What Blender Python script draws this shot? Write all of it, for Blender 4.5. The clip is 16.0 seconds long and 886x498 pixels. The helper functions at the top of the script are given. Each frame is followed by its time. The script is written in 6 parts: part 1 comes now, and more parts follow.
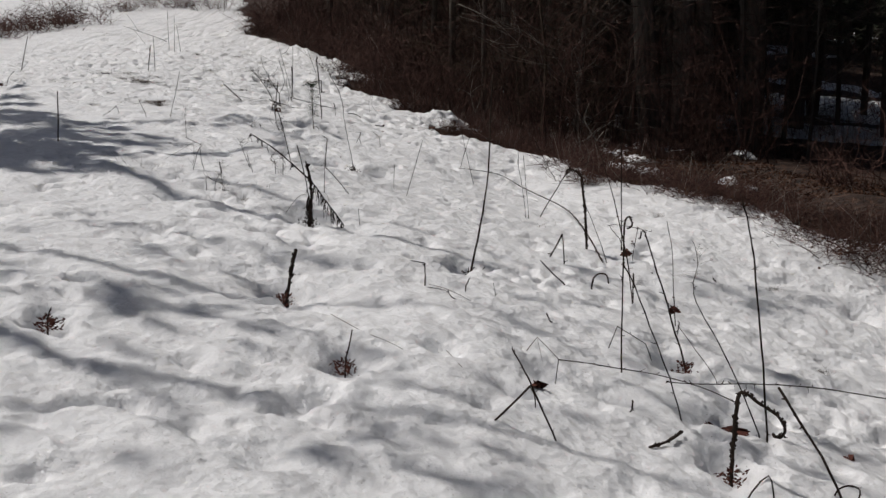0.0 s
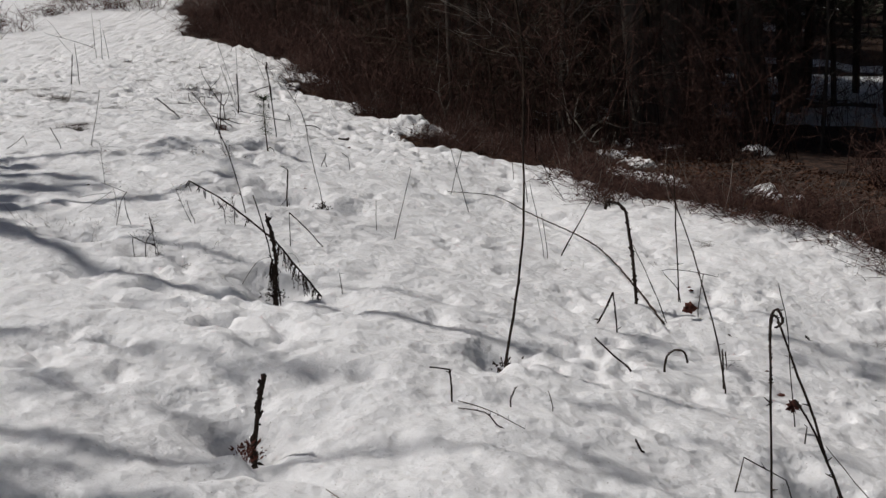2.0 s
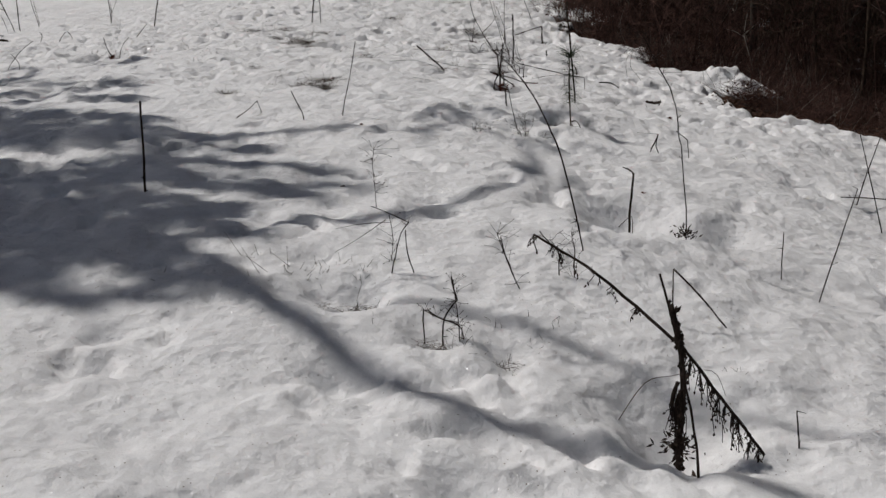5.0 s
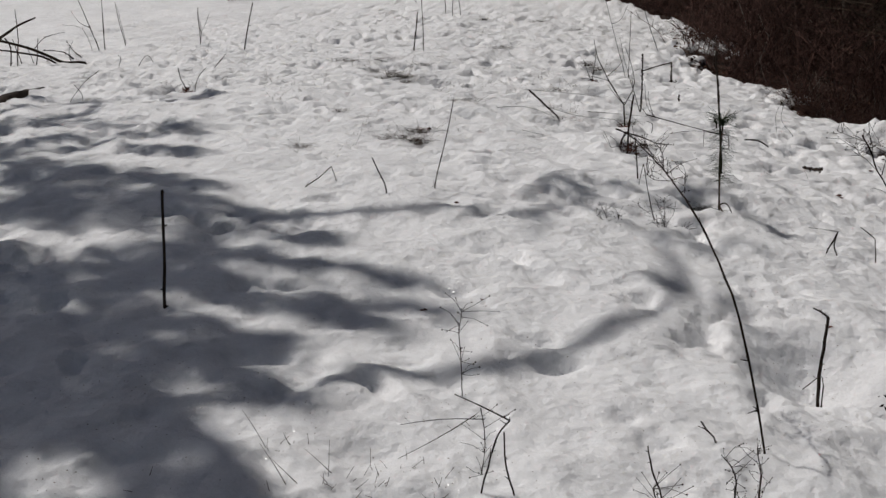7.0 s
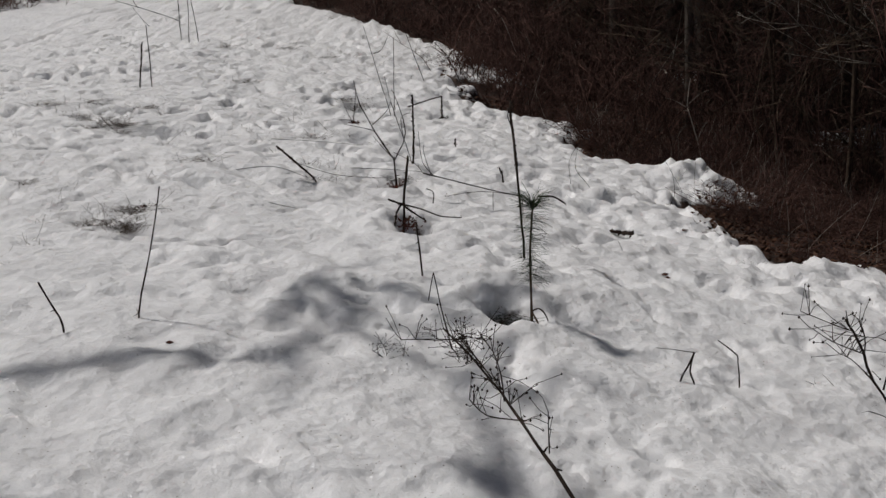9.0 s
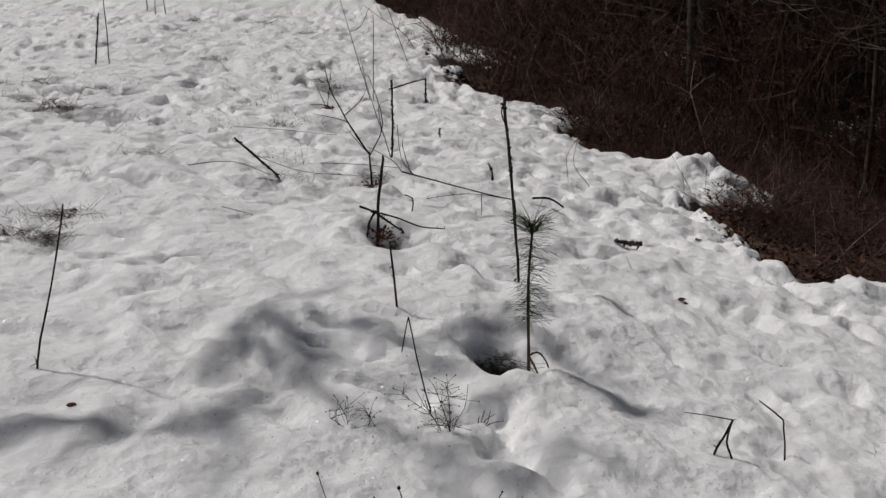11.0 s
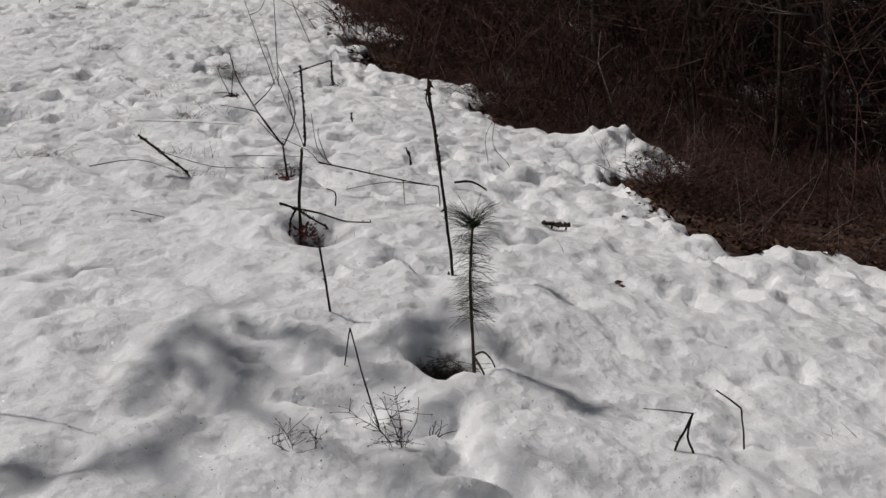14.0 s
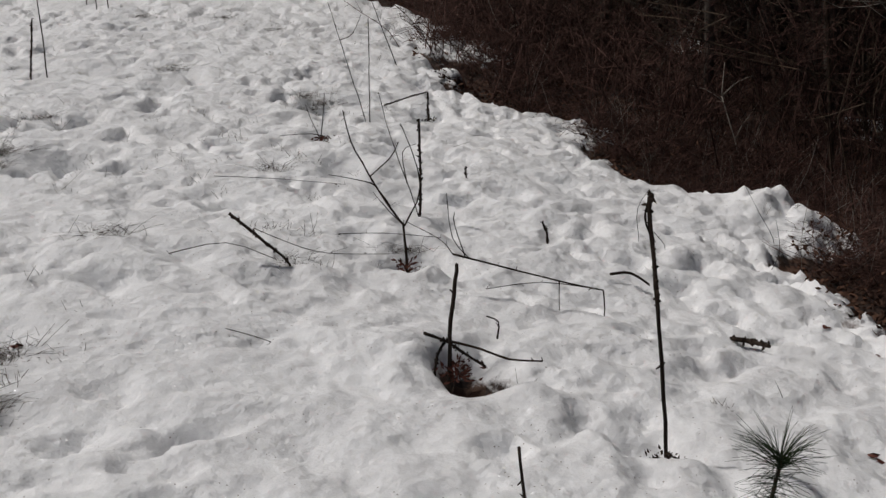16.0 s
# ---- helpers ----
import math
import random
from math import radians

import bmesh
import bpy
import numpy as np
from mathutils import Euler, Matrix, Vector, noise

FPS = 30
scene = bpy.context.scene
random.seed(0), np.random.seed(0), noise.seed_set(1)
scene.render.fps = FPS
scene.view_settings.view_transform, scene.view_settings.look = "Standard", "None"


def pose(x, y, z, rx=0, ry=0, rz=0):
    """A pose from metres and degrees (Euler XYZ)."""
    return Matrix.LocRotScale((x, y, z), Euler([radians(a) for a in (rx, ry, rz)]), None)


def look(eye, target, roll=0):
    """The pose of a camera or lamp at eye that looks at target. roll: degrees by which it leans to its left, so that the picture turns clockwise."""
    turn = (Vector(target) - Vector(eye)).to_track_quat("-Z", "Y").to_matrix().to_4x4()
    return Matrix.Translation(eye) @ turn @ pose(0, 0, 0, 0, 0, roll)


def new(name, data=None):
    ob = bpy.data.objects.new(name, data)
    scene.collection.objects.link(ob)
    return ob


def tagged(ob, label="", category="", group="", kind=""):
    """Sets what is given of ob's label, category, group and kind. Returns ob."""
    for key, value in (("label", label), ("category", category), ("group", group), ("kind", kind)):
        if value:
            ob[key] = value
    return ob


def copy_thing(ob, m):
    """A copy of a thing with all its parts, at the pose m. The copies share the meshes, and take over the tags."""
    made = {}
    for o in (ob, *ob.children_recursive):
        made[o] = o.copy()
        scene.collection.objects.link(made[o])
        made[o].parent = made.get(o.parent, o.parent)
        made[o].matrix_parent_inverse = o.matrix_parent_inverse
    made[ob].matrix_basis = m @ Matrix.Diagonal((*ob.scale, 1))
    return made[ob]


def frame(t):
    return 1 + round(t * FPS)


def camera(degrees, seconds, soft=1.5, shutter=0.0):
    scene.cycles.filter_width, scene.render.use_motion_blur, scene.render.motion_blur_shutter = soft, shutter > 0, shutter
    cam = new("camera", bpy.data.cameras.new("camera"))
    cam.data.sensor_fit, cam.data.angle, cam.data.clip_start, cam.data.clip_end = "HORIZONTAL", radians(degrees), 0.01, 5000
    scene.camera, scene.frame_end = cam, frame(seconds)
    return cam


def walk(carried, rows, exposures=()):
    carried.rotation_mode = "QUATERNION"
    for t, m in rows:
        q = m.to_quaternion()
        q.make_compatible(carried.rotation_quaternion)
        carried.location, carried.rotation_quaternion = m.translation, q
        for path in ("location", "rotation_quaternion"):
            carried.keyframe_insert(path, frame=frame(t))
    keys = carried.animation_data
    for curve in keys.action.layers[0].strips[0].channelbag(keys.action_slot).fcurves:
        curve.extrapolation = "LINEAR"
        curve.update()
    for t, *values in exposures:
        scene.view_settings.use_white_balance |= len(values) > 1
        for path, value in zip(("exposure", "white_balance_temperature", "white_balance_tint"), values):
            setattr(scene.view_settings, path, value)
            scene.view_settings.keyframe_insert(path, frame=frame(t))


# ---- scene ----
cam = camera(44.8, 16.0, soft=1.4)
PATH = [
    (0, (0.168, -0.012, 1.4), (0.136, 1.98, 1.221), 0.1),
    (0.5, (0.082, 0.555, 1.515), (0.119, 2.548, 1.349), -2.2),
    (1, (0.08, 1.028, 1.602), (0.112, 3.02, 1.433), -1.2),
    (1.5, (-0.106, 1.506, 1.694), (-0.068, 3.495, 1.49), -1.0),
    (2, (-0.169, 2.006, 1.692), (-0.115, 3.995, 1.489), -2.7),
    (2.5, (-0.229, 2.425, 1.811), (-0.215, 4.409, 1.559), -0.1),
    (3, (-0.449, 2.885, 1.859), (-0.41, 4.872, 1.63), -2.2),
    (3.5, (-0.552, 3.361, 1.873), (-0.533, 5.35, 1.66), -3.1),
    (4, (-0.762, 3.756, 1.894), (-1.053, 5.713, 1.604), 0.5),
    (4.5, (-0.969, 4.219, 2.0), (-1.298, 6.16, 1.644), -1.0),
    (4.6, (-0.99, 4.322, 1.993), (-1.308, 6.267, 1.654), -1.5),
    (6.8, (-1.389, 5.898, 2.274), (-1.926, 7.803, 1.986), -0.4),
    (7, (-1.379, 6.097, 2.307), (-1.909, 8.003, 2.013), -0.0),
    (7.5, (-1.459, 6.571, 2.345), (-1.727, 8.539, 2.112), -0.1),
    (8, (-1.456, 7.054, 2.4), (-1.557, 9.027, 2.088), -1.5),
    (8.5, (-1.541, 7.367, 2.442), (-1.702, 9.339, 2.157), 0.9),
    (9, (-1.616, 7.77, 2.556), (-1.723, 9.749, 2.281), -1.4),
    (9.2, (-1.595, 7.96, 2.558), (-1.701, 9.941, 2.306), -2.4),
    (11.3, (-1.643, 8.62, 2.633), (-1.729, 10.591, 2.307), -0.2),
    (11.5, (-1.644, 8.633, 2.626), (-1.75, 10.606, 2.315), -0.4),
    (12, (-1.651, 8.627, 2.64), (-1.733, 10.598, 2.308), -0.4),
    (12.5, (-1.659, 8.646, 2.646), (-1.717, 10.616, 2.306), 0.1),
    (13, (-1.665, 8.67, 2.63), (-1.691, 10.639, 2.28), -0.3),
    (13.5, (-1.704, 8.718, 2.645), (-1.679, 10.679, 2.255), -0.0),
    (14, (-1.74, 8.804, 2.677), (-1.643, 10.766, 2.303), -2.8),
    (14.5, (-1.785, 9.076, 2.654), (-1.596, 11.029, 2.27), -0.0),
    (15, (-1.887, 9.391, 2.779), (-1.813, 11.351, 2.384), 2.1),
    (15.5, (-2.096, 9.649, 2.903), (-2.11, 11.61, 2.51), 0.1),
    (16, (-2.188, 10.022, 2.983), (-2.156, 11.984, 2.595), -1.3),
]
EXPOSURES = [(t, stops, 6470, 11.2) for t, stops in ((0.0, -0.93), (3.0, -0.98), (4.5, -1.16), (7.0, -1.06), (8.5, -1.18), (12.5, -1.10), (15.0, -1.13), (16.0, -1.19))]
walk(cam, [(t, look(eye, target, roll)) for t, eye, target, roll in PATH], EXPOSURES)

# ---- light ----
SUN_AZ, SUN_EL = radians(163), radians(59)      # from +x towards +y; height over the horizon
SUN_DIR = Vector((math.cos(SUN_AZ) * math.cos(SUN_EL), math.sin(SUN_AZ) * math.cos(SUN_EL), math.sin(SUN_EL)))
world = bpy.data.worlds.new("sky")
scene.world = world
world.use_nodes = True
sky = world.node_tree.nodes.new("ShaderNodeTexSky")
sky.sky_type, sky.sun_disc = "NISHITA", False
sky.dust_density, sky.ozone_density = 2.5, 0.4
sky.sun_elevation, sky.sun_rotation = SUN_EL, math.pi / 2 - SUN_AZ
world.node_tree.nodes["Background"].inputs["Strength"].default_value = 0.05
world.node_tree.links.new(sky.outputs[0], world.node_tree.nodes["Background"].inputs["Color"])
sun = new("sun", bpy.data.lights.new("sun", "SUN"))
sun.data.energy, sun.data.angle, sun.data.color = 5.0, radians(0.55), (1.0, 0.97, 0.92)
sun.matrix_world = look((0, 0, 30), Vector((0, 0, 30)) - SUN_DIR)

# ---- materials ----
def material(name):
    m = bpy.data.materials.new(name)
    m.use_nodes = True
    nt = m.node_tree
    return m, nt, nt.nodes["Principled BSDF"], (lambda kind: nt.nodes.new("ShaderNode" + kind)), nt.links.new


def grained(name, dark, light, rough=0.85, scale=40, bump=0.4, stretch=(1, 1, 1), vary=0.35):
    """A dry natural surface: two scales of noise in colour, relief, and a change from piece to piece."""
    m, nt, bsdf, node, link = material(name)
    coord, mapping = node("TexCoord"), node("Mapping")
    mapping.inputs["Scale"].default_value = stretch
    link(coord.outputs["Object"], mapping.inputs["Vector"])
    fine, broad, ramp, mix, info = node("TexNoise"), node("TexNoise"), node("ValToRGB"), node("Mix"), node("ObjectInfo")
    fine.inputs["Scale"].default_value, fine.inputs["Detail"].default_value = scale, 4
    broad.inputs["Scale"].default_value = scale / 9
    for n in (fine, broad):
        link(mapping.outputs[0], n.inputs["Vector"])
    add = node("Math")
    add.operation = "ADD"
    link(fine.outputs["Fac"], add.inputs[0])
    link(broad.outputs["Fac"], add.inputs[1])
    half = node("Math")
    half.operation, half.inputs[1].default_value = "MULTIPLY", 0.5
    link(add.outputs[0], half.inputs[0])
    ramp.color_ramp.elements[0].position, ramp.color_ramp.elements[1].position = 0.36, 0.64
    ramp.color_ramp.elements[0].color, ramp.color_ramp.elements[1].color = (*dark, 1), (*light, 1)
    link(half.outputs[0], ramp.inputs["Fac"])
    hsv, geo = node("HueSaturation"), node("NewGeometry")
    rnd = node("MapRange")
    rnd.inputs["To Min"].default_value, rnd.inputs["To Max"].default_value = 1 - vary, 1 + vary
    sum2 = node("Math")
    sum2.operation = "ADD"
    link(info.outputs["Random"], sum2.inputs[0])
    link(geo.outputs["Random Per Island"], sum2.inputs[1])
    frac = node("Math")
    frac.operation = "FRACT"
    link(sum2.outputs[0], frac.inputs[0])
    link(frac.outputs[0], rnd.inputs["Value"])
    link(rnd.outputs[0], hsv.inputs["Value"])
    link(ramp.outputs["Color"], hsv.inputs["Color"])
    link(hsv.outputs["Color"], bsdf.inputs["Base Color"])
    bsdf.inputs["Roughness"].default_value = rough
    bsdf.inputs["Specular IOR Level"].default_value = 0.12
    b = node("Bump")
    b.inputs["Strength"].default_value, b.inputs["Distance"].default_value = bump, 0.01
    link(fine.outputs["Fac"], b.inputs["Height"])
    link(b.outputs[0], bsdf.inputs["Normal"])
    return m


def ground_material():
    """Old granular snow that gives way to leaf litter where the cover ends."""
    m, nt, bsdf, node, link = material("old_snow_and_litter")
    coord, attr = node("TexCoord"), node("Attribute")
    attr.attribute_name = "cover"

    def tex(scale, detail=3, rough=0.6):
        n = node("TexNoise")
        n.inputs["Scale"].default_value, n.inputs["Detail"].default_value, n.inputs["Roughness"].default_value = scale, detail, rough
        link(coord.outputs["Object"], n.inputs["Vector"])
        return n

    def ramp(source, stops):
        r = node("ValToRGB")
        for k, (p, c) in enumerate(stops):
            e = r.color_ramp.elements[k] if k < 2 else r.color_ramp.elements.new(p)
            e.position, e.color = p, (*c, 1)
        link(source, r.inputs["Fac"])
        return r

    def math_node(op, a, b):
        n = node("Math")
        n.operation = op
        for k, v in enumerate((a, b)):
            if isinstance(v, (int, float)):
                n.inputs[k].default_value = v
            else:
                link(v, n.inputs[k])
        return n.outputs[0]

    edge = tex(14, 5, 0.7)
    mask = math_node("ADD", attr.outputs["Fac"], math_node("MULTIPLY", math_node("SUBTRACT", edge.outputs["Fac"], 0.5), 0.22))
    sharp = node("MapRange")
    sharp.inputs["From Min"].default_value, sharp.inputs["From Max"].default_value = -0.02, 0.03
    link(mask, sharp.inputs["Value"])
    # snow: nearly white, a little dirty in patches, with specks of bark and seed
    dirt = tex(2.2, 5, 0.65)
    damp = tex(13, 5, 0.7)
    tone = math_node("ADD", math_node("MULTIPLY", dirt.outputs["Fac"], 0.55), math_node("MULTIPLY", damp.outputs["Fac"], 0.45))
    snow = ramp(tone, [(0.36, (0.75, 0.744, 0.75)), (0.58, (0.90, 0.899, 0.905))])
    speck = node("TexVoronoi")
    speck.inputs["Scale"].default_value = 38
    link(coord.outputs["Object"], speck.inputs["Vector"])
    gate = tex(3.1, 3)
    dot = math_node("MULTIPLY", math_node("LESS_THAN", speck.outputs["Distance"], 0.085), math_node("GREATER_THAN", gate.outputs["Fac"], 0.5))
    specked = node("Mix")
    specked.data_type = "RGBA"
    link(dot, specked.inputs["Factor"])
    link(snow.outputs["Color"], specked.inputs["A"])
    specked.inputs["B"].default_value = (0.20, 0.15, 0.12, 1)
    # litter: pieces of dead leaf in browns
    leaf = node("TexVoronoi")
    leaf.inputs["Scale"].default_value = 17
    warp = tex(9, 4)
    wv = node("VectorMath")
    wv.operation = "MULTIPLY_ADD"
    link(warp.outputs["Color"], wv.inputs[0])
    wv.inputs[1].default_value = (0.12, 0.12, 0.12)
    link(coord.outputs["Object"], wv.inputs[2])
    link(wv.outputs[0], leaf.inputs["Vector"])
    sep = node("SeparateColor")
    link(leaf.outputs["Color"], sep.inputs[0])
    litter = ramp(sep.outputs[0], [(0.0, (0.016, 0.010, 0.008)), (0.6, (0.046, 0.026, 0.018)), (1.0, (0.105, 0.056, 0.036))])
    base = node("Mix")
    base.data_type = "RGBA"
    link(sharp.outputs[0], base.inputs["Factor"])
    link(litter.outputs["Color"], base.inputs["A"])
    link(specked.outputs["Result"], base.inputs["B"])
    link(base.outputs["Result"], bsdf.inputs["Base Color"])
    bsdf.inputs["Roughness"].default_value = 0.7
    bsdf.inputs["Specular IOR Level"].default_value = 0.3
    # light sinks a few centimetres into the snow, not into the litter
    bsdf.subsurface_method = "BURLEY"
    link(math_node("MULTIPLY", sharp.outputs[0], 0.85), bsdf.inputs["Subsurface Weight"])
    bsdf.inputs["Subsurface Radius"].default_value = (1.0, 0.95, 0.9)
    bsdf.inputs["Subsurface Scale"].default_value = 0.036
    # loose ice grains that catch the sun
    cell = node("TexVoronoi")
    cell.inputs["Scale"].default_value = 430
    link(coord.outputs["Object"], cell.inputs["Vector"])
    pick = node("SeparateColor")
    link(cell.outputs["Color"], pick.inputs[0])
    link(math_node("MULTIPLY", math_node("LESS_THAN", pick.outputs[0], 0.40), math_node("MULTIPLY", sharp.outputs[0], 0.24)), bsdf.inputs["Coat Weight"])
    bsdf.inputs["Coat Roughness"].default_value = 0.16
    tilt, geo, sumv, unit = node("VectorMath"), node("NewGeometry"), node("VectorMath"), node("VectorMath")
    tilt.operation = "MULTIPLY_ADD"
    link(cell.outputs["Color"], tilt.inputs[0])
    tilt.inputs[1].default_value, tilt.inputs[2].default_value = (1.6, 1.6, 1.6), (-0.8, -0.8, -0.8)
    link(tilt.outputs[0], sumv.inputs[0])
    link(geo.outputs["Normal"], sumv.inputs[1])
    unit.operation = "NORMALIZE"
    link(sumv.outputs[0], unit.inputs[0])
    link(unit.outputs[0], bsdf.inputs["Coat Normal"])
    # relief: clods, then grains
    clod, grain = tex(15, 4, 0.5), tex(70, 5, 0.65)
    rel = math_node("ADD", math_node("MULTIPLY", clod.outputs["Fac"], 0.034), math_node("MULTIPLY", grain.outputs["Fac"], 0.010))
    # sun cups: shallow scallops, thick in some patches and few in others
    cups = node("TexVoronoi")
    cups.feature, cups.inputs["Smoothness"].default_value = "SMOOTH_F1", 0.35
    cups.inputs["Scale"].default_value = 21
    cw = node("VectorMath")
    cw.operation = "MULTIPLY_ADD"
    link(edge.outputs["Color"], cw.inputs[0])
    cw.inputs[1].default_value = (0.05, 0.05, 0.05)
    link(coord.outputs["Object"], cw.inputs[2])
    link(cw.outputs[0], cups.inputs["Vector"])
    rel = math_node("ADD", rel, math_node("MULTIPLY", math_node("MULTIPLY", cups.outputs["Distance"], gate.outputs["Fac"]), 0.034))
    b = node("Bump")
    b.inputs["Strength"].default_value, b.inputs["Distance"].default_value = 0.69, 1.0
    link(rel, b.inputs["Height"])
    link(b.outputs[0], bsdf.inputs["Normal"])
    return m


SNOW = ground_material()
STALK = grained("dry_stalk", (0.014, 0.010, 0.008), (0.055, 0.038, 0.029), 0.8, 180, 0.3, (1, 1, 0.15))
WOODY = grained("weathered_stem", (0.03, 0.022, 0.017), (0.12, 0.085, 0.06), 0.85, 120, 0.5, (1, 1, 0.2))
RUST = grained("dead_leaf", (0.045, 0.016, 0.013), (0.16, 0.062, 0.045), 0.8, 60, 0.3)
BARK = grained("bark", (0.047, 0.039, 0.033), (0.16, 0.135, 0.115), 0.95, 18, 0.9, (1, 1, 0.12))
PALE = grained("pale_bark", (0.12, 0.10, 0.085), (0.34, 0.30, 0.26), 0.9, 30, 0.6, (1, 1, 0.2))
TWIG = grained("brush_twig", (0.028, 0.015, 0.012), (0.145, 0.08, 0.066), 0.85, 60, 0.3, (1, 1, 0.3), 0.6)
NEEDLE = grained("pine_needle", (0.016, 0.026, 0.012), (0.05, 0.075, 0.032), 0.6, 30, 0.1)
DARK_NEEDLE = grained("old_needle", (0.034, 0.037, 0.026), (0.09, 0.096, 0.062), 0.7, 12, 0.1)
GRASS = grained("dead_grass", (0.045, 0.034, 0.026), (0.14, 0.105, 0.08), 0.8, 60, 0.2)
LITTER = grained("litter_leaf", (0.032, 0.017, 0.012), (0.14, 0.072, 0.046), 0.8, 25, 0.3, vary=0.5)


# ---- terrain ----
def hash2(i, j, seed):
    """Repeatable random numbers 0 to 1 for whole-number places."""
    n = (i * 374761393 + j * 668265263 + seed * 974711) & 0x7FFFFFFF
    n = ((n ^ (n >> 13)) * 1274126177) & 0x7FFFFFFF
    return ((n ^ (n >> 16)) & 0xFFFF) / 65535.0


def bumps(x, y, size, seed):
    """Smooth random relief, -1 to 1, of that size in metres."""
    x, y = np.asarray(x, float) / size, np.asarray(y, float) / size
    i, j = np.floor(x).astype(np.int64), np.floor(y).astype(np.int64)
    u, v = x - i, y - j
    u, v = u * u * u * (u * (u * 6 - 15) + 10), v * v * v * (v * (v * 6 - 15) + 10)
    a = hash2(i, j, seed) * (1 - u) + hash2(i + 1, j, seed) * u
    b = hash2(i, j + 1, seed) * (1 - u) + hash2(i + 1, j + 1, seed) * u
    return 2 * (a * (1 - v) + b * v) - 1


def slope(x, y):
    """The hillside without its relief: it climbs ahead, rounds off and falls to the wood."""
    x, y = np.asarray(x, float), np.asarray(y, float)
    c = np.clip(y, -2.0, 18.0)
    beyond_y = np.maximum(y - 18.0, 0)
    climb = 0.11712 * c + 0.00212 * c ** 2 - 0.00012 * c ** 3 + 0.115 * (np.minimum(y, 18.0) - np.maximum(np.minimum(y, 18.0), -2.0))
    climb = climb + 0.072 * np.clip(y - 32, 0, 60) + 0.165 * 44 * np.tanh(beyond_y / 44) ** 1.0 + 0.03 * beyond_y * np.exp(-beyond_y / 60)
    q = np.clip(x, -3.5, 1.8)
    side = -0.02904 * (q * q + 2 * q * (x - q)) - 0.15872 * x - 0.00781 * np.clip(y, 0, 18) * np.clip(x, -5, 4)
    side = side + 0.17 * np.maximum(x - 3.6, 0) - 0.20 * np.minimum(x + 5.0, 0) * 0.25
    t = np.clip((x - 42.0) / 90.0, 0, 1)
    hill = 48.0 * t * t * (3 - 2 * t)              # wooded hill across the valley
    r = np.clip(x - 0.45, 0, 3.6)                  # the shoulder on which the wood stands
    r = np.where(r < 0.6, r * r / 1.2, r - 0.3)
    u = np.clip((y - 6.0) / 5.0, 0, 1)
    shoulder = 0.34 * r * u * u * (3 - 2 * u)
    return -0.18739 + climb + side + hill + shoulder


# the line along which the snow ends, from the near right to the far field
EDGE = [(5.8, -30), (5.6, 3), (5.0, 6.6), (4.4, 8.3), (3.95, 9.1), (3.6, 9.6), (3.25, 9.85), (2.98, 10.35), (2.75, 10.95), (2.5, 11.05), (2.3, 11.6), (2.0, 11.75), (1.78, 12.2), (1.62, 12.6),
        (1.42, 12.95), (1.56, 13.45), (1.35, 13.8), (1.05, 13.95), (0.7, 14.1), (0.4, 14.05),
        (0.2, 14.05), (0.0, 14.15), (-0.12, 14.5), (-0.26, 14.8), (-0.24, 15.25), (-0.04, 15.9), (0.35, 16.4), (0.35, 16.9), (-0.15, 17.05), (-0.5, 16.95), (-0.78, 17.1),
        (-0.9, 17.7), (-0.92, 18.75), (-1.5, 18.9), (-1.9, 19.0), (-2.2, 20.0), (-2.15, 22.3), (-2.84, 23.2), (-3.75, 24.4), (-5.0, 26.4),
        (-13, 65), (-16, 80), (-40, 200), (-70, 400)]


def beyond(x, y):
    """Metres into the wood, past the snow's edge (minus: out on the snow)."""
    ex, ey = np.array([p[0] for p in EDGE]), np.array([p[1] for p in EDGE])
    x, y = np.asarray(x, float), np.asarray(y, float)
    best = np.full(np.broadcast(x, y).shape, 1e9)
    for k in range(len(EDGE) - 1):
        dx, dy = ex[k + 1] - ex[k], ey[k + 1] - ey[k]
        s = np.clip(((x - ex[k]) * dx + (y - ey[k]) * dy) / (dx * dx + dy * dy), 0, 1)
        best = np.minimum(best, np.hypot(x - ex[k] - s * dx, y - ey[k] - s * dy))
    crossed = np.zeros(best.shape, bool)
    for k in range(len(EDGE) - 1):
        lo, hi = (k, k + 1) if ey[k] < ey[k + 1] else (k + 1, k)
        within = (y >= ey[lo]) & (y < ey[hi])
        crossed ^= within & (x > ex[lo] + (y - ey[lo]) / max(ey[hi] - ey[lo], 1e-9) * (ex[hi] - ex[lo]))
    return np.where(crossed, best, -best)


# hollows melted round stems and left by feet: place, width, depth
PITS = [(1.34, 4.61, 0.12, 0.12), (-0.34, 4.68, 0.05, 0.05), (-1.68, 4.7, 0.08, 0.09), (-1.66, 4.71, 0.08, 0.06), (-0.36, 4.74, 0.08, 0.09),
         (-1.24, 5.15, 0.1, 0.03), (0.57, 5.21, 0.09, 0.04), (-0.25, 5.81, 0.12, 0.03), (-0.85, 5.97, 0.12, 0.17), (1.43, 6.08, 0.16, 0.18),
         (-0.37, 6.55, 0.05, 0.03), (-2.32, 6.77, 0.06, 0.03), (-2.15, 7, 0.11, 0.05), (0.22, 7.1, 0.13, 0.15), (-0.96, 7.98, 0.17, 0.15),
         (-1.5, 8.22, 0.09, 0.07), (-1.77, 8.26, 0.1, 0.07), (-2.08, 8.53, 0.12, 0.1), (-2.24, 8.54, 0.07, 0.06), (-2.31, 8.65, 0.09, 0.03)]
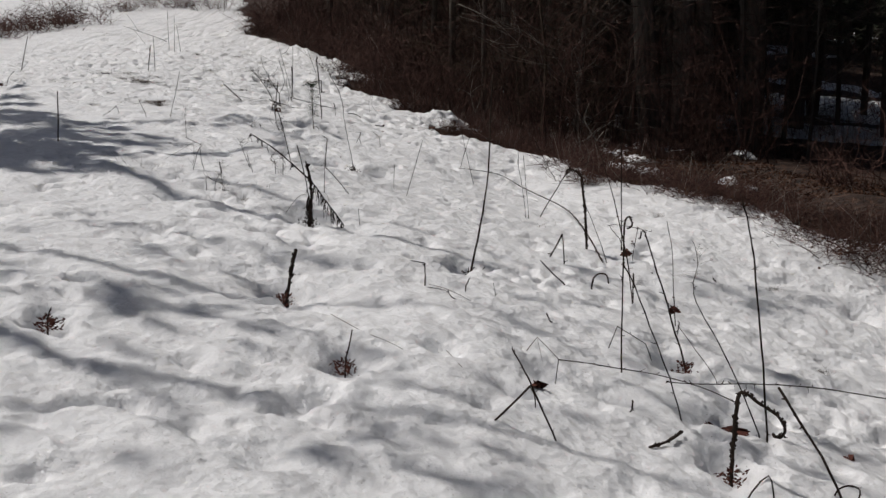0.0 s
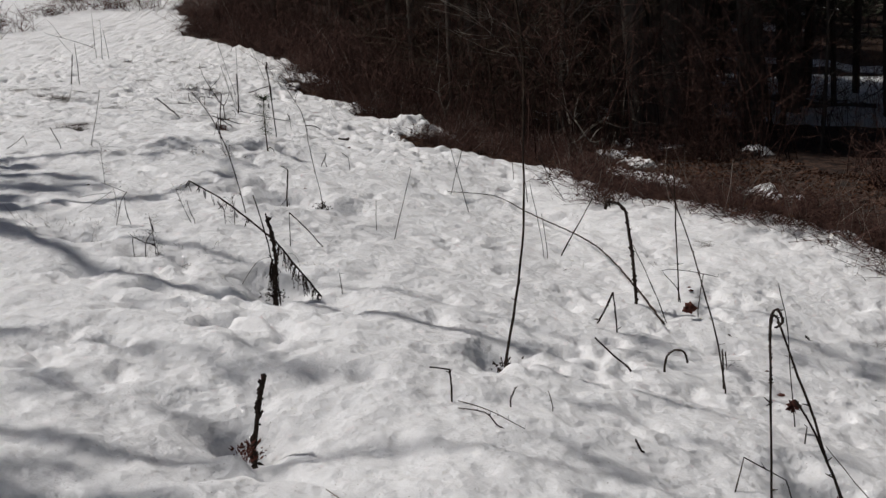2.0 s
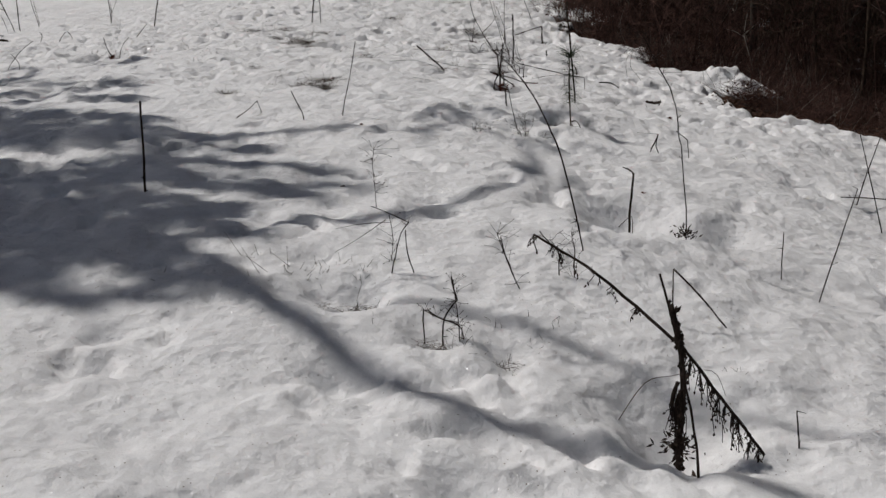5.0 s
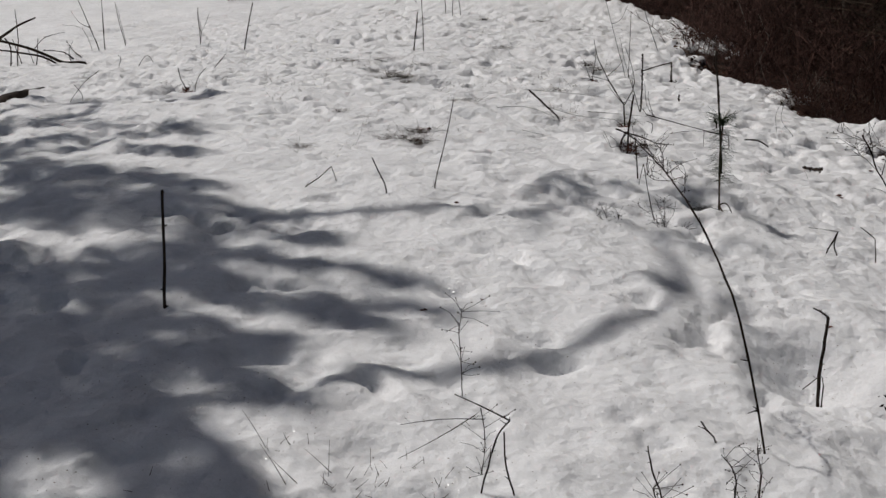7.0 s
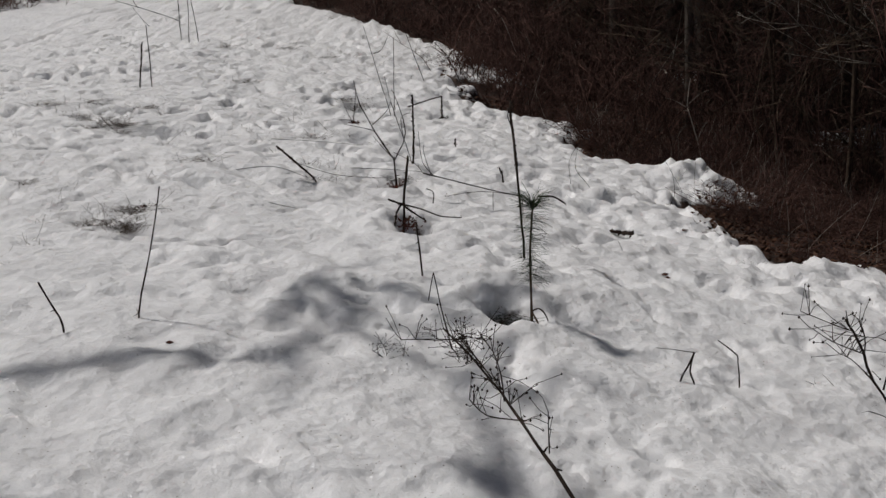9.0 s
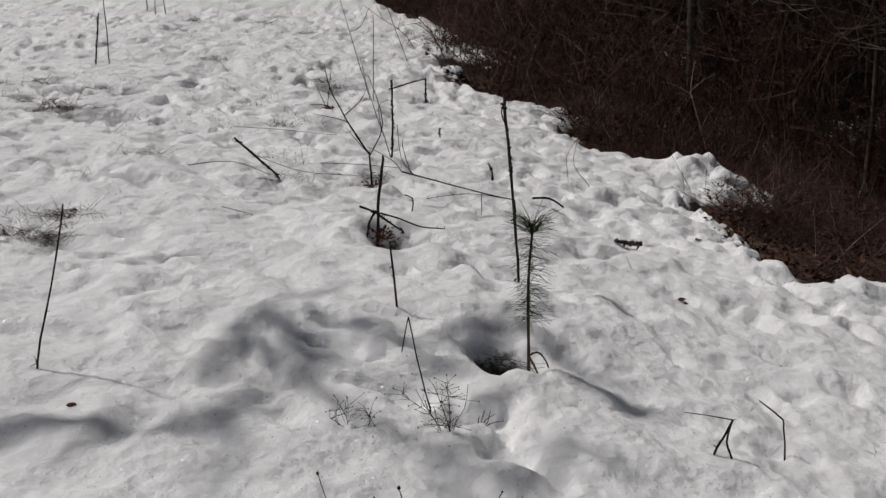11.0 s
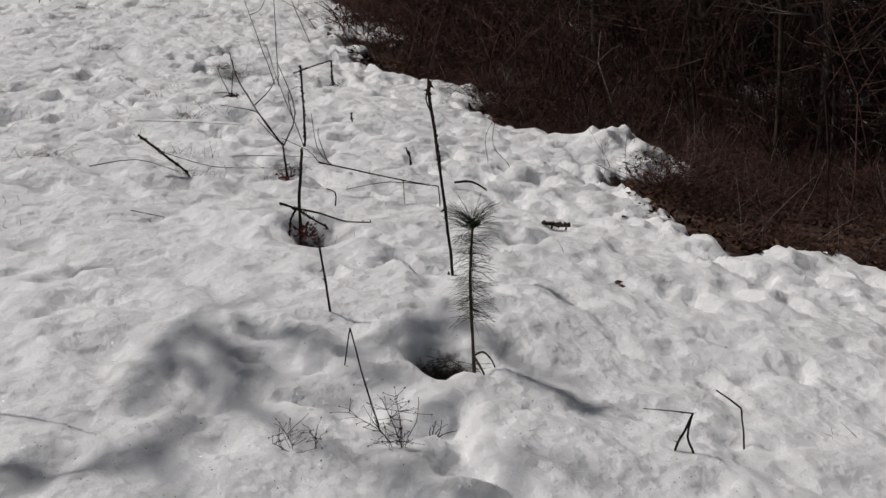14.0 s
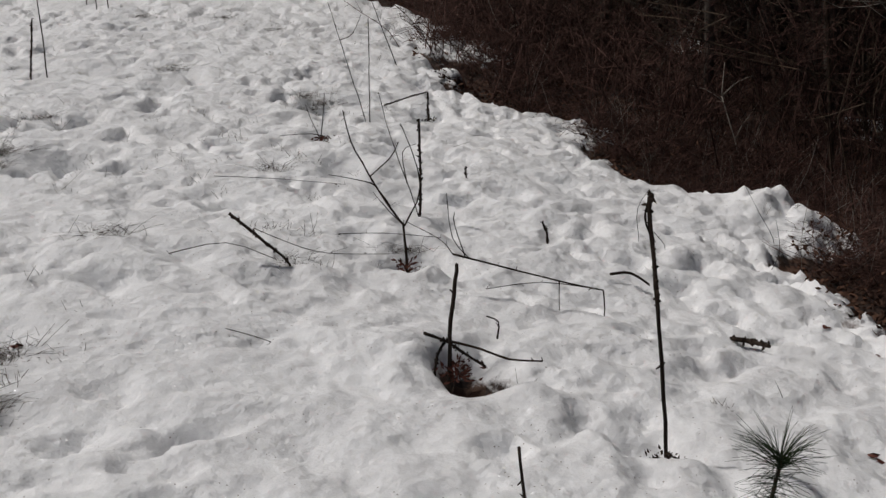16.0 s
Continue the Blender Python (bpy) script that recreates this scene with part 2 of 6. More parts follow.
PITS += [(-2.38, 8.83, 0.09, 0.05), (-0.82, 9.98, 0.13, 0.14), (-2.34, 10.09, 0.04, 0.03), (-0.63, 10.09, 0.1, 0.08), (-1.11, 10.14, 0.24, 0.14),
         (-2.46, 10.19, 0.05, 0.03), (-1.32, 10.59, 0.08, 0.03), (-1.83, 10.61, 0.07, 0.03), (-2.63, 11.29, 0.05, 0.02), (-2.21, 11.52, 0.06, 0.04),
         (-1.21, 12.08, 0.12, 0.04), (-1.62, 12.16, 0.07, 0.05), (-1.55, 12.16, 0.09, 0.10), (-1.58, 12.78, 0.07, 0.05), (-1.51, 13.06, 0.12, 0.11),
         (-2.08, 13.31, 0.1, 0.05), (-2.02, 13.5, 0.15, 0.12), (-1.13, 13.79, 0.05, 0.04), (-2.29, 14.67, 0.14, 0.11), (-1.01, 14.68, 0.09, 0.04)]
PITS += [(-6.17, 14.73, 0.2, 0.14), (-6.27, 14.86, 0.09, 0.09), (-6.04, 14.89, 0.08, 0.08), (-3.66, 15.24, 0.05, 0.03), (-7.16, 15.62, 0.07, 0.08),
         (-7.16, 15.62, 0.07, 0.08), (-2.34, 15.64, 0.13, 0.05), (-4.19, 15.69, 0.12, 0.06), (-6.78, 15.98, 0.07, 0.08), (-2.66, 16, 0.12, 0.05),
         (-3.87, 16.36, 0.06, 0.05), (-3.62, 16.44, 0.07, 0.05), (-2.08, 16.59, 0.09, 0.05), (-4.34, 16.62, 0.1, 0.06), (-2.84, 16.75, 0.12, 0.08),
         (-7.18, 17.15, 0.09, 0.09), (-2.17, 18.04, 0.14, 0.09)]
PITS += [(-2.98, 17.86, 0.13, 0.11), (-2.78, 17.43, 0.10, 0.09), (-2.64, 16.16, 0.12, 0.10), (-4.15, 15.93, 0.15, 0.10), (-3.64, 16.55, 0.11, 0.07), (-3.72, 15.88, 0.10, 0.06), (-4.36, 16.78, 0.13, 0.09), (-4.50, 18.74, 0.11, 0.07), (-4.65, 18.38, 0.12, 0.07), (-4.04, 17.93, 0.12, 0.08), (-3.84, 15.78, 0.08, 0.06), (-3.61, 15.03, 0.08, 0.05), (-3.16, 14.30, 0.12, 0.05), (-3.80, 14.23, 0.10, 0.04), (-2.36, 16.51, 0.10, 0.08), (-1.34, 16.05, 0.07, 0.06), (-1.01, 14.82, 0.07, 0.05), (-1.14, 13.83, 0.08, 0.06), (-1.45, 14.48, 0.12, 0.05), (-2.49, 10.21, 0.06, 0.04)]
PITS += [(-1.08, 10.33, 0.20, 0.09), (-0.61, 10.19, 0.14, 0.08), (-2.64, 12.08, 0.10, 0.05), (-1.52, 7.33, 0.10, 0.06), (-0.33, 4.82, 0.10, 0.08), (0.07, 5.19, 0.11, 0.06), (-1.70, 4.82, 0.10, 0.07), (0.58, 5.31, 0.09, 0.06), (-0.49, 3.65, 0.10, 0.06), (3.20, 8.13, 0.12, 0.08), (2.43, 7.29, 0.07, 0.04), (-0.41, 6.61, 0.07, 0.04), (2.57, 6.99, 0.10, 0.05), (0.90, 5.16, 0.14, 0.05), (1.50, 5.23, 0.15, 0.06), (-1.98, 7.90, 0.12, 0.07)]
# bare dark ground at the bottom of hollows: place and width
BARE = [(0.23, 7.05, 0.055), (1.43, 6.01, 0.065), (1.34, 4.56, 0.065), (-0.95, 7.91, 0.071), (-0.82, 9.93, 0.055), (-1.51, 13.01, 0.050), (-2.02, 13.50, 0.150), (-2.28, 14.61, 0.065), (-2.15, 17.98, 0.059), (-2.83, 16.70, 0.065), (-0.83, 5.92, 0.065), (-6.11, 14.67, 0.065), (-0.35, 4.70, 0.065), (-1.66, 4.67, 0.065), (-7.16, 15.57, 0.050), (-6.27, 14.81, 0.070), (-6.04, 14.84, 0.060), (-6.78, 15.93, 0.050), (-7.16, 15.57, 0.050), (-7.18, 17.10, 0.070), (-1.58, 12.15, 0.105)]
# swells of the snow: place, width, height
SWELLS = [(-0.8, 5.93, 0.5, -0.124), (0.23, 7.01, 0.5, -0.018), (-0.94, 7.89, 0.5, -0.077), (1.54, 8.94, 0.5, 0.093), (1.29, 8.98, 0.5, -0.113),
         (-1.27, 9.2, 0.5, 0.04), (-0.29, 9.37, 0.5, -0.031), (-1.08, 10.02, 0.5, -0.019), (0.31, 11.15, 0.5, -0.054), (-2.96, 11.61, 0.5, 0.022),
         (-1.49, 12.1, 0.5, 0.047), (-1.51, 12.85, 0.5, 0.081), (-1.5, 13.14, 0.5, -0.052), (-2.1, 13.29, 0.5, 0.052), (0.36, 13.3, 1.1, 0.068),
         (0.1, 13.5, 1.1, -0.045), (0.47, 13.6, 1.1, 0.172), (0.7, 13.92, 1.1, -0.135)]
SWELLS += [(-2.75, 14.34, 0.5, -0.022), (0.25, 14.44, 1.1, 0.22), (-0.27, 14.57, 0.5, 0.031), (-0.27, 14.57, 1.1, -0.275),
         (-0.14, 15, 1.1, 0.127)]


# strips of snow that still lie among the brush: place, half length, half width, turn
STRIPS = [(2.8, 20.3, 0.75, 0.6, 0.1), (1.3, 24.2, 0.4, 0.4, 0.1), (-1.95, 21.2, 0.5, 0.9, 0.1), (2.5, 15.3, 0.2, 0.95, 0.15), (2.3, 13.2, 0.16, 0.75, 0.45), (4.2, 15.5, 0.12, 0.35, 0.2), (7.2, 20.9, 0.8, 0.6, 0.3), (3.3, 17.6, 0.3, 0.8, 0.1), (2.95, 20.7, 0.6, 0.4, 0.0), (0.28, 16.5, 0.34, 0.22, 0.1), (-0.25, 15.81, 0.17, 0.06, 0.2), (-0.42, 14.76, 0.20, 0.08, 0.1), (-0.26, 14.41, 0.13, 0.05, -0.3), (3.1, 11.9, 0.12, 0.4, 0.4), (8.8, 25.0, 2.1, 2.2, 0.4)]


def cover(x, y):
    """How far snow lies here: over 0 is snow, under 0 bare litter."""
    d = -beyond(x, y) + 0.20 * bumps(x, y, 0.5, 5) + 0.13 * bumps(x, y, 0.17, 6)
    deep = np.clip((-d - 2.2) / 1.5, 0, 1)          # snow patches lie again deeper in the wood
    patch = bumps(x, y, 2.6, 8) + 0.5 * bumps(x, y, 0.9, 9) - 0.62 - 0.5 * np.clip((5.0 - x) / 2, 0, 1)
    patch = np.where((x > 6) & (x < 14) & (y > 20) & (y < 32), patch + 0.62, patch) - 1.5 * np.clip((19.5 - y) / 2, 0, 1) * np.clip((y - 8) / 2, 0, 1)
    c = np.where(d > -0.6, d, np.maximum(d, np.minimum(deep * 2 - 1, patch)))
    for px, py, ax, ay, w in STRIPS:
        u, v = (x - px) * math.cos(w) + (y - py) * math.sin(w), (y - py) * math.cos(w) - (x - px) * math.sin(w)
        c = np.maximum(c, 0.3 * (1 - np.hypot(u / ax, v / ay)) + 0.12 * bumps(x, y, 0.3, 19) + 0.08 * bumps(x, y, 0.1, 20))
    for px, py, r in BARE:
        q = np.hypot(x - px, y - py)
        c = np.minimum(c, (q - r) * 2 + 0.25 * r * bumps(x, y, 0.09, 18))
    return c


def height(x, y, c=None):
    """The ground's height with hummocks, hollows and the snow's lip."""
    x, y = np.asarray(x, float), np.asarray(y, float)
    if c is None:
        c = cover(x, y)
    snow = 1 / (1 + np.exp(-np.clip(c / 0.035, -30, 30)))
    z = slope(x, y)
    rough = np.clip((y - 11.0) / 4.0, 0, 1) * np.clip(1.4 - x, 0.25, 1)
    a = 0.82 * x + 0.57 * y + 0.06 * bumps(x, y, 0.27, 41) + 0.02 * bumps(x, y, 0.09, 43)
    b = 0.82 * y - 0.57 * x + 0.06 * bumps(x, y, 0.23, 42) + 0.02 * bumps(x, y, 0.08, 44)
    h = 0.030 * bumps(x, y, 1.1, 1) + 0.010 * bumps(x + 0.3 * y, y, 0.45, 2) + 0.016 * bumps(a, b, 0.19, 3) + 0.011 * bumps(b, a, 0.10, 14)
    # small ragged melt holes; the crust is turned and bent so that no rows show
    hole = np.clip(bumps(a, b, 0.10, 15) * 0.8 + bumps(x, y, 0.4, 16) - 0.72, 0, 1)
    h = h - 0.10 * hole
    # rotten crust further up: small sharp cups, thick in some patches, and a few old prints
    thick = np.clip(0.5 + 0.9 * bumps(x, y, 0.8, 26) + 0.4 * bumps(x, y, 0.3, 27), 0, 1)
    spot = np.clip(bumps(a, b, 0.095, 21) + 0.45 * bumps(b, a, 0.21, 22) - 0.45, 0, 0.5)
    h = h - (0.025 + 0.135 * rough) * spot * thick
    dim = bumps(a, b, 0.15, 11) * bumps(a + 7, b + 3, 0.2, 12)
    h = h - (0.020 + 0.018 * rough) * np.clip(dim - 0.08, 0, 1) * 2.2
    tread = np.clip(bumps(b, a, 0.23, 23) + 0.6 * bumps(x, y, 0.9, 24) - 0.95, 0, 0.4)
    h = h - 0.22 * rough * tread + 0.014 * rough * bumps(a, b, 0.07, 25)
    # clods where the snow breaks up along its edge
    ragged = np.exp(-np.minimum(np.abs(c - 0.15) / 0.45, 30))
    h = h + ragged * (0.030 * bumps(a, b, 0.13, 28) + 0.022 * bumps(b, a, 0.068, 29))
    lit = 0.03 * bumps(x, y, 0.6, 4) + 0.02 * bumps(x, y, 0.2, 7)
    z = z + snow * (h + 0.0) + (1 - snow) * (lit - 0.10)
    z = z + 0.20 * np.exp(-(((x + 0.02) / 0.40) ** 2 + ((y - 16.4) / 0.36) ** 2)) * (1 + 0.4 * bumps(x, y, 0.2, 13) + 0.28 * bumps(x, y, 0.09, 17))
    for px, py, r, up in SWELLS:
        z = z + up * np.exp(-np.minimum(((x - px) ** 2 + (y - py) ** 2) / (r * r), 40))
    for px, py, r, deep in PITS:
        q = ((x - px) ** 2 + (y - py) ** 2) / (r * r)
        z = z - 1.25 * deep * np.exp(-np.minimum(q, 40))
    return z


def at(x, y, sink=0.0):
    return Vector((x, y, float(height(x, y)) - sink))


def axis(lo, fine_lo, fine_hi, hi, step, grow):
    """Grid lines: even between the fine limits, then wider and wider."""
    mid = list(np.arange(fine_lo, fine_hi, step))
    for way, end, side in ((-1, lo, 0), (1, hi, 1)):
        d, p = step, mid[0] if side == 0 else mid[-1]
        while (p > end) if side == 0 else (p < end):
            d *= grow
            p += way * d
            mid.insert(0, p) if side == 0 else mid.append(p)
    return np.array(mid)
# ---- end of terrain ----


# ---- mesh helpers ----
def mesh_object(name, verts, faces, mat, parent=None, label="", smooth=True):
    me = bpy.data.meshes.new(name)
    me.from_pydata([tuple(v) for v in verts], [], faces)
    me.materials.append(mat)
    if smooth:
        me.polygons.foreach_set("use_smooth", [True] * len(me.polygons))
    me.update()
    ob = new(name, me)
    if parent:
        ob.parent = parent
    if label:
        tagged(ob, label)
    return ob


class Shape:
    """Gathers tubes, leaves and blades into one mesh."""

    def __init__(self):
        self.v, self.f = [], []

    def tube(self, pts, r0, r1, sides=6, knobs=0.0, rng=None):
        """A tapered round stem through pts, closed at both ends."""
        pts = [Vector(p) for p in pts]
        n = len(pts)
        start = len(self.v)
        ref = Vector((0.31, 0.87, 0.38))
        for k, p in enumerate(pts):
            d = (pts[min(k + 1, n - 1)] - pts[max(k - 1, 0)])
            d = d.normalized() if d.length > 1e-9 else Vector((0, 0, 1))
            a = d.cross(ref)
            a = a.normalized() if a.length > 1e-3 else d.orthogonal().normalized()
            b = d.cross(a)
            r = r0 + (r1 - r0) * k / max(n - 1, 1)
            if knobs and rng:
                r *= 1 + knobs * (rng.random() - 0.4)
            for s in range(sides):
                w = 2 * math.pi * s / sides
                self.v.append(p + (a * math.cos(w) + b * math.sin(w)) * r)
        for k in range(n - 1):
            for s in range(sides):
                q, w = start + k * sides + s, start + k * sides + (s + 1) % sides
                self.f.append((q, w, w + sides, q + sides))
        self.f.append(tuple(start + s for s in reversed(range(sides))))
        self.f.append(tuple(start + (n - 1) * sides + s for s in range(sides)))
        return self

    def blade(self, p, tip, width, rng, curl=0.3):
        """A thin curled leaf from p to tip: two bent strips."""
        p, tip = Vector(p), Vector(tip)
        d = tip - p
        side = d.cross(Vector((rng.uniform(-1, 1), rng.uniform(-1, 1), rng.uniform(0.2, 1))))
        if side.length < 1e-6:
            side = d.orthogonal()
        side = side.normalized() * width / 2
        up = d.cross(side).normalized() * d.length * curl
        i = len(self.v)
        self.v += [p, p + d * 0.45 + side + up * 0.5, p + d * 0.5 - up * 0.25, p + d * 0.45 - side + up * 0.4, tip + up * 0.2]
        self.f += [(i, i + 1, i + 2), (i, i + 2, i + 3), (i + 1, i + 4, i + 2), (i + 2, i + 4, i + 3)]
        return self

    def needle(self, p, tip, width):
        """A flat sliver with three edges."""
        p, tip = Vector(p), Vector(tip)
        d = tip - p
        a = d.orthogonal().normalized() * width / 2
        i = len(self.v)
        self.v += [p - a, p + a, tip]
        self.f.append((i, i + 1, i + 2))
        return self

    def put(self, name, mat, parent=None, label="", smooth=True):
        return mesh_object(name, self.v, self.f, mat, parent, label, smooth)


def curve_points(pts, steps=4):
    """A smooth line through the control points."""
    pts = [Vector(p) for p in pts]
    if len(pts) < 3:
        return [pts[0].lerp(pts[-1], k / (steps + 1)) for k in range(steps + 2)]
    out = []
    for k in range(len(pts) - 1):
        a, b = pts[max(k - 1, 0)], pts[k]
        c, d = pts[k + 1], pts[min(k + 2, len(pts) - 1)]
        for s in range(steps):
            t = s / steps
            out.append(0.5 * ((2 * b) + (c - a) * t + (2 * a - 5 * b + 4 * c - d) * t * t + (3 * b - a - 3 * c + d) * t ** 3))
    return out + [pts[-1]]


def thing(name, where, label, category, group="", kind=""):
    ob = new(name)
    ob.location = where
    return tagged(ob, label, category, group, kind)


# ---- the ground ----
def build_ground():
    xs = axis(-420, -8.2, 4.2, 420, 0.028, 1.09)
    ys = axis(-120, 2.4, 20.5, 900, 0.028, 1.06)
    gx, gy = np.meshgrid(xs, ys)
    c = cover(gx, gy)
    z = height(gx, gy, c)
    nx, ny = len(xs), len(ys)
    co = np.stack([gx, gy, z], -1).reshape(-1, 3)
    idx = np.arange(nx * ny).reshape(ny, nx)
    quads = np.stack([idx[:-1, :-1], idx[:-1, 1:], idx[1:, 1:], idx[1:, :-1]], -1).reshape(-1, 4)
    me = bpy.data.meshes.new("ground")
    me.vertices.add(len(co))
    me.vertices.foreach_set("co", co.ravel())
    me.loops.add(quads.size)
    me.loops.foreach_set("vertex_index", quads.ravel())
    me.polygons.add(len(quads))
    me.polygons.foreach_set("loop_start", np.arange(0, quads.size, 4))
    me.update(calc_edges=True)
    me.polygons.foreach_set("use_smooth", np.ones(len(quads), bool))
    attr = me.attributes.new("cover", "FLOAT", "POINT")
    attr.data.foreach_set("value", c.ravel())
    me.materials.append(SNOW)
    return tagged(new("ground", me), "old dimpled snow on a hillside, bare leaf litter under the trees", "snow ground", kind="structure")


build_ground()


# ---- the wood ----
def conifer(seed, tall, radius, bare):
    """A dark pine: trunk with dead lower branches and a ragged crown of drooping needle sprays."""
    rng = random.Random(seed)
    root = thing("pine_tree", (0, 0, 0), "tall dark pine with dead lower branches at the wood's edge", "tree", "trees of the wood")
    sway = [Vector((rng.uniform(-0.1, 0.1) * k, rng.uniform(-0.1, 0.1) * k, tall * k / 5)) for k in range(6)]
    sway[0] = Vector((0, 0, -0.3))
    line = curve_points(sway, 3)
    Shape().tube(line, radius, radius * 0.2, 9, 0.15, rng).put("trunk", BARK, root)
    dead, limbs, crown = Shape(), Shape(), Shape()

    def on_trunk(h):
        k = min(max(h / tall, 0), 0.999) * (len(line) - 1)
        return line[int(k)].lerp(line[int(k) + 1], k - int(k))

    for _ in range(16):
        h, w, ln = rng.uniform(0.5, bare + 1.2), rng.uniform(0, 6.28), rng.uniform(0.4, 1.3)
        p = on_trunk(h)
        d = Vector((math.cos(w), math.sin(w), rng.uniform(-0.35, 0.15)))
        q = [p, p + d * ln * 0.5 + Vector((rng.gauss(0, 0.1), rng.gauss(0, 0.1), rng.uniform(-0.05, 0.15))), p + d * ln + Vector((0, 0, -0.3))]
        dead.tube(curve_points(q, 2), 0.010, 0.003, 4)
        for _ in range(3):
            s = p.lerp(p + d * ln, rng.uniform(0.3, 0.95))
            dead.tube([s, s + Vector((rng.uniform(-0.4, 0.4), rng.uniform(-0.4, 0.4), rng.uniform(-0.25, 0.2)))], 0.006, 0.002, 3)
    tagged(dead.put("deadwood", BARK, root), kind="stuff")
    h = bare
    while h < tall * 0.98:
        share = (h - bare) / (tall - bare)
        for _ in range(5):
            w = rng.uniform(0, 6.28)
            ln = (2.6 * (1 - share) + 0.4) * rng.uniform(0.6, 1.1)
            p = on_trunk(h + rng.uniform(-0.2, 0.2))
            d = Vector((math.cos(w), math.sin(w), rng.uniform(-0.25, 0.2)))
            limbs.tube([p, p + d * ln * 0.6, p + d * ln + Vector((0, 0, 0.1))], 0.03 * (1.2 - share), 0.006, 4)
            for _ in range(int(11 + 9 * (1 - share))):
                c = p + d * ln * rng.uniform(0.2, 1.05) + Vector((rng.gauss(0, 0.2), rng.gauss(0, 0.2), rng.gauss(0, 0.12)))
                for _ in range(6):
                    t = c + Vector((rng.uniform(-1, 1), rng.uniform(-1, 1), rng.uniform(-0.9, 0.5))).normalized() * rng.uniform(0.12, 0.24)
                    crown.needle(c, t, 0.03)
        h += 0.42
    tagged(limbs.put("limbwork", BARK, root), kind="stuff")
    tagged(crown.put("crown", DARK_NEEDLE, root, smooth=False), kind="stuff")
    return root


def bare_tree(seed, tall, radius, mat=None):
    """A leafless broadleaf tree with forked limbs and fine twigs."""
    rng = random.Random(seed)
    root = thing("bare_tree", (0, 0, 0), "leafless dark broadleaf tree standing in the wood", "tree", "trees of the wood")
    pts = [Vector((rng.uniform(-0.12, 0.12) * k, rng.uniform(-0.12, 0.12) * k, tall * k / 4)) for k in range(5)]
    pts[0] = Vector((0, 0, -0.3))
    line = curve_points(pts, 3)
    Shape().tube(line, radius, radius * 0.25, 8, 0.2, rng).put("trunk", mat or BARK, root)
    crown = Shape()
    for _ in range(22):
        k = rng.uniform(0.12, 1.0) * (len(line) - 1.01)
        p = line[int(k)].lerp(line[int(k) + 1], k - int(k))
        w, ln = rng.uniform(0, 6.28), rng.uniform(0.7, 2.6)
        d = Vector((math.cos(w), math.sin(w), rng.uniform(0.1, 0.9)))
        sway = lambda g: Vector((rng.gauss(0, g), rng.gauss(0, g), rng.gauss(0, g))) * ln
        q = curve_points([p, p + d * ln * 0.3 + sway(0.06), p + d * ln * 0.65 + sway(0.10), p + d * ln + sway(0.14) - Vector((0, 0, 0.1 * ln))], 3)
        crown.tube(q, radius * 0.22, 0.005, 5)
        for _ in range(6):
            s = q[rng.randrange(len(q) // 4, len(q))]
            e = s + (d + Vector((rng.uniform(-1, 1), rng.uniform(-1, 1), rng.uniform(-0.6, 0.8)))) * rng.uniform(0.3, 0.8)
            crown.tube(curve_points([s, s.lerp(e, 0.4) + Vector((rng.gauss(0, 0.06), rng.gauss(0, 0.06), rng.gauss(0, 0.06))), e], 2), 0.006, 0.002, 3)
    tagged(crown.put("crown", mat or BARK, root), kind="stuff")
    return root


def shrub(seed, tall, stems, mat=None):
    """A leafless brown shrub: many thin forked stems."""
    rng = random.Random(seed)
    root = thing("shrub", (0, 0, 0), "leafless reddish-brown brush at the edge of the wood", "shrub", "brush along the wood")
    sh = Shape()
    for _ in range(stems):
        b = Vector((rng.gauss(0, 0.22), rng.gauss(0, 0.22), -0.08))
        d = Vector((rng.gauss(0, 0.4), rng.gauss(0, 0.4), 1)).normalized()
        ln = tall * rng.uniform(0.45, 1.1)
        m = b + d * ln * 0.5 + Vector((rng.gauss(0, 0.09), rng.gauss(0, 0.09), 0))
        e = b + d * ln + Vector((rng.gauss(0, 0.16), rng.gauss(0, 0.16), rng.uniform(-0.25, 0)))
        sh.tube(curve_points([b, m, m.lerp(e, 0.5) + Vector((rng.gauss(0, 0.06), rng.gauss(0, 0.06), 0)), e], 2), 0.0055, 0.002, 3)
        for _ in range(6):
            s = b.lerp(m, rng.uniform(0.3, 1)) if rng.random() < 0.4 else m.lerp(e, rng.random())
            t = s + Vector((rng.gauss(0, 0.14), rng.gauss(0, 0.14), rng.uniform(-0.05, 0.24)))
            sh.tube([s, s.lerp(t, 0.5) + Vector((rng.gauss(0, 0.015), rng.gauss(0, 0.015), 0)), t], 0.003, 0.0012, 3)
    tagged(sh.put("branchwork", mat or TWIG, root), kind="stuff")
    return root


def scatter(kinds, spots, rng, lo=0.8, hi=1.2, sink=0.0):
    """Stands copies of the kinds at the spots; the first spots take the first-built ones themselves."""
    for k, (x, y) in enumerate(spots):
        s = rng.uniform(lo, hi)
        src = kinds[k % len(kinds)]
        m = Matrix.Translation(at(x, y, sink)) @ Matrix.Rotation(rng.uniform(0, 6.28), 4, "Z") @ Matrix.Rotation(rng.gauss(0, 0.03), 4, "X")
        if k < len(kinds):
            src.matrix_basis = m
            src.scale = (s, s, s)
        else:
            ob = copy_thing(src, m)
            ob.scale = (s, s, s)


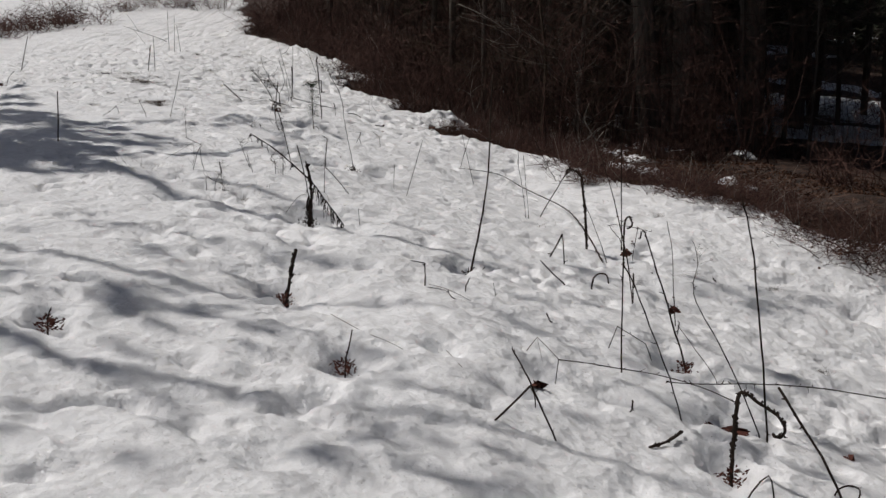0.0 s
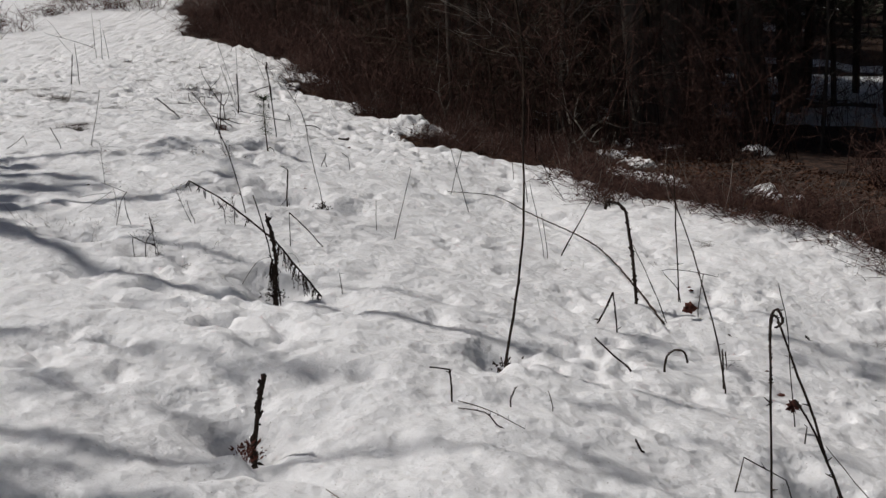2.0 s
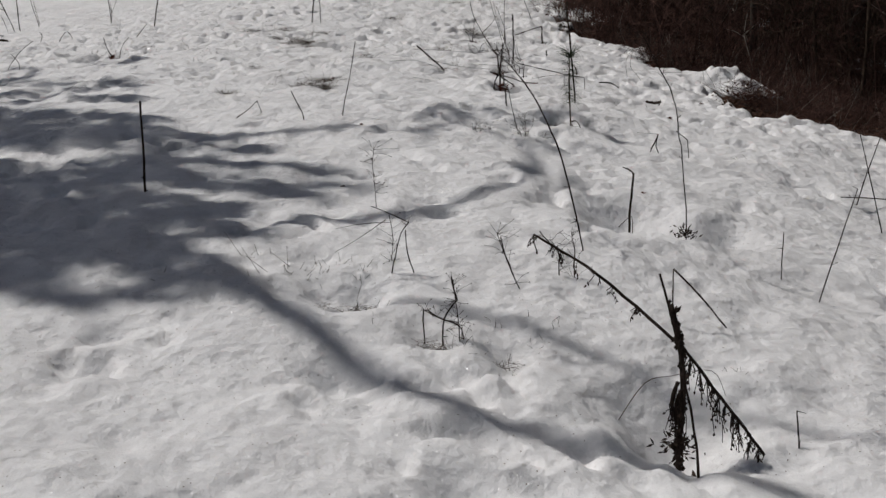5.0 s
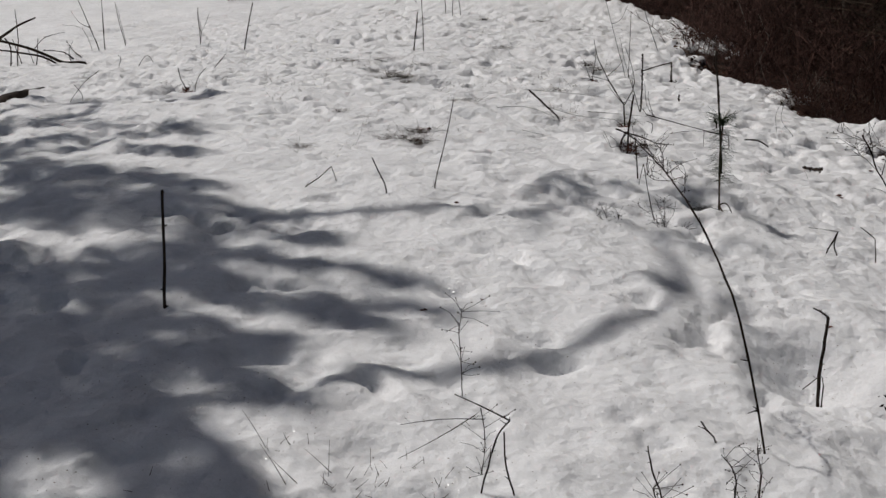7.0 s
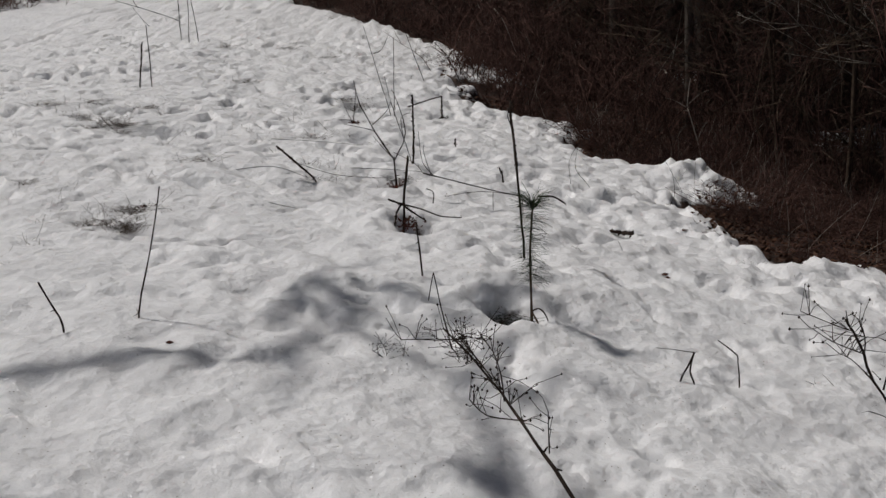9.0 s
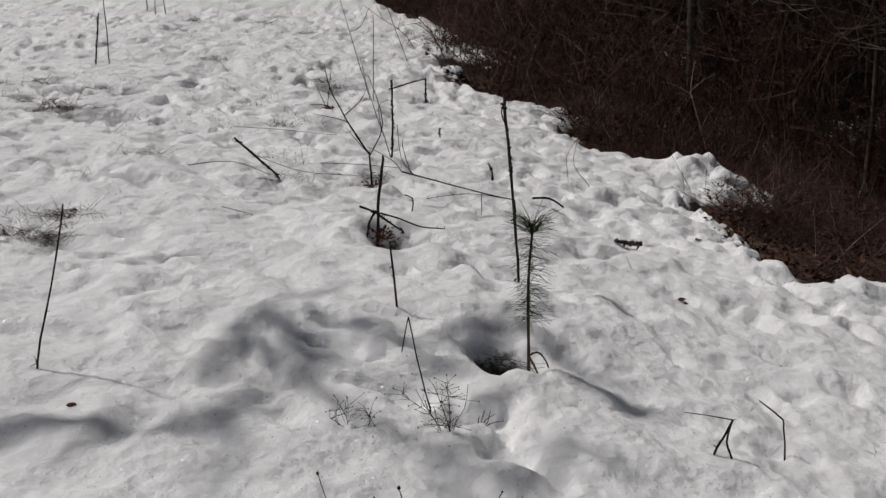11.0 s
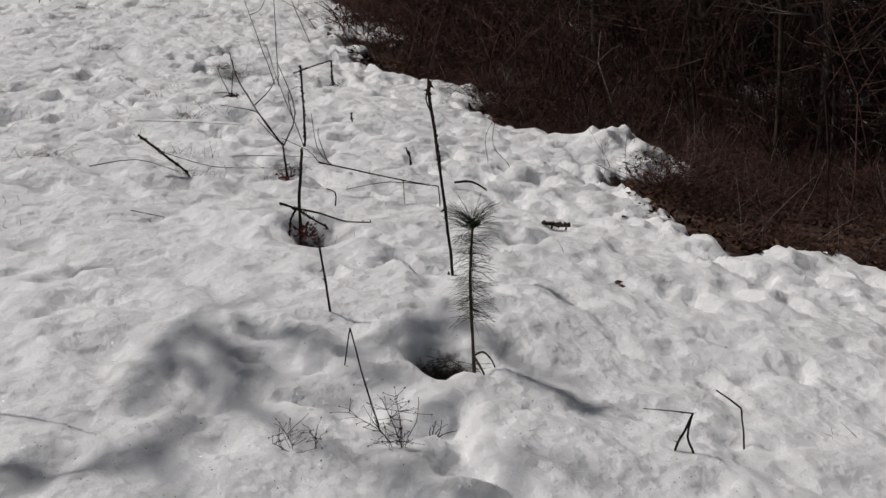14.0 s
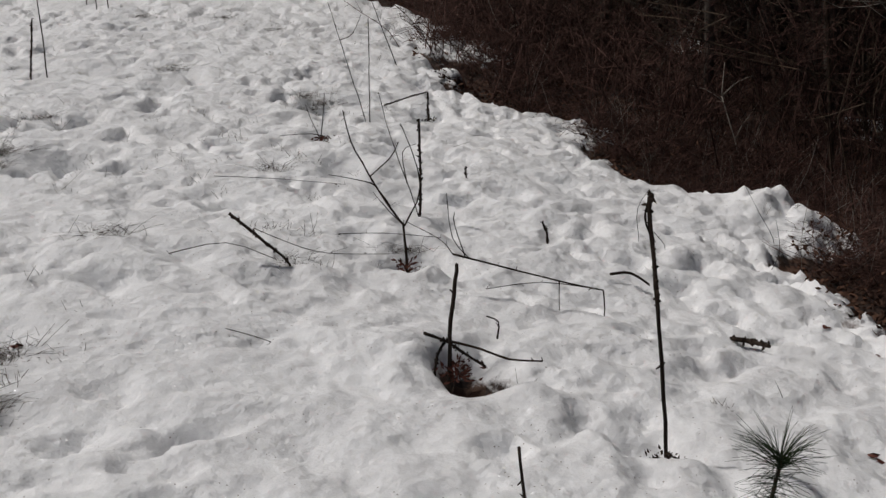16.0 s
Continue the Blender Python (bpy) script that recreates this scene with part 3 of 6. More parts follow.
def wood_spots(rng, count, near, far, gap, y_lo=-14, y_hi=75, x_hi=40):
    """Places in the wood, so far past the snow's edge, no two nearer than the gap."""
    pick = np.random.RandomState(rng.randrange(10000))
    y = y_lo + (y_hi - y_lo) * pick.rand(30000) ** 1.4
    x = -16 + (x_hi + 16) * pick.rand(30000)
    d = beyond(x, y)
    out = []
    for a, b, e in zip(x.tolist(), y.tolist(), d.tolist()):
        if near < e < far and all((a - p) ** 2 + (b - q) ** 2 > gap * gap for p, q in out):
            out.append((a, b))
            if len(out) == count:
                break
    return out


def thicket(seed, mat=None):
    """A clump of tall thin leafless saplings, dark against the wood."""
    rng = random.Random(seed)
    root = thing("sapling_clump", (0, 0, 0), "clump of tall thin leafless saplings in the wood", "sapling", "saplings in the wood")
    sh = Shape()
    for _ in range(16):
        b = Vector((rng.gauss(0, 0.5), rng.gauss(0, 0.5), -0.1))
        d = Vector((rng.gauss(0, 0.16), rng.gauss(0, 0.16), 1))
        ln = rng.uniform(1.6, 3.6)
        e = b + d * ln
        sh.tube(curve_points([b, b.lerp(e, 0.3) + Vector((rng.gauss(0, 0.16), rng.gauss(0, 0.16), 0)), b.lerp(e, 0.6) + Vector((rng.gauss(0, 0.2), rng.gauss(0, 0.2), 0)), e + Vector((rng.gauss(0, 0.3), rng.gauss(0, 0.3), -0.2))], 2), rng.uniform(0.003, 0.008), 0.0016, 4)
        for _ in range(12):
            s = b.lerp(e, rng.uniform(0.2, 1))
            t = s + Vector((rng.gauss(0, 0.3), rng.gauss(0, 0.3), rng.uniform(-0.1, 0.5)))
            sh.tube([s, s.lerp(t, 0.5) + Vector((rng.gauss(0, 0.03), rng.gauss(0, 0.03), 0)), t], 0.004, 0.0015, 3)
    tagged(sh.put("branchwork", mat or TWIG, root), kind="stuff")
    return root


rng = random.Random(7)
pines = [conifer(11, 13, 0.17, 3.4), conifer(12, 15, 0.22, 3.8), conifer(13, 11, 0.13, 2.9)]
spots = [p for p in wood_spots(rng, 60, 4.0, 10, 1.8) if p[0] < 5 or rng.random() < 0.36]
spots += [p for p in wood_spots(rng, 105, 10, 34, 2.6, -14, 75, 60) if p[0] < 6 or rng.random() < 0.75]
crest = [(-62 + 5.0 * k + rng.uniform(-1.5, 1.5), 74 + rng.uniform(-5, 8)) for k in range(13)]
far_wood = [(15 + 2.2 * (k % 17) + rng.uniform(-1, 1), -8 + 5.5 * (k // 17) + 0.9 * (k % 17) + rng.uniform(-2, 2)) for k in range(68)]
back_wood = [(math.sin(w) * d, 2 + math.cos(w) * d) for w, d in ((radians(rng.uniform(7, 34)), rng.uniform(34, 72)) for _ in range(84))]


TRUNKS = [(3.75, 18.9), (5.15, 18.6), (5.75, 20.4), (4.35, 21.5), (2.75, 19.6), (6.6, 20.9), (3.2, 17.2), (2.3, 22.0), (7.6, 23.0), (8.3, 20.6)]


def in_gap(p):
    """Towards the open hillside that shows between the trunks."""
    w = math.degrees(math.atan2(p[0] - 0.0, p[1] - 2.0))
    return 15.5 < w < 27 and math.hypot(p[0], p[1] - 2.0) > 15


lit = lambda p: abs((p[0] - 7.2) * 0.375 + (p[1] - 21.6) * 0.927) < 1.2 and -3 < p[0] < 7  # strip cleared of pines so that sun reaches the gap
spots = [p for p in spots if not lit(p)]
spots, far_wood = [[p for p in group if not in_gap(p) or rng.random() < share] for group, share in ((spots, 0.15), (far_wood, 0.75))]
dense_wood = [(math.sin(w) * d, 2 + math.cos(w) * d) for w, d in ((radians(rng.uniform(3, 15.5)), rng.uniform(17, 44)) for _ in range(46))]
dense_wood = [(a + 2.4, b + 5) if a < 1.5 and b < 21 else (a, b) for a, b in dense_wood]   # none right at the snow's edge
scatter(pines, TRUNKS + spots + dense_wood + far_wood, rng)
scatter([conifer(16, 10, 0.13, 0.9), conifer(17, 8, 0.11, 0.6)], back_wood + crest + [(a + 2.4, b + 7) for a, b in crest], rng)
# pines added along the edge: unseen crowns high over the brush shade the wood
shade_pines = [conifer(14, 15, 0.065, 4.2), conifer(15, 13, 0.055, 3.8)]
scatter(shade_pines, [p for p in wood_spots(rng, 30, 2.0, 4.6, 1.6, 2, 40, 12) if p[1] > 20.5 or rng.random() < 0.3], rng)
bares = [bare_tree(21, 9, 0.09), bare_tree(22, 11, 0.14), bare_tree(23, 7, 0.06), bare_tree(24, 8, 0.05)]
scatter(bares, [p for p in wood_spots(rng, 80, 2.4, 18, 1.0) if not in_gap(p) or rng.random() < 0.5], rng)
scatter([bare_tree(25, 4.5, 0.022, WOODY), bare_tree(26, 3.2, 0.014, PALE), bare_tree(27, 4.0, 0.018, WOODY)], [(1.44, 17.46), (2.12, 17.89), (1.72, 19.2), (1.23, 18.82)], rng)
thickets = [thicket(41), thicket(42), thicket(43, WOODY)]
scatter(thickets, [p for p in wood_spots(rng, 260, 1.4, 9, 0.6, 12, 50, 20) if p[0] < 1.3 and rng.random() < 0.72 or rng.random() < 0.08] + [p for p in wood_spots(rng, 300, 1.6, 6.5, 0.55, 15.5, 22, 9) if 1.2 < p[0] < 2.6][:34], rng, 0.7, 1.2)
shrubs = [shrub(31, 0.9, 22), shrub(32, 1.2, 24), shrub(33, 0.6, 26), shrub(34, 1.5, 20)]
scatter(shrubs, [p for p in wood_spots(rng, 90, 1.3, 3.4, 0.45, 8, 34, 9) if p[0] < 1.4 or rng.random() < 0.25] + [p for p in wood_spots(rng, 400, 0.25, 3.0, 0.3, 18.3, 34, 1) if p[0] < 0.3][:80], rng, 0.7, 1.3)


def tangle(seed):
    """Low matted brush: thin twigs lying every way, with dead leaves caught among them."""
    rng = random.Random(seed)
    root = thing("low_brush", (0, 0, 0), "low tangle of dark brown twigs and caught dead leaves", "brush", "brush along the wood")
    twigs, leaves, highlight_sprigs = Shape(), Shape(), Shape()
    for _ in range(110):
        b = Vector((rng.gauss(0, 0.22), rng.gauss(0, 0.22), rng.uniform(-0.04, 0.1)))
        w, rise = rng.uniform(0, 6.28), abs(rng.gauss(0, 0.6))
        ln = rng.uniform(0.18, 0.5)
        d = Vector((math.cos(w), math.sin(w), rise)).normalized() * ln
        m = b + d * 0.5 + Vector((rng.gauss(0, 0.03), rng.gauss(0, 0.03), rng.uniform(0, 0.07)))
        twigs.tube(curve_points([b, m, b + d], 2), rng.uniform(0.0022, 0.0045), 0.0012, 3)
        for _ in range(3):
            p = m.lerp(b + d, rng.random())
            e = p + Vector((rng.gauss(0, 0.07), rng.gauss(0, 0.07), rng.uniform(-0.04, 0.08)))
            twigs.tube([p, p.lerp(e, 0.5) + Vector((rng.gauss(0, 0.01), rng.gauss(0, 0.01), 0)), e], 0.0016, 0.0008, 3)
    # a few sprigs in pale colour, put in as bright highlights among the twigs
    for _ in range(5):
        b = Vector((rng.gauss(0, 0.2), rng.gauss(0, 0.16), -0.04))
        e = b + Vector((rng.gauss(0, 0.2), rng.gauss(0, 0.2), rng.uniform(0.25, 0.6)))
        highlight_sprigs.tube(curve_points([b, b.lerp(e, 0.5) + Vector((rng.gauss(0, 0.05), rng.gauss(0, 0.05), 0)), e], 3), 0.0026, 0.001, 4)
    for _ in range(40):
        p = Vector((rng.gauss(0, 0.25), rng.gauss(0, 0.25), rng.uniform(0.0, 0.14)))
        leaves.blade(p, p + Vector((rng.gauss(0, 0.03), rng.gauss(0, 0.03), rng.gauss(0, 0.02))), rng.uniform(0.012, 0.035), rng, 0.35)
    tagged(twigs.put("branchwork", TWIG, root), kind="stuff")
    tagged(highlight_sprigs.put("sprig", PALE, root), kind="stuff")
    tagged(leaves.put("caught_leaf", LITTER, root, "brown dead leaves", smooth=False), kind="stuff")
    return root


edge_brush = [p for p in wood_spots(rng, 300, 0.15, 1.6, 0.3, 18, 30, 1) if p[0] < -0.5][:60]
tangles = [tangle(37), tangle(38), tangle(39), tangle(40)]
spots = [p for p in wood_spots(rng, 330, 0.12, 1.7, 0.24, 7.5, 19, 7) if float(bumps(*p, 0.9, 31)) > (-0.45 if p[1] < 16.5 else -2)] + [p for p in wood_spots(rng, 190, 1.7, 4.0, 0.32, 9, 24, 8) if float(bumps(*p, 1.1, 32)) > 0.0]


def brushy(p):
    """Where low brush grows: a narrow fringe on the shoulder, thinner over the leaf litter."""
    d = float(beyond(*p))
    if p[0] > 1.4 and p[1] < 15:
        return d < 0.5
    return d > 0.9 or p[1] > 15.8 or rng.random() < 0.4


spots = [p for p in spots if brushy(p)]
crest_brush = [p for p in wood_spots(rng, 400, -0.30, 0.25, 0.2, 6, 13.5, 7) if p[0] > 1.3][:46] + [(2.55, 11.0), (2.62, 11.1), (1.5, 11.45), (1.62, 11.5), (3.3, 9.3), (3.5, 9.05), (3.7, 8.85)]
scatter(tangles, spots[:185] + edge_brush + crest_brush, rng, 0.4, 0.95)


def pale_branch(seed, long):
    """A dead branch with its bark gone, leaning among the trunks."""
    rng = random.Random(seed)
    root = thing("fallen_branch", (0, 0, 0), "pale dead branch leaning among the dark trunks", "branch", "dead branches in the wood")
    pts = [Vector((k * long / 5, rng.gauss(0, 0.13), 0.1 + k * rng.uniform(0.02, 0.24) + rng.gauss(0, 0.09))) for k in range(6)]
    Shape().tube(curve_points(pts, 3), 0.012, 0.004, 5).put("stem", PALE, root)
    for _ in range(4):
        s = pts[rng.randint(1, 5)]
        e = s + Vector((rng.uniform(-0.2, 0.5), rng.uniform(-0.4, 0.4), rng.uniform(-0.2, 0.4)))
        Shape().tube(curve_points([s, s.lerp(e, 0.5) + Vector((0, 0, 0.04)), e], 2), 0.008, 0.003, 4).put("twig", PALE, root)
    return root


scatter([pale_branch(51, 1.4), pale_branch(52, 2.2), pale_branch(53, 0.9)], [p for p in wood_spots(rng, 70, 1.2, 7, 0.7, 13, 30, 10) if p[0] < 2.6], rng, 0.5, 0.9)


# thin stems and saplings before the open ground among the trunks, and brush along the top of the field
more = random.Random(19)
stems = [bare_tree(28, 8, 0.05), bare_tree(29, 9, 0.07), bare_tree(30, 7, 0.035)]
scatter(stems, [(math.sin(w) * d, 2 + math.cos(w) * d) for w, d in ((radians(14.5 + 0.8 * k + more.uniform(-0.7, 0.7)), more.uniform(15, 27)) for k in range(11))], more)
scatter([thicket(44), thicket(45)], [(math.sin(w) * d, 2 + math.cos(w) * d) for w, d in ((radians(more.uniform(12, 27)), more.uniform(13, 19)) for _ in range(11))], more, 0.6, 1.0)
scatter([shrub(35, 0.7, 24), shrub(36, 0.9, 24)], [(-10.6 + 0.55 * k + more.gauss(0, 0.2), 47 + more.gauss(0, 0.6)) for k in range(14)], more, 0.7, 1.2)


def litter_leaves():
    """Dead leaves strewn over the bare ground at the snow's edge."""
    pick = np.random.RandomState(3)
    rng = random.Random(3)
    x, y = pick.uniform(-3, 7, 90000), pick.uniform(11, 24, 90000)
    d = beyond(x, y)
    keep = (d > -0.08) & (d < 2.6) & (pick.rand(90000) < np.where(y < 19.5, 1, 0.3))
    x, y = x[keep][:20000], y[keep][:20000]
    z = height(x, y)
    sh = Shape()
    for a, b, c in zip(x.tolist(), y.tolist(), z.tolist()):
        w, ln = rng.uniform(0, 6.28), rng.uniform(0.015, 0.055)
        p = Vector((a, b, c + rng.uniform(0.0, 0.025)))
        sh.blade(p, p + Vector((math.cos(w) * ln, math.sin(w) * ln, rng.uniform(-0.02, 0.035))), ln * rng.uniform(0.25, 0.7), rng, rng.uniform(0.2, 0.6))
    return tagged(sh.put("leaf_litter", LITTER, smooth=False), "brown dead leaves strewn under the brush", "leaf litter", kind="stuff")


litter_leaves()


# ---- the trees whose shadow falls on the snow ----
def shadow_point(x, y, s):
    """The place in the air, s metres towards the sun, whose shadow falls at x, y."""
    return at(x, y) + SUN_DIR * s


def field_tree(x, y, tall, label, limbs, clumps, boughs, s, seed, thick=1.0):
    """A big spreading pine: trunk, reaching limbs and a one-sided crown of needle clumps."""
    rng = random.Random(seed)
    base = at(x, y)
    root = thing("field_pine", base, label, "tree")
    trunk = curve_points([Vector((0, 0, -0.4)), Vector((0.1, 0, tall * 0.3)), Vector((-0.1, 0.1, tall * 0.65)), Vector((0, 0, tall))], 4)
    Shape().tube(trunk, 0.2, 0.05, 10, 0.12, rng).put("trunk", BARK, root)
    for line, r in limbs:
        pts = [shadow_point(a, b, s + 0.2 * math.sin(3 * a + b)) - base for a, b in line]
        root_pt = Vector((0, 0, min(max(pts[0].z - 0.4, 1.0), tall - 0.4)))
        Shape().tube(curve_points(([root_pt] if r > 0.052 else []) + pts, 4), r, r * 0.35, 7, 0.25, rng).put("limb", BARK, root)
    crown = Shape()
    for cx, cy, ex, ey, count in boughs:            # sprays strung along a bough, thinner towards the tip
        for _ in range(int(count * 1.05)):
            f = rng.random() ** 0.8
            spread = 0.15 * (1.2 - f)
            tx, ty = cx + (ex - cx) * f + rng.gauss(0, spread), cy + (ey - cy) * f + rng.gauss(0, spread)
            if float(bumps(tx * 0.6 + ty * 0.2, ty, 0.26, 71)) > 0.75:
                continue
            c = shadow_point(tx, ty, s + rng.uniform(-0.3, 0.3)) - base
            d = Vector((ex - cx, ey - cy, 0)).normalized()
            for _ in range(5):
                e = (d + Vector((rng.uniform(-0.5, 0.5), rng.uniform(-0.5, 0.5), rng.uniform(-0.4, 0.4)))).normalized()
                crown.needle(c, c + e * rng.uniform(0.14, 0.28), 0.05)
    for cx, cy, rx, ry, count in clumps:
        for k in range(int(count * thick)):
            if k % 9 == 0:                          # sprays stand in tufts, with clear gaps of sky between
                for _ in range(8):
                    tx, ty, ts = cx + rng.gauss(0, rx), cy + rng.gauss(0, ry), s + rng.uniform(-0.8, 0.8)
                    if float(bumps(tx * 0.6 + ty * 0.2, ty, 0.26, 71)) < 0.15:
                        break
            c = shadow_point(tx + rng.gauss(0, 0.10), ty + rng.gauss(0, 0.08), ts + rng.uniform(-0.15, 0.15)) - base
            d = Vector((rng.uniform(-1, 1), rng.uniform(-1, 1), rng.uniform(-0.4, 0.4))).normalized()
            for _ in range(5):
                e = (d + Vector((rng.uniform(-0.7, 0.7), rng.uniform(-0.7, 0.7), rng.uniform(-0.5, 0.5)))).normalized()
                crown.needle(c, c + e * rng.uniform(0.12, 0.22), 0.065)
    tagged(crown.put("crown", DARK_NEEDLE, root, smooth=False), kind="stuff")
    return root


field_tree(-13.6, 13.4, 13, "spreading pine beyond the field, casting its shadow", [
    ([(-4.2, 9.5), (-2.89, 8.78), (-2.37, 8.31), (-1.62, 7.75), (-0.99, 7.72), (-0.22, 7.5), (0.9, 7.2)], 0.08),
    ([(-3.8, 9.3), (-2.9, 8.95), (-2.5, 9.36), (-2.3, 9.40), (-1.9, 9.88), (-1.62, 10.55), (-1.65, 11.0), (-1.78, 11.46)], 0.062),
    ([(-4.3, 10.8), (-3.5, 10.97), (-2.89, 11.25), (-2.43, 11.43), (-2.24, 11.7), (-2.09, 11.95), (-1.68, 12.28)], 0.05),
    ([(-3.6, 9.9), (-3.0, 9.85), (-2.6, 9.8)], 0.05), ([(-3.6, 10.3), (-3.1, 10.35), (-2.7, 10.2)], 0.05),
    ([(-2.4, 8.35), (-1.9, 8.5), (-1.3, 8.35), (-0.78, 8.13), (-0.12, 7.95), (0.8, 7.6)], 0.036),
    ([(-2.49, 12.09), (-2.29, 11.86), (-2.02, 11.58), (-1.95, 11.49), (-1.71, 11.42), (-1.58, 11.28)], 0.03),
    ([(-2.45, 11.69), (-2.45, 12.0), (-2.4, 12.29), (-2.29, 12.45), (-2.13, 12.66)], 0.03), ([(-2.36, 11.5), (-2.31, 11.3), (-2.33, 11.16), (-2.31, 11.02)], 0.028),
    ([(-2.24, 12.25), (-2.08, 12.18), (-1.92, 12.02)], 0.034), ([(-1.74, 12.31), (-1.5, 12.38), (-1.34, 12.2), (-1.11, 12.11)], 0.036), ([(-1.58, 11.28), (-1.38, 11.6), (-1.19, 11.43)], 0.028),],
    [(-4.05, 9.4, 0.36, 0.36, 117), (-4.3, 10.1, 0.42, 0.42, 126), (-4.9, 10.8, 0.55, 0.4, 144), (-5.6, 11.3, 0.65, 0.45, 162), (-3.6, 9.0, 0.28, 0.22, 63), (-3.35, 8.4, 0.22, 0.18, 36), (-5.3, 9.9, 0.6, 0.5, 153), (-6.3, 12.6, 0.6, 0.45, 162), (-6.9, 13.9, 0.5, 0.3, 72),
     (-1.62, 10.62, 0.05, 0.09, 4), (-2.05, 12.05, 0.16, 0.16, 6), (-1.75, 12.2, 0.16, 0.1, 5)],
    [(-5.2, 10.9, -3.2, 10.65, 90), (-5.2, 10.6, -2.75, 10.25, 110), (-5.0, 10.3, -2.7, 9.75, 120), (-5.0, 10.1, -2.9, 9.4, 110), (-4.9, 9.8, -2.7, 9.05, 110),
     (-4.9, 9.5, -3.0, 8.75, 110), (-4.8, 9.3, -2.6, 8.45, 110), (-4.4, 8.9, -3.1, 8.2, 50), (-5.6, 11.6, -4.2, 11.35, 60),
     (-5.8, 12.3, -4.7, 12.1, 50), (-5.5, 11.2, -3.6, 10.95, 70), (-4.0, 9.95, -2.45, 9.95, 50), (-6.2, 12.9, -5.2, 12.9, 40)], 11.0, 61, 1.05)
field_tree(-12.4, 9.0, 12, "leaning pine beyond the field with long bare limbs", [
    ([(-3.0, 4.9), (-1.88, 4.55), (-1.41, 4.32), (-0.58, 4.26), (0.23, 4.3), (1.2, 4.2)], 0.055),
    ([(-3.0, 6.0), (-1.4, 5.61), (-0.7, 5.75), (-0.21, 5.9), (0.6, 5.8)], 0.04)],
    [(-2.6, 5.2, 0.5, 0.3, 27), (-3.8, 5.6, 0.6, 0.5, 50)],
    [(-2.6, 5.4, -0.2, 4.95, 20), (-2.9, 6.8, -0.6, 6.6, 15), (-1.5, 3.9, 0.9, 3.75, 20), (0.6, 5.3, 2.3, 5.4, 13), (-2.2, 5.0, 0.4, 4.6, 15), (-1.9, 4.4, 0.3, 4.05, 15), (-3.0, 5.6, -0.9, 5.3, 12), (-2.8, 4.6, -0.9, 4.05, 9), (-2.6, 6.3, -0.9, 6.15, 7), (0.4, 7.35, 2.6, 7.9, 15), (0.9, 7.75, 2.8, 8.2, 12), (0.2, 6.6, 2.3, 6.3, 14), (0.0, 6.1, 2.1, 6.0, 14), (0.3, 5.0, 1.9, 4.8, 11), (0.6, 3.6, 1.9, 3.7, 8), (-0.6, 4.6, 0.6, 4.7, 8), (0.3, 5.6, 1.7, 5.7, 8)], 11.0, 62)


# ---- weeds, stalks and twigs in the snow ----
def pod(sh, p, r):
    """A small pointed seed pod."""
    i = len(sh.v)
    sh.v += [p + Vector(d) * r for d in ((0, 0, 1.5), (1, 0, 0), (0, 1, 0), (-1, 0, 0), (0, -1, 0), (0, 0, -1.2))]
    sh.f += [(i, i + 1, i + 2), (i, i + 2, i + 3), (i, i + 3, i + 4), (i, i + 4, i + 1),
             (i + 5, i + 2, i + 1), (i + 5, i + 3, i + 2), (i + 5, i + 4, i + 3), (i + 5, i + 1, i + 4)]


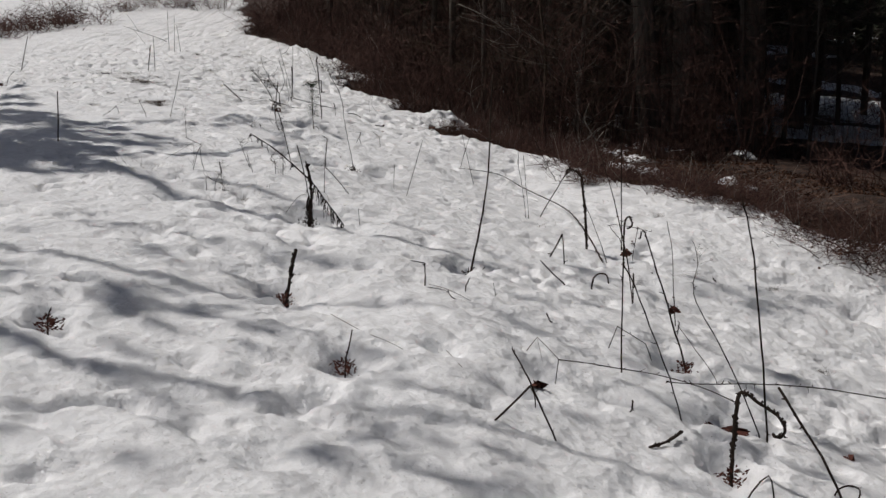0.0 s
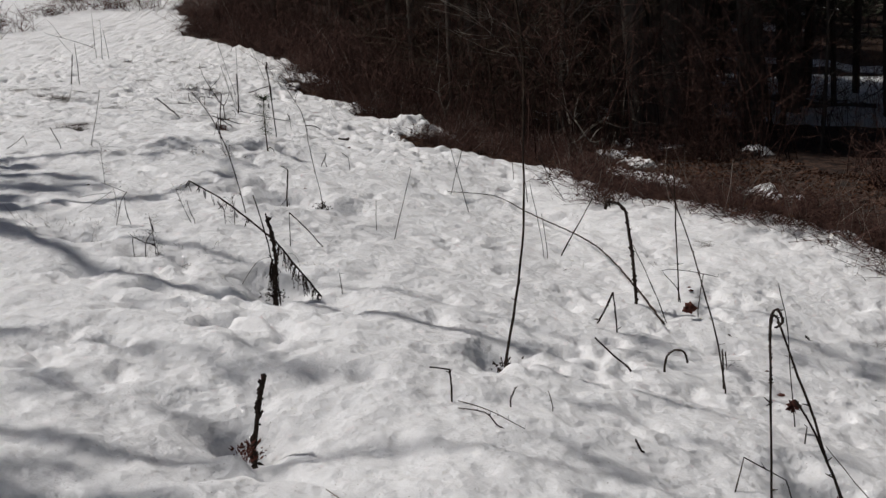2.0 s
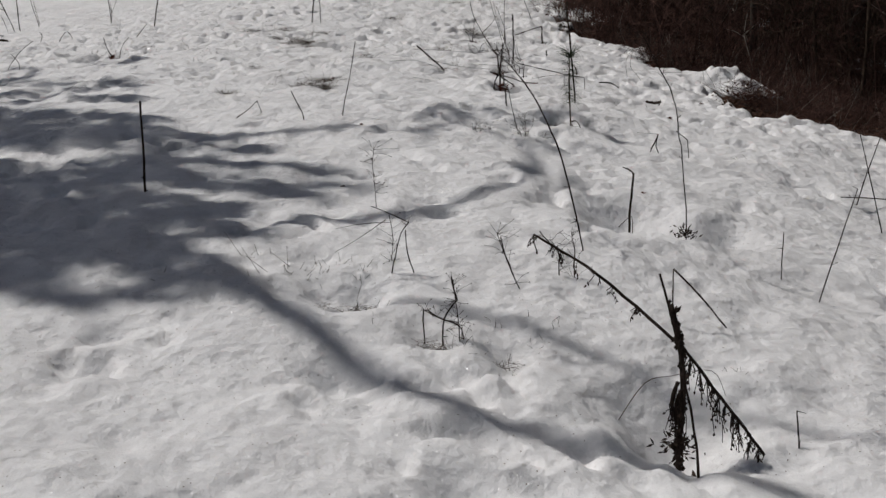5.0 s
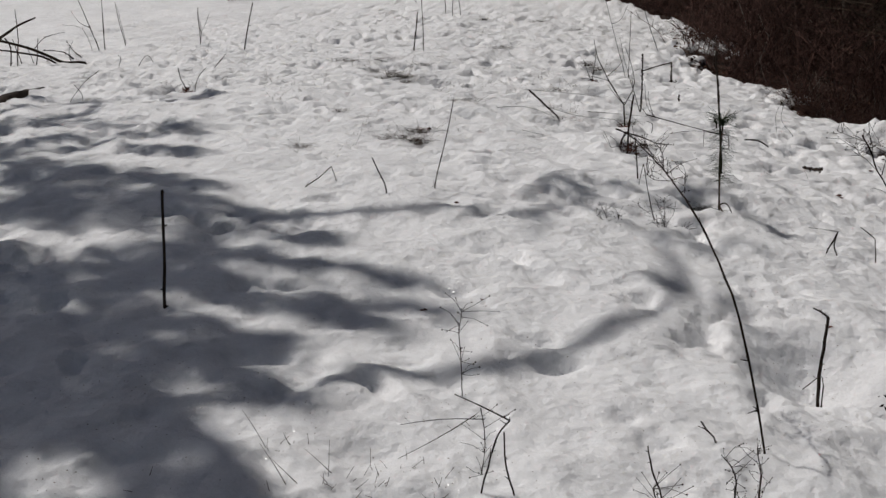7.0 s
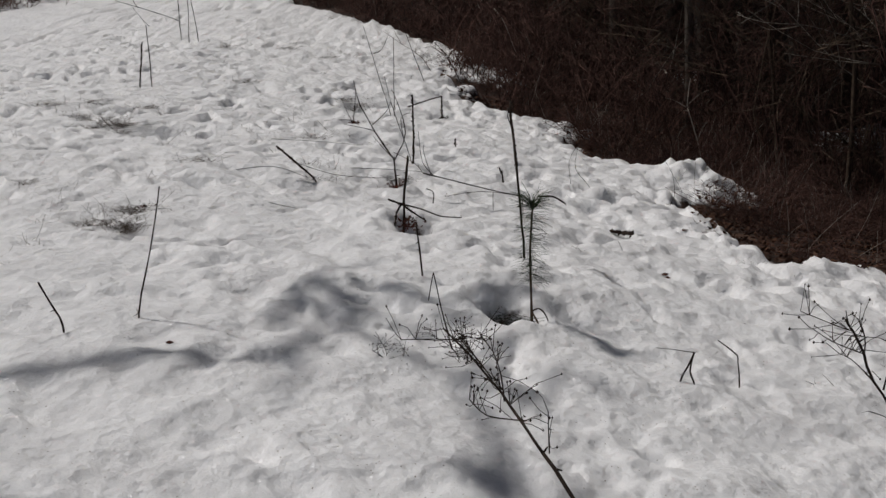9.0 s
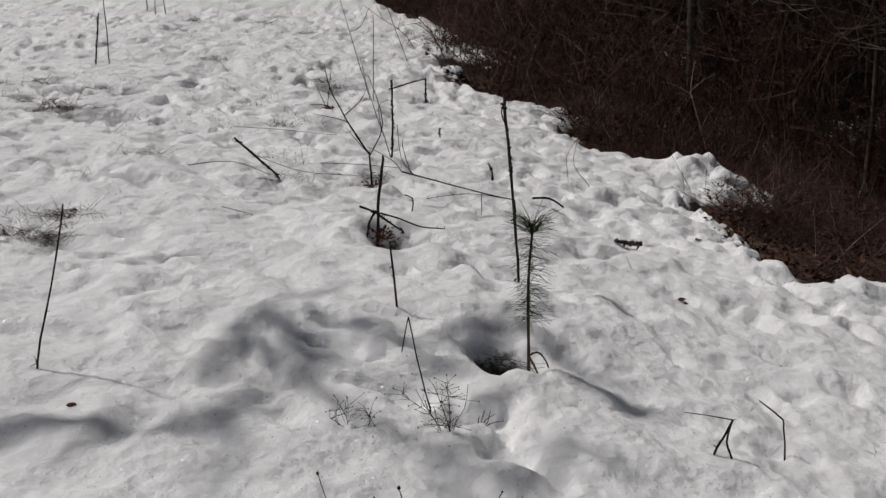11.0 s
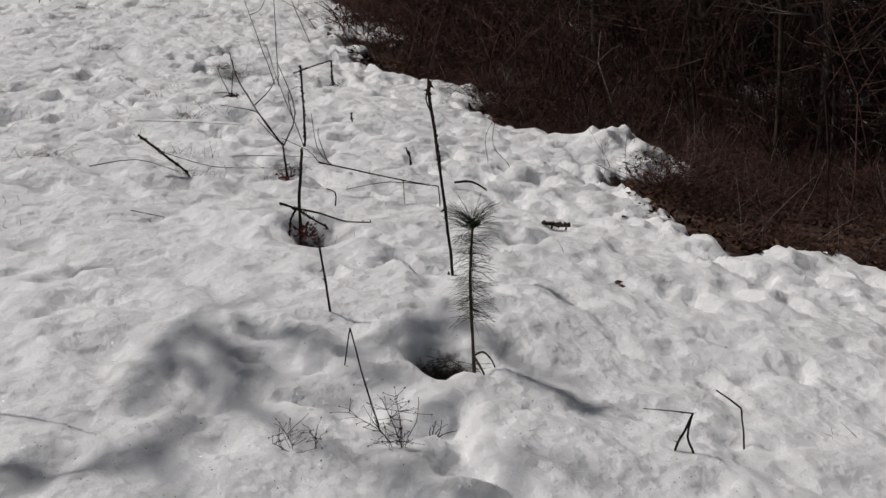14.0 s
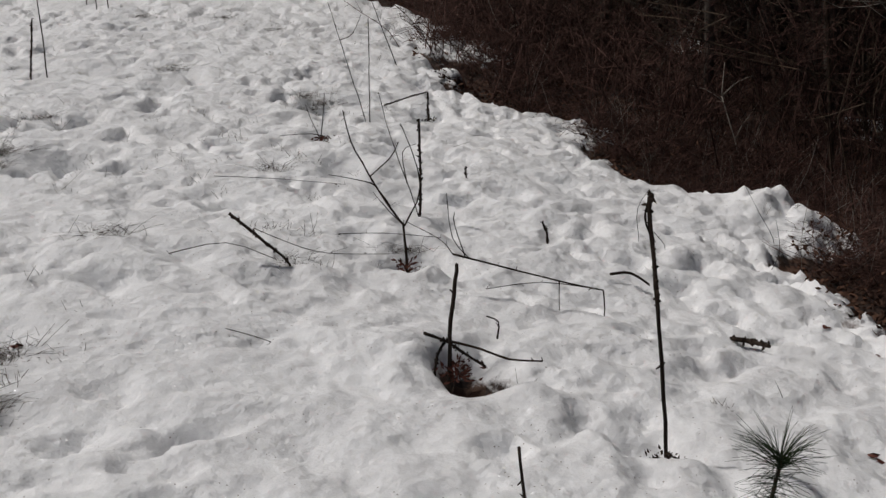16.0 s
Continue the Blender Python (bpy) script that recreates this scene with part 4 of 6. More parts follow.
def weed(name, x, y, z, label, branches, rust=False, leaf=False, twine=False, hollow=None):
    """A dead plant in the snow: each branch is (style, thickness at foot and tip in mm, line)."""
    rng = random.Random(int(abs(x * 713) + abs(y * 977)))
    base = Vector((x, y, z))
    root = thing(name, base, label, name.replace("_", " "), "dead plants in the snow")
    for style, thick, thin, line in branches:
        pts = [Vector(p) for p in line]
        span = sum((pts[k + 1] - pts[k]).length for k in range(len(pts) - 1))
        wobble = min(0.005, span * 0.006)
        fine = curve_points(pts, max(3, int(span * 16 / max(len(pts) - 1, 1))))
        fine = [p + Vector((rng.gauss(0, wobble), rng.gauss(0, wobble), 0)) * (0.4 if 0 < k < len(fine) - 1 else 0) for k, p in enumerate(fine)]
        sh, r0, r1 = Shape(), thick * 0.00076, thin * 0.00076
        slim = 0.92 if style == "spike" else 1.0
        sh.tube(fine, r0 * slim, r1 * slim, 6, 0.3 if style == "spike" else 0.18, rng)
        if style == "stem":
            for _ in range(int(span * 16)):          # leaf scars and broken side shoots
                p = fine[rng.randrange(len(fine))]
                sh.tube([p, p + Vector((rng.gauss(0, 0.011), rng.gauss(0, 0.011), rng.uniform(-0.012, 0.02)))], r1 * 0.9, r1 * 0.4, 3)
            sh.put("stem", STALK, root)
        elif style == "pale":
            sh.put("stem", GRASS, root)
        elif style == "spike":
            for k in range(len(fine) - 1):          # dry seed capsules packed round the spike
                full = 0.5 + 0.5 * math.sin(k * 0.9 + x * 7)  # capsules thick on some lengths, fallen on others
                for _ in range(max(2, int((fine[k + 1] - fine[k]).length * (90 + 170 * full)))):
                    p = fine[k].lerp(fine[k + 1], rng.random())
                    q = Vector((rng.uniform(-1, 1), rng.uniform(-1, 1), rng.uniform(-0.6, 1))).normalized()
                    pod(sh, p + q * r0 * rng.uniform(0.8, 1.5), r0 * rng.uniform(0.4, 0.9))
                if rng.random() < 0.35:              # torn shreds of dry leaf
                    p = fine[k]
                    e = p + Vector((rng.gauss(0, 1), rng.gauss(0, 1), rng.gauss(-0.3, 0.8))) * r0 * 2.2
                    sh.blade(p, e, r0 * 1.3, rng, 0.4)
            sh.put("seed_spike", STALK, root)
        elif style == "seedy":
            for _ in range(max(8, int(span * 120))):  # fine side twigs with a pod at the end
                k = rng.randrange(len(fine) // 4, len(fine))
                p = fine[k]
                e = p + Vector((rng.gauss(0, 0.032), rng.gauss(0, 0.032), rng.uniform(-0.015, 0.05)))
                sh.tube([p, p.lerp(e, 0.5) + Vector((0, 0, rng.uniform(-0.006, 0.01))), e], 0.0008, 0.0006, 3)
                pod(sh, e, rng.uniform(0.0013, 0.0026))
            sh.put("seed_head", STALK, root)
        else:                                       # limp dry leaves hanging from the branch
            for _ in range(int(span * (34 if thin < 5 else 165))):
                p = fine[rng.randrange(len(fine) // 3 if thin < 5 else 0, len(fine))]
                drop = rng.uniform(0.015, 0.06 if thin < 5 else 0.115)
                e = p + Vector((rng.gauss(0, 0.012), rng.gauss(0, 0.012), -drop))
                sh.tube([p, p.lerp(e, 0.5) + Vector((rng.gauss(0, 0.006), rng.gauss(0, 0.006), 0)), e], 0.0021, 0.0013, 3)
                for f in (0.35, 0.6, 0.8, 1.0):          # shrivelled bits along the strand
                    if rng.random() < 0.75:
                        c = p.lerp(e, f)
                        sh.blade(c, c + Vector((rng.gauss(0, 0.005), rng.gauss(0, 0.005), -rng.uniform(0.006, 0.018))), rng.uniform(0.004, 0.009), rng, 0.3)
            sh.put("leafy_branch", STALK, root)
    if hollow:
        hx, hy, hr = hollow                         # matted dead leaves and bits in the melted hollow
        mat = Shape()
        for _ in range(int((160 if rust else 110) * min(2.0, hr / 0.12))):
            w, d = rng.uniform(0, 6.28), hr * 0.95 * math.sqrt(rng.random())
            g = at(x + hx + math.cos(w) * d, y + hy + math.sin(w) * d * 0.8)
            p = g - base + Vector((0, 0, rng.uniform(0.0, 0.012)))
            e = p + Vector((rng.gauss(0, 0.022), rng.gauss(0, 0.022), rng.uniform(-0.004, 0.02)))
            mat.blade(p, e, rng.uniform(0.006, 0.02), rng, 0.3)
        for _ in range(int(40 * min(2.0, hr / 0.12))):
            w, d = rng.uniform(0, 6.28), hr * 0.9 * math.sqrt(rng.random())
            p = at(x + hx + math.cos(w) * d, y + hy + math.sin(w) * d * 0.8) - base + Vector((0, 0, 0.006))
            e = p + Vector((rng.gauss(0, 0.06), rng.gauss(0, 0.05), rng.uniform(0.0, 0.04)))
            mat.tube([p, p.lerp(e, 0.5) + Vector((rng.gauss(0, 0.006), 0, 0.01)), e], 0.0019, 0.0009, 3)
        tagged(mat.put("leaf_mat", RUST if rust else STALK, root, "matted dark dead leaves", smooth=False), kind="stuff")
    if hollow:
        clump = Shape()                             # a crown of limp dead leaves pressed round the foot
        for _ in range(120 if rust else 80):
            w, d = rng.uniform(0, 6.28), abs(rng.gauss(0, 0.03))
            p = Vector((math.cos(w) * d, math.sin(w) * d, rng.uniform(-0.05, 0.015)))
            e = p + Vector((math.cos(w) * rng.uniform(0.0, 0.03), math.sin(w) * rng.uniform(0.0, 0.03), rng.uniform(-0.015, 0.026)))
            clump.blade(p, e, rng.uniform(0.005, 0.012), rng, 0.35)
        tagged(clump.put("leaf_crown", RUST if rust else STALK, root, "limp reddish-brown dead leaves" if rust else "limp dark dead leaves", smooth=False), kind="stuff")
    if leaf:
        lx, ly, lz, size = leaf                     # one round dead leaf, cupped and torn
        cup = Shape()
        for k in range(9):
            w = 2 * math.pi * k / 9
            c = Vector((lx, ly, lz))
            cup.blade(c, c + Vector((math.cos(w) * 0.5, math.sin(w) * 0.22, math.sin(w) * 0.4)) * size * rng.uniform(0.8, 1.1), size * 0.42, rng, 0.18)
        cup.put("dead_leaf", RUST, root, "round reddish-brown dead leaf", smooth=False)
    if twine:
        Shape().tube(curve_points([(-0.18, 0.02, 0.05), (-0.1, 0.05, 0.16), (-0.02, 0.03, 0.19), (0.1, 0.06, 0.2), (0.14, 0.03, 0.13)], 4), 0.0015, 0.001, 4).put("tendril", GRASS, root)
    return root


def pine_seedling(x, y, z, tall):
    """A young pine: one thin stem, a brush of long needles at the top and a sparser sleeve below."""
    rng = random.Random(5)
    root = thing("pine_seedling", (x, y, z), "young pine seedling with long thin needles in a melted hollow", "pine seedling")
    line = curve_points([(0, 0, -0.15), (0, 0, 0), (-0.004, -0.06, tall * 0.5), (0.008, -0.12, tall * 0.86)], 5)
    Shape().tube(line, 0.0065, 0.0035, 7, 0.2, rng).put("stem", WOODY, root)

    def needles(z0, z1, count, lean, ln):
        sh = Shape()
        for _ in range(count):
            h = rng.uniform(z0, z1)
            p = Vector((0.004, -0.12 * h / (tall * 0.86), h))
            w = rng.uniform(0, 6.28)
            d = Vector((math.cos(w), math.sin(w), rng.gauss(lean, 0.35))).normalized()
            size = ln * rng.uniform(0.6, 1.1)
            m = p + d * size * 0.55
            e = p + d * size + Vector((0, 0, -0.25 * size * rng.random()))
            sh.tube([p, m, e], 0.0007, 0.0004, 3)
        return sh

    tagged(needles(tall * 0.80, tall * 0.87, 140, 0.75, 0.115).put("needle_tuft", NEEDLE, root), kind="stuff")
    tagged(needles(tall * 0.22, tall * 0.8, 330, -0.1, 0.085).put("needle_sleeve", NEEDLE, root), kind="stuff")
    tagged(needles(tall * 0.8, tall * 0.84, 34, 0.4, 0.11).put("needle_whorl", NEEDLE, root), kind="stuff")
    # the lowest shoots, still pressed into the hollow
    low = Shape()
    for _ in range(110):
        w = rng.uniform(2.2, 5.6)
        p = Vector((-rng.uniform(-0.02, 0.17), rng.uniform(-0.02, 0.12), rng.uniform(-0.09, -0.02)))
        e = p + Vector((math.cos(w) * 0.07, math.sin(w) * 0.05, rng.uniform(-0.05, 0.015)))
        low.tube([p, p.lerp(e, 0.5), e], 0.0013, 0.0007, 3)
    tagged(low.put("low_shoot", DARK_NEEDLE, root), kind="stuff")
    Shape().tube(curve_points([(0, 0, 0.0), (0.03, 0, 0.012), (0.055, -0.01, -0.01), (0.07, -0.015, -0.045)], 4), 0.004, 0.0025, 6).put("side_shoot", WOODY, root)
    Shape().tube(curve_points([(0, 0, 0.0), (0.018, -0.02, -0.03), (0.03, -0.03, -0.06), (0.02, -0.035, -0.085)], 4), 0.0045, 0.003, 6).put("side_shoot", WOODY, root)
    return root


pine_seedling(-1.492, 12.16, 1.678, 0.54)


def grass_tuft(seed):
    """A tuft of dead grass and twigs pressed flat by the snow."""
    rng = random.Random(seed)
    root = thing("grass_tuft", (0, 0, 0), "tuft of dead brown grass poking through snow", "grass tuft", "grass tufts on the field")
    blades, twigs = Shape(), Shape()
    for _ in range(90):
        p = Vector((rng.gauss(0, 0.07), rng.gauss(0, 0.05), -0.02))
        e = p + Vector((rng.gauss(0, 0.09), rng.gauss(0, 0.07), rng.uniform(0.01, 0.07)))
        blades.tube([p, p.lerp(e, 0.5) + Vector((0, 0, 0.015)), e], 0.001, 0.0005, 3)
    for _ in range(9):
        p = Vector((rng.gauss(0, 0.1), rng.gauss(0, 0.06), -0.02))
        e = p + Vector((rng.gauss(0, 0.12), rng.gauss(0, 0.1), rng.uniform(0.02, 0.12)))
        twigs.tube([p, p.lerp(e, 0.5) + Vector((rng.gauss(0, 0.01), 0, 0.01)), e], 0.0016, 0.0008, 4)
    tagged(blades.put("blade_mass", GRASS, root), kind="stuff")
    tagged(twigs.put("twig_mass", STALK, root), kind="stuff")
    return root


def loose_leaf(seed):
    """One curled dead leaf with a little fold."""
    rng = random.Random(seed)
    sh = Shape()
    for a in (0.0, 0.5, -0.45):
        sh.blade(Vector((0, 0, 0.004)), Vector((0.06 * math.cos(a), 0.06 * math.sin(a), 0.012)), 0.035, rng, 0.3)
    ob = sh.put("dead_leaf", RUST, smooth=False)
    return tagged(ob, "curled reddish-brown dead leaf lying on snow", "leaf", "dead leaves on the snow")


weed("weed_stalk", 0.238, 7.021, 0.617, "tall dry weed stalk rising from a melted hollow", [
    ("stem", 10, 5, [(0.000, 0.000, -0.120), (0.000, 0.000, -0.000), (0.062, -0.004, 0.302), (0.11, -0.01, 0.65), (0.12, -0.01, 0.97), (0.14, -0.01, 1.29)])], hollow=(-0.01, 0.03, 0.07))
weed("mullein_stalk", 1.160, 8.416, 0.638, "dead mullein stalk with its seed spike hooked over", [
    ("spike", 12, 12, [(0.000, 0.000, -0.114), (0.000, 0.000, 0.000), (-0.009, 0.003, 0.225), (-0.038, 0.009, 0.502), (-0.057, 0.019, 0.588), (-0.104, 0.038, 0.626), (-0.152, 0.047, 0.626), (-0.161, 0.057, 0.588)])])
weed("weed_stalk", 1.453, 8.548, 0.615, "straight dry black stalk standing in snow", [
    ("stem", 7, 4, [(-0.000, 0.000, -0.113), (-0.000, 0.000, 0.000), (-0.005, 0.001, 0.370), (-0.009, 0.000, 0.689), (-0.019, 0.000, 0.859)])])
weed("mullein_stalk", 1.013, 5.540, 0.249, "tall thin mullein stalk curled at its tip", [
    ("stem", 6, 5, [(0.000, 0.000, -0.120), (0.000, 0.000, 0.000), (-0.002, 0.000, 0.304), (-0.00, 0.00, 0.57)]),
    ("spike", 6, 6, [(-0.00, 0.00, 0.57), (-0.00, 0.00, 0.76), (0.01, -0.00, 0.81), (0.03, -0.00, 0.82), (0.04, -0.01, 0.78), (0.02, -0.00, 0.76)])])
weed("weed_stalk", 1.435, 5.977, 0.205, "leaning dry stalk with a drooping seed head", [
    ("stem", 8, 6, [(0.000, 0.000, -0.120), (0.000, 0.000, 0.000), (-0.055, 0.012, 0.184), (-0.121, 0.026, 0.406), (-0.17, 0.04, 0.56)]),
    ("spike", 6, 5, [(-0.17, 0.04, 0.56), (-0.21, 0.05, 0.69), (-0.24, 0.05, 0.76), (-0.26, 0.05, 0.71)])], hollow=(-0.00, 0.04, 0.08), rust=True)
weed("weed_stalk", 1.232, 5.080, 0.125, "thin leaning dry weed stalk", [
    ("stem", 5, 4, [(0.000, 0.000, -0.120), (0.000, 0.000, 0.000), (-0.056, 0.012, 0.196), (-0.152, 0.032, 0.439), (-0.22, 0.05, 0.63), (-0.28, 0.06, 0.74)])])
weed("weed_stalk", 1.646, 5.228, 0.016, "wavy thin dry stalk with fine seed sprays", [
    ("stem", 5, 3, [(0.000, 0.000, -0.120), (0.000, 0.000, 0.000), (-0.116, 0.033, 0.285), (-0.22, 0.06, 0.49), (-0.30, 0.09, 0.64), (-0.32, 0.09, 0.74)]),
    ("seedy", 3, 2, [(-0.32, 0.09, 0.74), (-0.30, 0.08, 0.83), (-0.31, 0.09, 0.91)])])
weed("weed_stalk", 1.690, 5.228, 0.017, "tall straight black weed stalk leaning slightly", [
    ("stem", 7, 5, [(0.000, 0.000, -0.120), (0.000, 0.000, 0.000), (-0.029, 0.009, 0.333), (-0.07, 0.02, 0.75), (-0.10, 0.03, 0.97), (-0.14, 0.04, 1.15)])])
weed("mullein_stalk", 1.340, 4.531, 0.026, "thick broken mullein stalk bent over in a hook", [
    ("spike", 12, 9, [(0.000, 0.000, -0.120), (0.000, 0.000, -0.000), (0.007, -0.002, 0.169), (0.015, -0.004, 0.330), (0.043, -0.011, 0.356), (0.094, -0.024, 0.318), (0.173, -0.045, 0.267), (0.208, -0.054, 0.214), (0.187, -0.048, 0.171), (0.160, -0.041, 0.186)])], hollow=(0.00, 0.03, 0.06), rust=True)
weed("weed_stalk", 1.813, 4.509, -0.093, "leaning dry stalk with a curled offshoot", [
    ("stem", 7, 8, [(0.000, 0.000, -0.120), (0.000, 0.000, 0.000), (-0.085, 0.031, 0.189), (-0.165, 0.060, 0.317), (-0.211, 0.077, 0.400), (-0.26, 0.10, 0.48)]),
    ("stem", 6, 4, [(-0.031, 0.011, -0.089), (-0.031, 0.011, 0.031), (0.015, -0.005, 0.076), (0.062, -0.022, 0.062), (0.055, -0.020, 0.007)])])
weed("bent_twig", 1.303, 4.159, 0.020, "bent dry twig poking out of the snow", [
    ("stem", 5, 4, [(0.000, 0.000, -0.120), (0.000, 0.000, 0.000), (0.080, -0.022, 0.117), (0.103, -0.028, 0.010)])])
weed("forked_twig", 0.568, 4.343, 0.205, "forked dry twig propped on the snow", [
    ("stem", 6, 4, [(0.000, 0.000, -0.120), (0.000, 0.000, 0.000), (-0.059, 0.005, 0.141), (-0.106, 0.010, 0.241), (-0.142, 0.013, 0.316), (-0.184, 0.017, 0.390)]),
    ("stem", 6, 6, [(-0.106, 0.010, 0.241), (-0.198, 0.018, 0.144), (-0.296, 0.027, 0.046)]),
    ("stem", 4, 3, [(-0.111, 0.010, 0.234), (-0.092, 0.008, 0.199), (-0.087, 0.008, 0.147)])])
weed("fallen_branch", 0.653, 5.220, 0.384, "long thin fallen branch propped over the snow on one twig", [
    ("stem", 4, 3, [(0.000, 0.000, 0.000), (0.136, -0.070, -0.002), (0.236, -0.140, -0.007), (0.429, -0.270, -0.015), (0.611, -0.400, -0.044), (0.730, -0.540, -0.081)]),
    ("stem", 3, 2.5, [(0.000, 0.000, 0.000), (-0.009, -0.020, -0.061), (-0.020, -0.050, -0.139), (-0.020, -0.050, -0.189)])])
weed("fallen_branch", 1.141, 4.980, 0.328, "long wavy fallen branch with small side shoots", [
    ("stem", 3, 4.5, [(0.000, 0.000, 0.000), (0.168, 0.040, -0.019), (0.457, 0.220, -0.056), (0.713, 0.420, -0.107), (0.983, 0.620, -0.171), (1.375, 0.870, -0.275), (1.687, 1.070, -0.353)]),
    ("stem", 2, 1, [(0.356, 0.150, -0.044), (0.360, 0.150, -0.074)]),
    ("stem", 2, 1, [(0.424, 0.200, -0.052), (0.428, 0.200, -0.082)]),
    ("stem", 2, 1, [(0.474, 0.230, -0.061), (0.478, 0.230, -0.091)]),
    ("stem", 2, 1, [(0.825, 0.500, -0.133), (0.829, 0.500, -0.163)])])
weed("forked_twig", 0.493, 5.490, 0.296, "pale thin twig bent to a peak", [
    ("pale", 2.6, 2.2, [(0.000, 0.000, 0.000), (0.000, 0.000, 0.050), (0.069, -0.080, 0.168)]),
    ("pale", 2.4, 2, [(0.069, -0.080, 0.168), (0.168, -0.240, 0.080)]),
    ("pale", 1.6, 1.2, [(0.069, -0.080, 0.168), (0.092, -0.140, 0.054)])])
weed("bent_twig", 0.990, 5.906, 0.235, "thin dry twig bent twice over the snow", [
    ("stem", 5, 3, [(0.000, 0.000, 0.000), (0.000, 0.000, 0.065), (0.062, 0.074, 0.193)]),
    ("stem", 3.5, 3, [(0.062, 0.074, 0.193), (0.219, 0.060, 0.098)]),
    ("stem", 3.5, 3, [(0.219, 0.060, 0.098), (0.277, 0.154, -0.035), (0.277, 0.154, -0.085)])])
weed("weed_stalk", 1.540, 6.790, 0.190, "thin dry stalk with a round reddish dead leaf", [
    ("stem", 4, 2.5, [(0.000, 0.000, 0.000), (0.000, 0.000, 0.100), (-0.015, 0.000, 0.364), (-0.029, 0.000, 0.566), (-0.066, 0.000, 0.780)])], leaf=(-0.023, -0.050, 0.223, 0.085))
weed("weed_stalk", 1.315, 7.120, 0.265, "tall smooth dark stalk leaning over the snow", [
    ("stem", 5.5, 3.5, [(0.000, 0.000, 0.000), (0.000, 0.000, 0.152), (-0.042, 0.050, 0.479), (-0.113, 0.110, 0.805), (-0.173, 0.150, 1.033), (-0.224, 0.180, 1.180)]),
    ("seedy", 4, 3, [(0.012, 0.020, 0.329), (0.018, 0.020, 0.238)])])
weed("stalk_stub", 1.506, 8.300, 0.474, "short dry stub beside a curled brown leaf", [
    ("stem", 4, 3.5, [(0.000, 0.000, 0.000), (0.000, 0.000, 0.138), (0.037, 0.000, 0.352)])], leaf=(-0.059, -0.030, 0.152, 0.10))
weed("weed_stalk", 1.304, 8.200, 0.414, "thin dark stalk leaning behind a mullein", [
    ("stem", 4.5, 2.5, [(0.000, 0.000, 0.000), (0.000, 0.000, 0.100), (-0.089, 0.050, 0.375), (-0.177, 0.100, 0.604)])])
weed("stalk_stub", 1.514, 6.600, 0.158, "short thin stub by a hollow", [
    ("stem", 4.5, 3.5, [(0.000, 0.000, 0.000), (0.000, 0.000, 0.100), (0.013, 0.000, 0.195)])])
weed("weed_stalk", 1.618, 6.000, -0.001, "thin leaning grass stalk", [
    ("pale", 3.5, 2, [(0.000, 0.000, 0.000), (0.000, 0.000, 0.120), (-0.109, 0.050, 0.283), (-0.203, 0.100, 0.419)])])
weed("bent_twig", 0.377, 6.400, 0.443, "thin curved twig half in the snow", [
    ("stem", 3.5, 2.5, [(0.000, 0.000, 0.000), (0.000, 0.000, 0.080), (0.002, 0.020, 0.118), (-0.009, 0.050, 0.172)])])
weed("fallen_twig", -0.019, 6.350, 0.617, "thin dark twig lying on the snow", [
    ("stem", 3, 2, [(0.000, 0.000, 0.000), (0.080, -0.070, -0.010), (0.157, -0.150, -0.030), (0.248, -0.250, -0.064)])])
weed("fallen_twig", -0.494, 5.424, 0.576, "pale thin twig lying on the snow", [
    ("pale", 2.2, 1.6, [(0.000, 0.000, 0.000), (0.181, -0.243, -0.045), (0.354, -0.360, -0.093), (0.457, -0.544, -0.125)])])
weed("fallen_twig", 0.101, 5.235, 0.427, "pale thin grass stem lying on the snow", [
    ("pale", 2.2, 1.6, [(0.000, 0.000, 0.000), (0.078, -0.368, -0.012)])])
weed("stalk_piece", 0.990, 4.576, 0.105, "broken knobby piece of mullein stalk on snow", [
    ("spike", 9, 9, [(0.000, 0.000, 0.020), (0.083, 0.025, 0.039), (0.196, 0.252, 0.024)])])
weed("stalk_piece", 0.938, 4.881, 0.173, "small curled piece of dry stalk", [
    ("spike", 5, 5, [(0.000, 0.000, -0.120), (0.000, 0.000, 0.000), (0.025, -0.004, 0.046), (0.026, -0.004, 0.091)])])
weed("stalk_piece", 0.890, 7.254, 0.487, "broken dry stalk lying slantwise on snow", [
    ("stem", 8, 6, [(0.000, 0.000, -0.119), (0.000, 0.000, 0.000), (-0.090, 0.016, 0.092), (-0.177, 0.031, 0.183)])])
weed("curled_stalk", 1.072, 7.347, 0.460, "dry mullein tip curled into a loop", [
    ("spike", 7, 7, [(0.000, 0.000, -0.120), (0.000, 0.000, -0.000), (0.015, -0.003, 0.083), (0.060, -0.012, 0.115), (0.102, -0.021, 0.100), (0.114, -0.023, 0.047)])])
weed("bent_twig", 0.932, 7.851, 0.552, "broken knobby stalk bent double", [
    ("stem", 6, 5, [(0.000, 0.000, -0.120), (0.000, 0.000, 0.000), (-0.006, 0.001, 0.137), (-0.016, 0.003, 0.256)]),
    ("spike", 7, 6, [(-0.016, 0.003, 0.256), (-0.056, 0.009, 0.171), (-0.106, 0.017, 0.085)])])
weed("stalk_stub", 1.338, 7.223, 0.398, "short dry stub standing in snow", [
    ("spike", 6, 5, [(0.000, 0.000, -0.118), (0.000, 0.000, 0.000), (-0.001, 0.000, 0.100), (-0.001, 0.000, 0.193)])])
weed("stalk_stub", 0.712, 6.114, 0.394, "short leaning dry stub", [
    ("spike", 7, 5, [(0.000, 0.000, -0.120), (0.000, 0.000, 0.000), (-0.024, 0.004, 0.040), (-0.046, 0.008, 0.088)])])
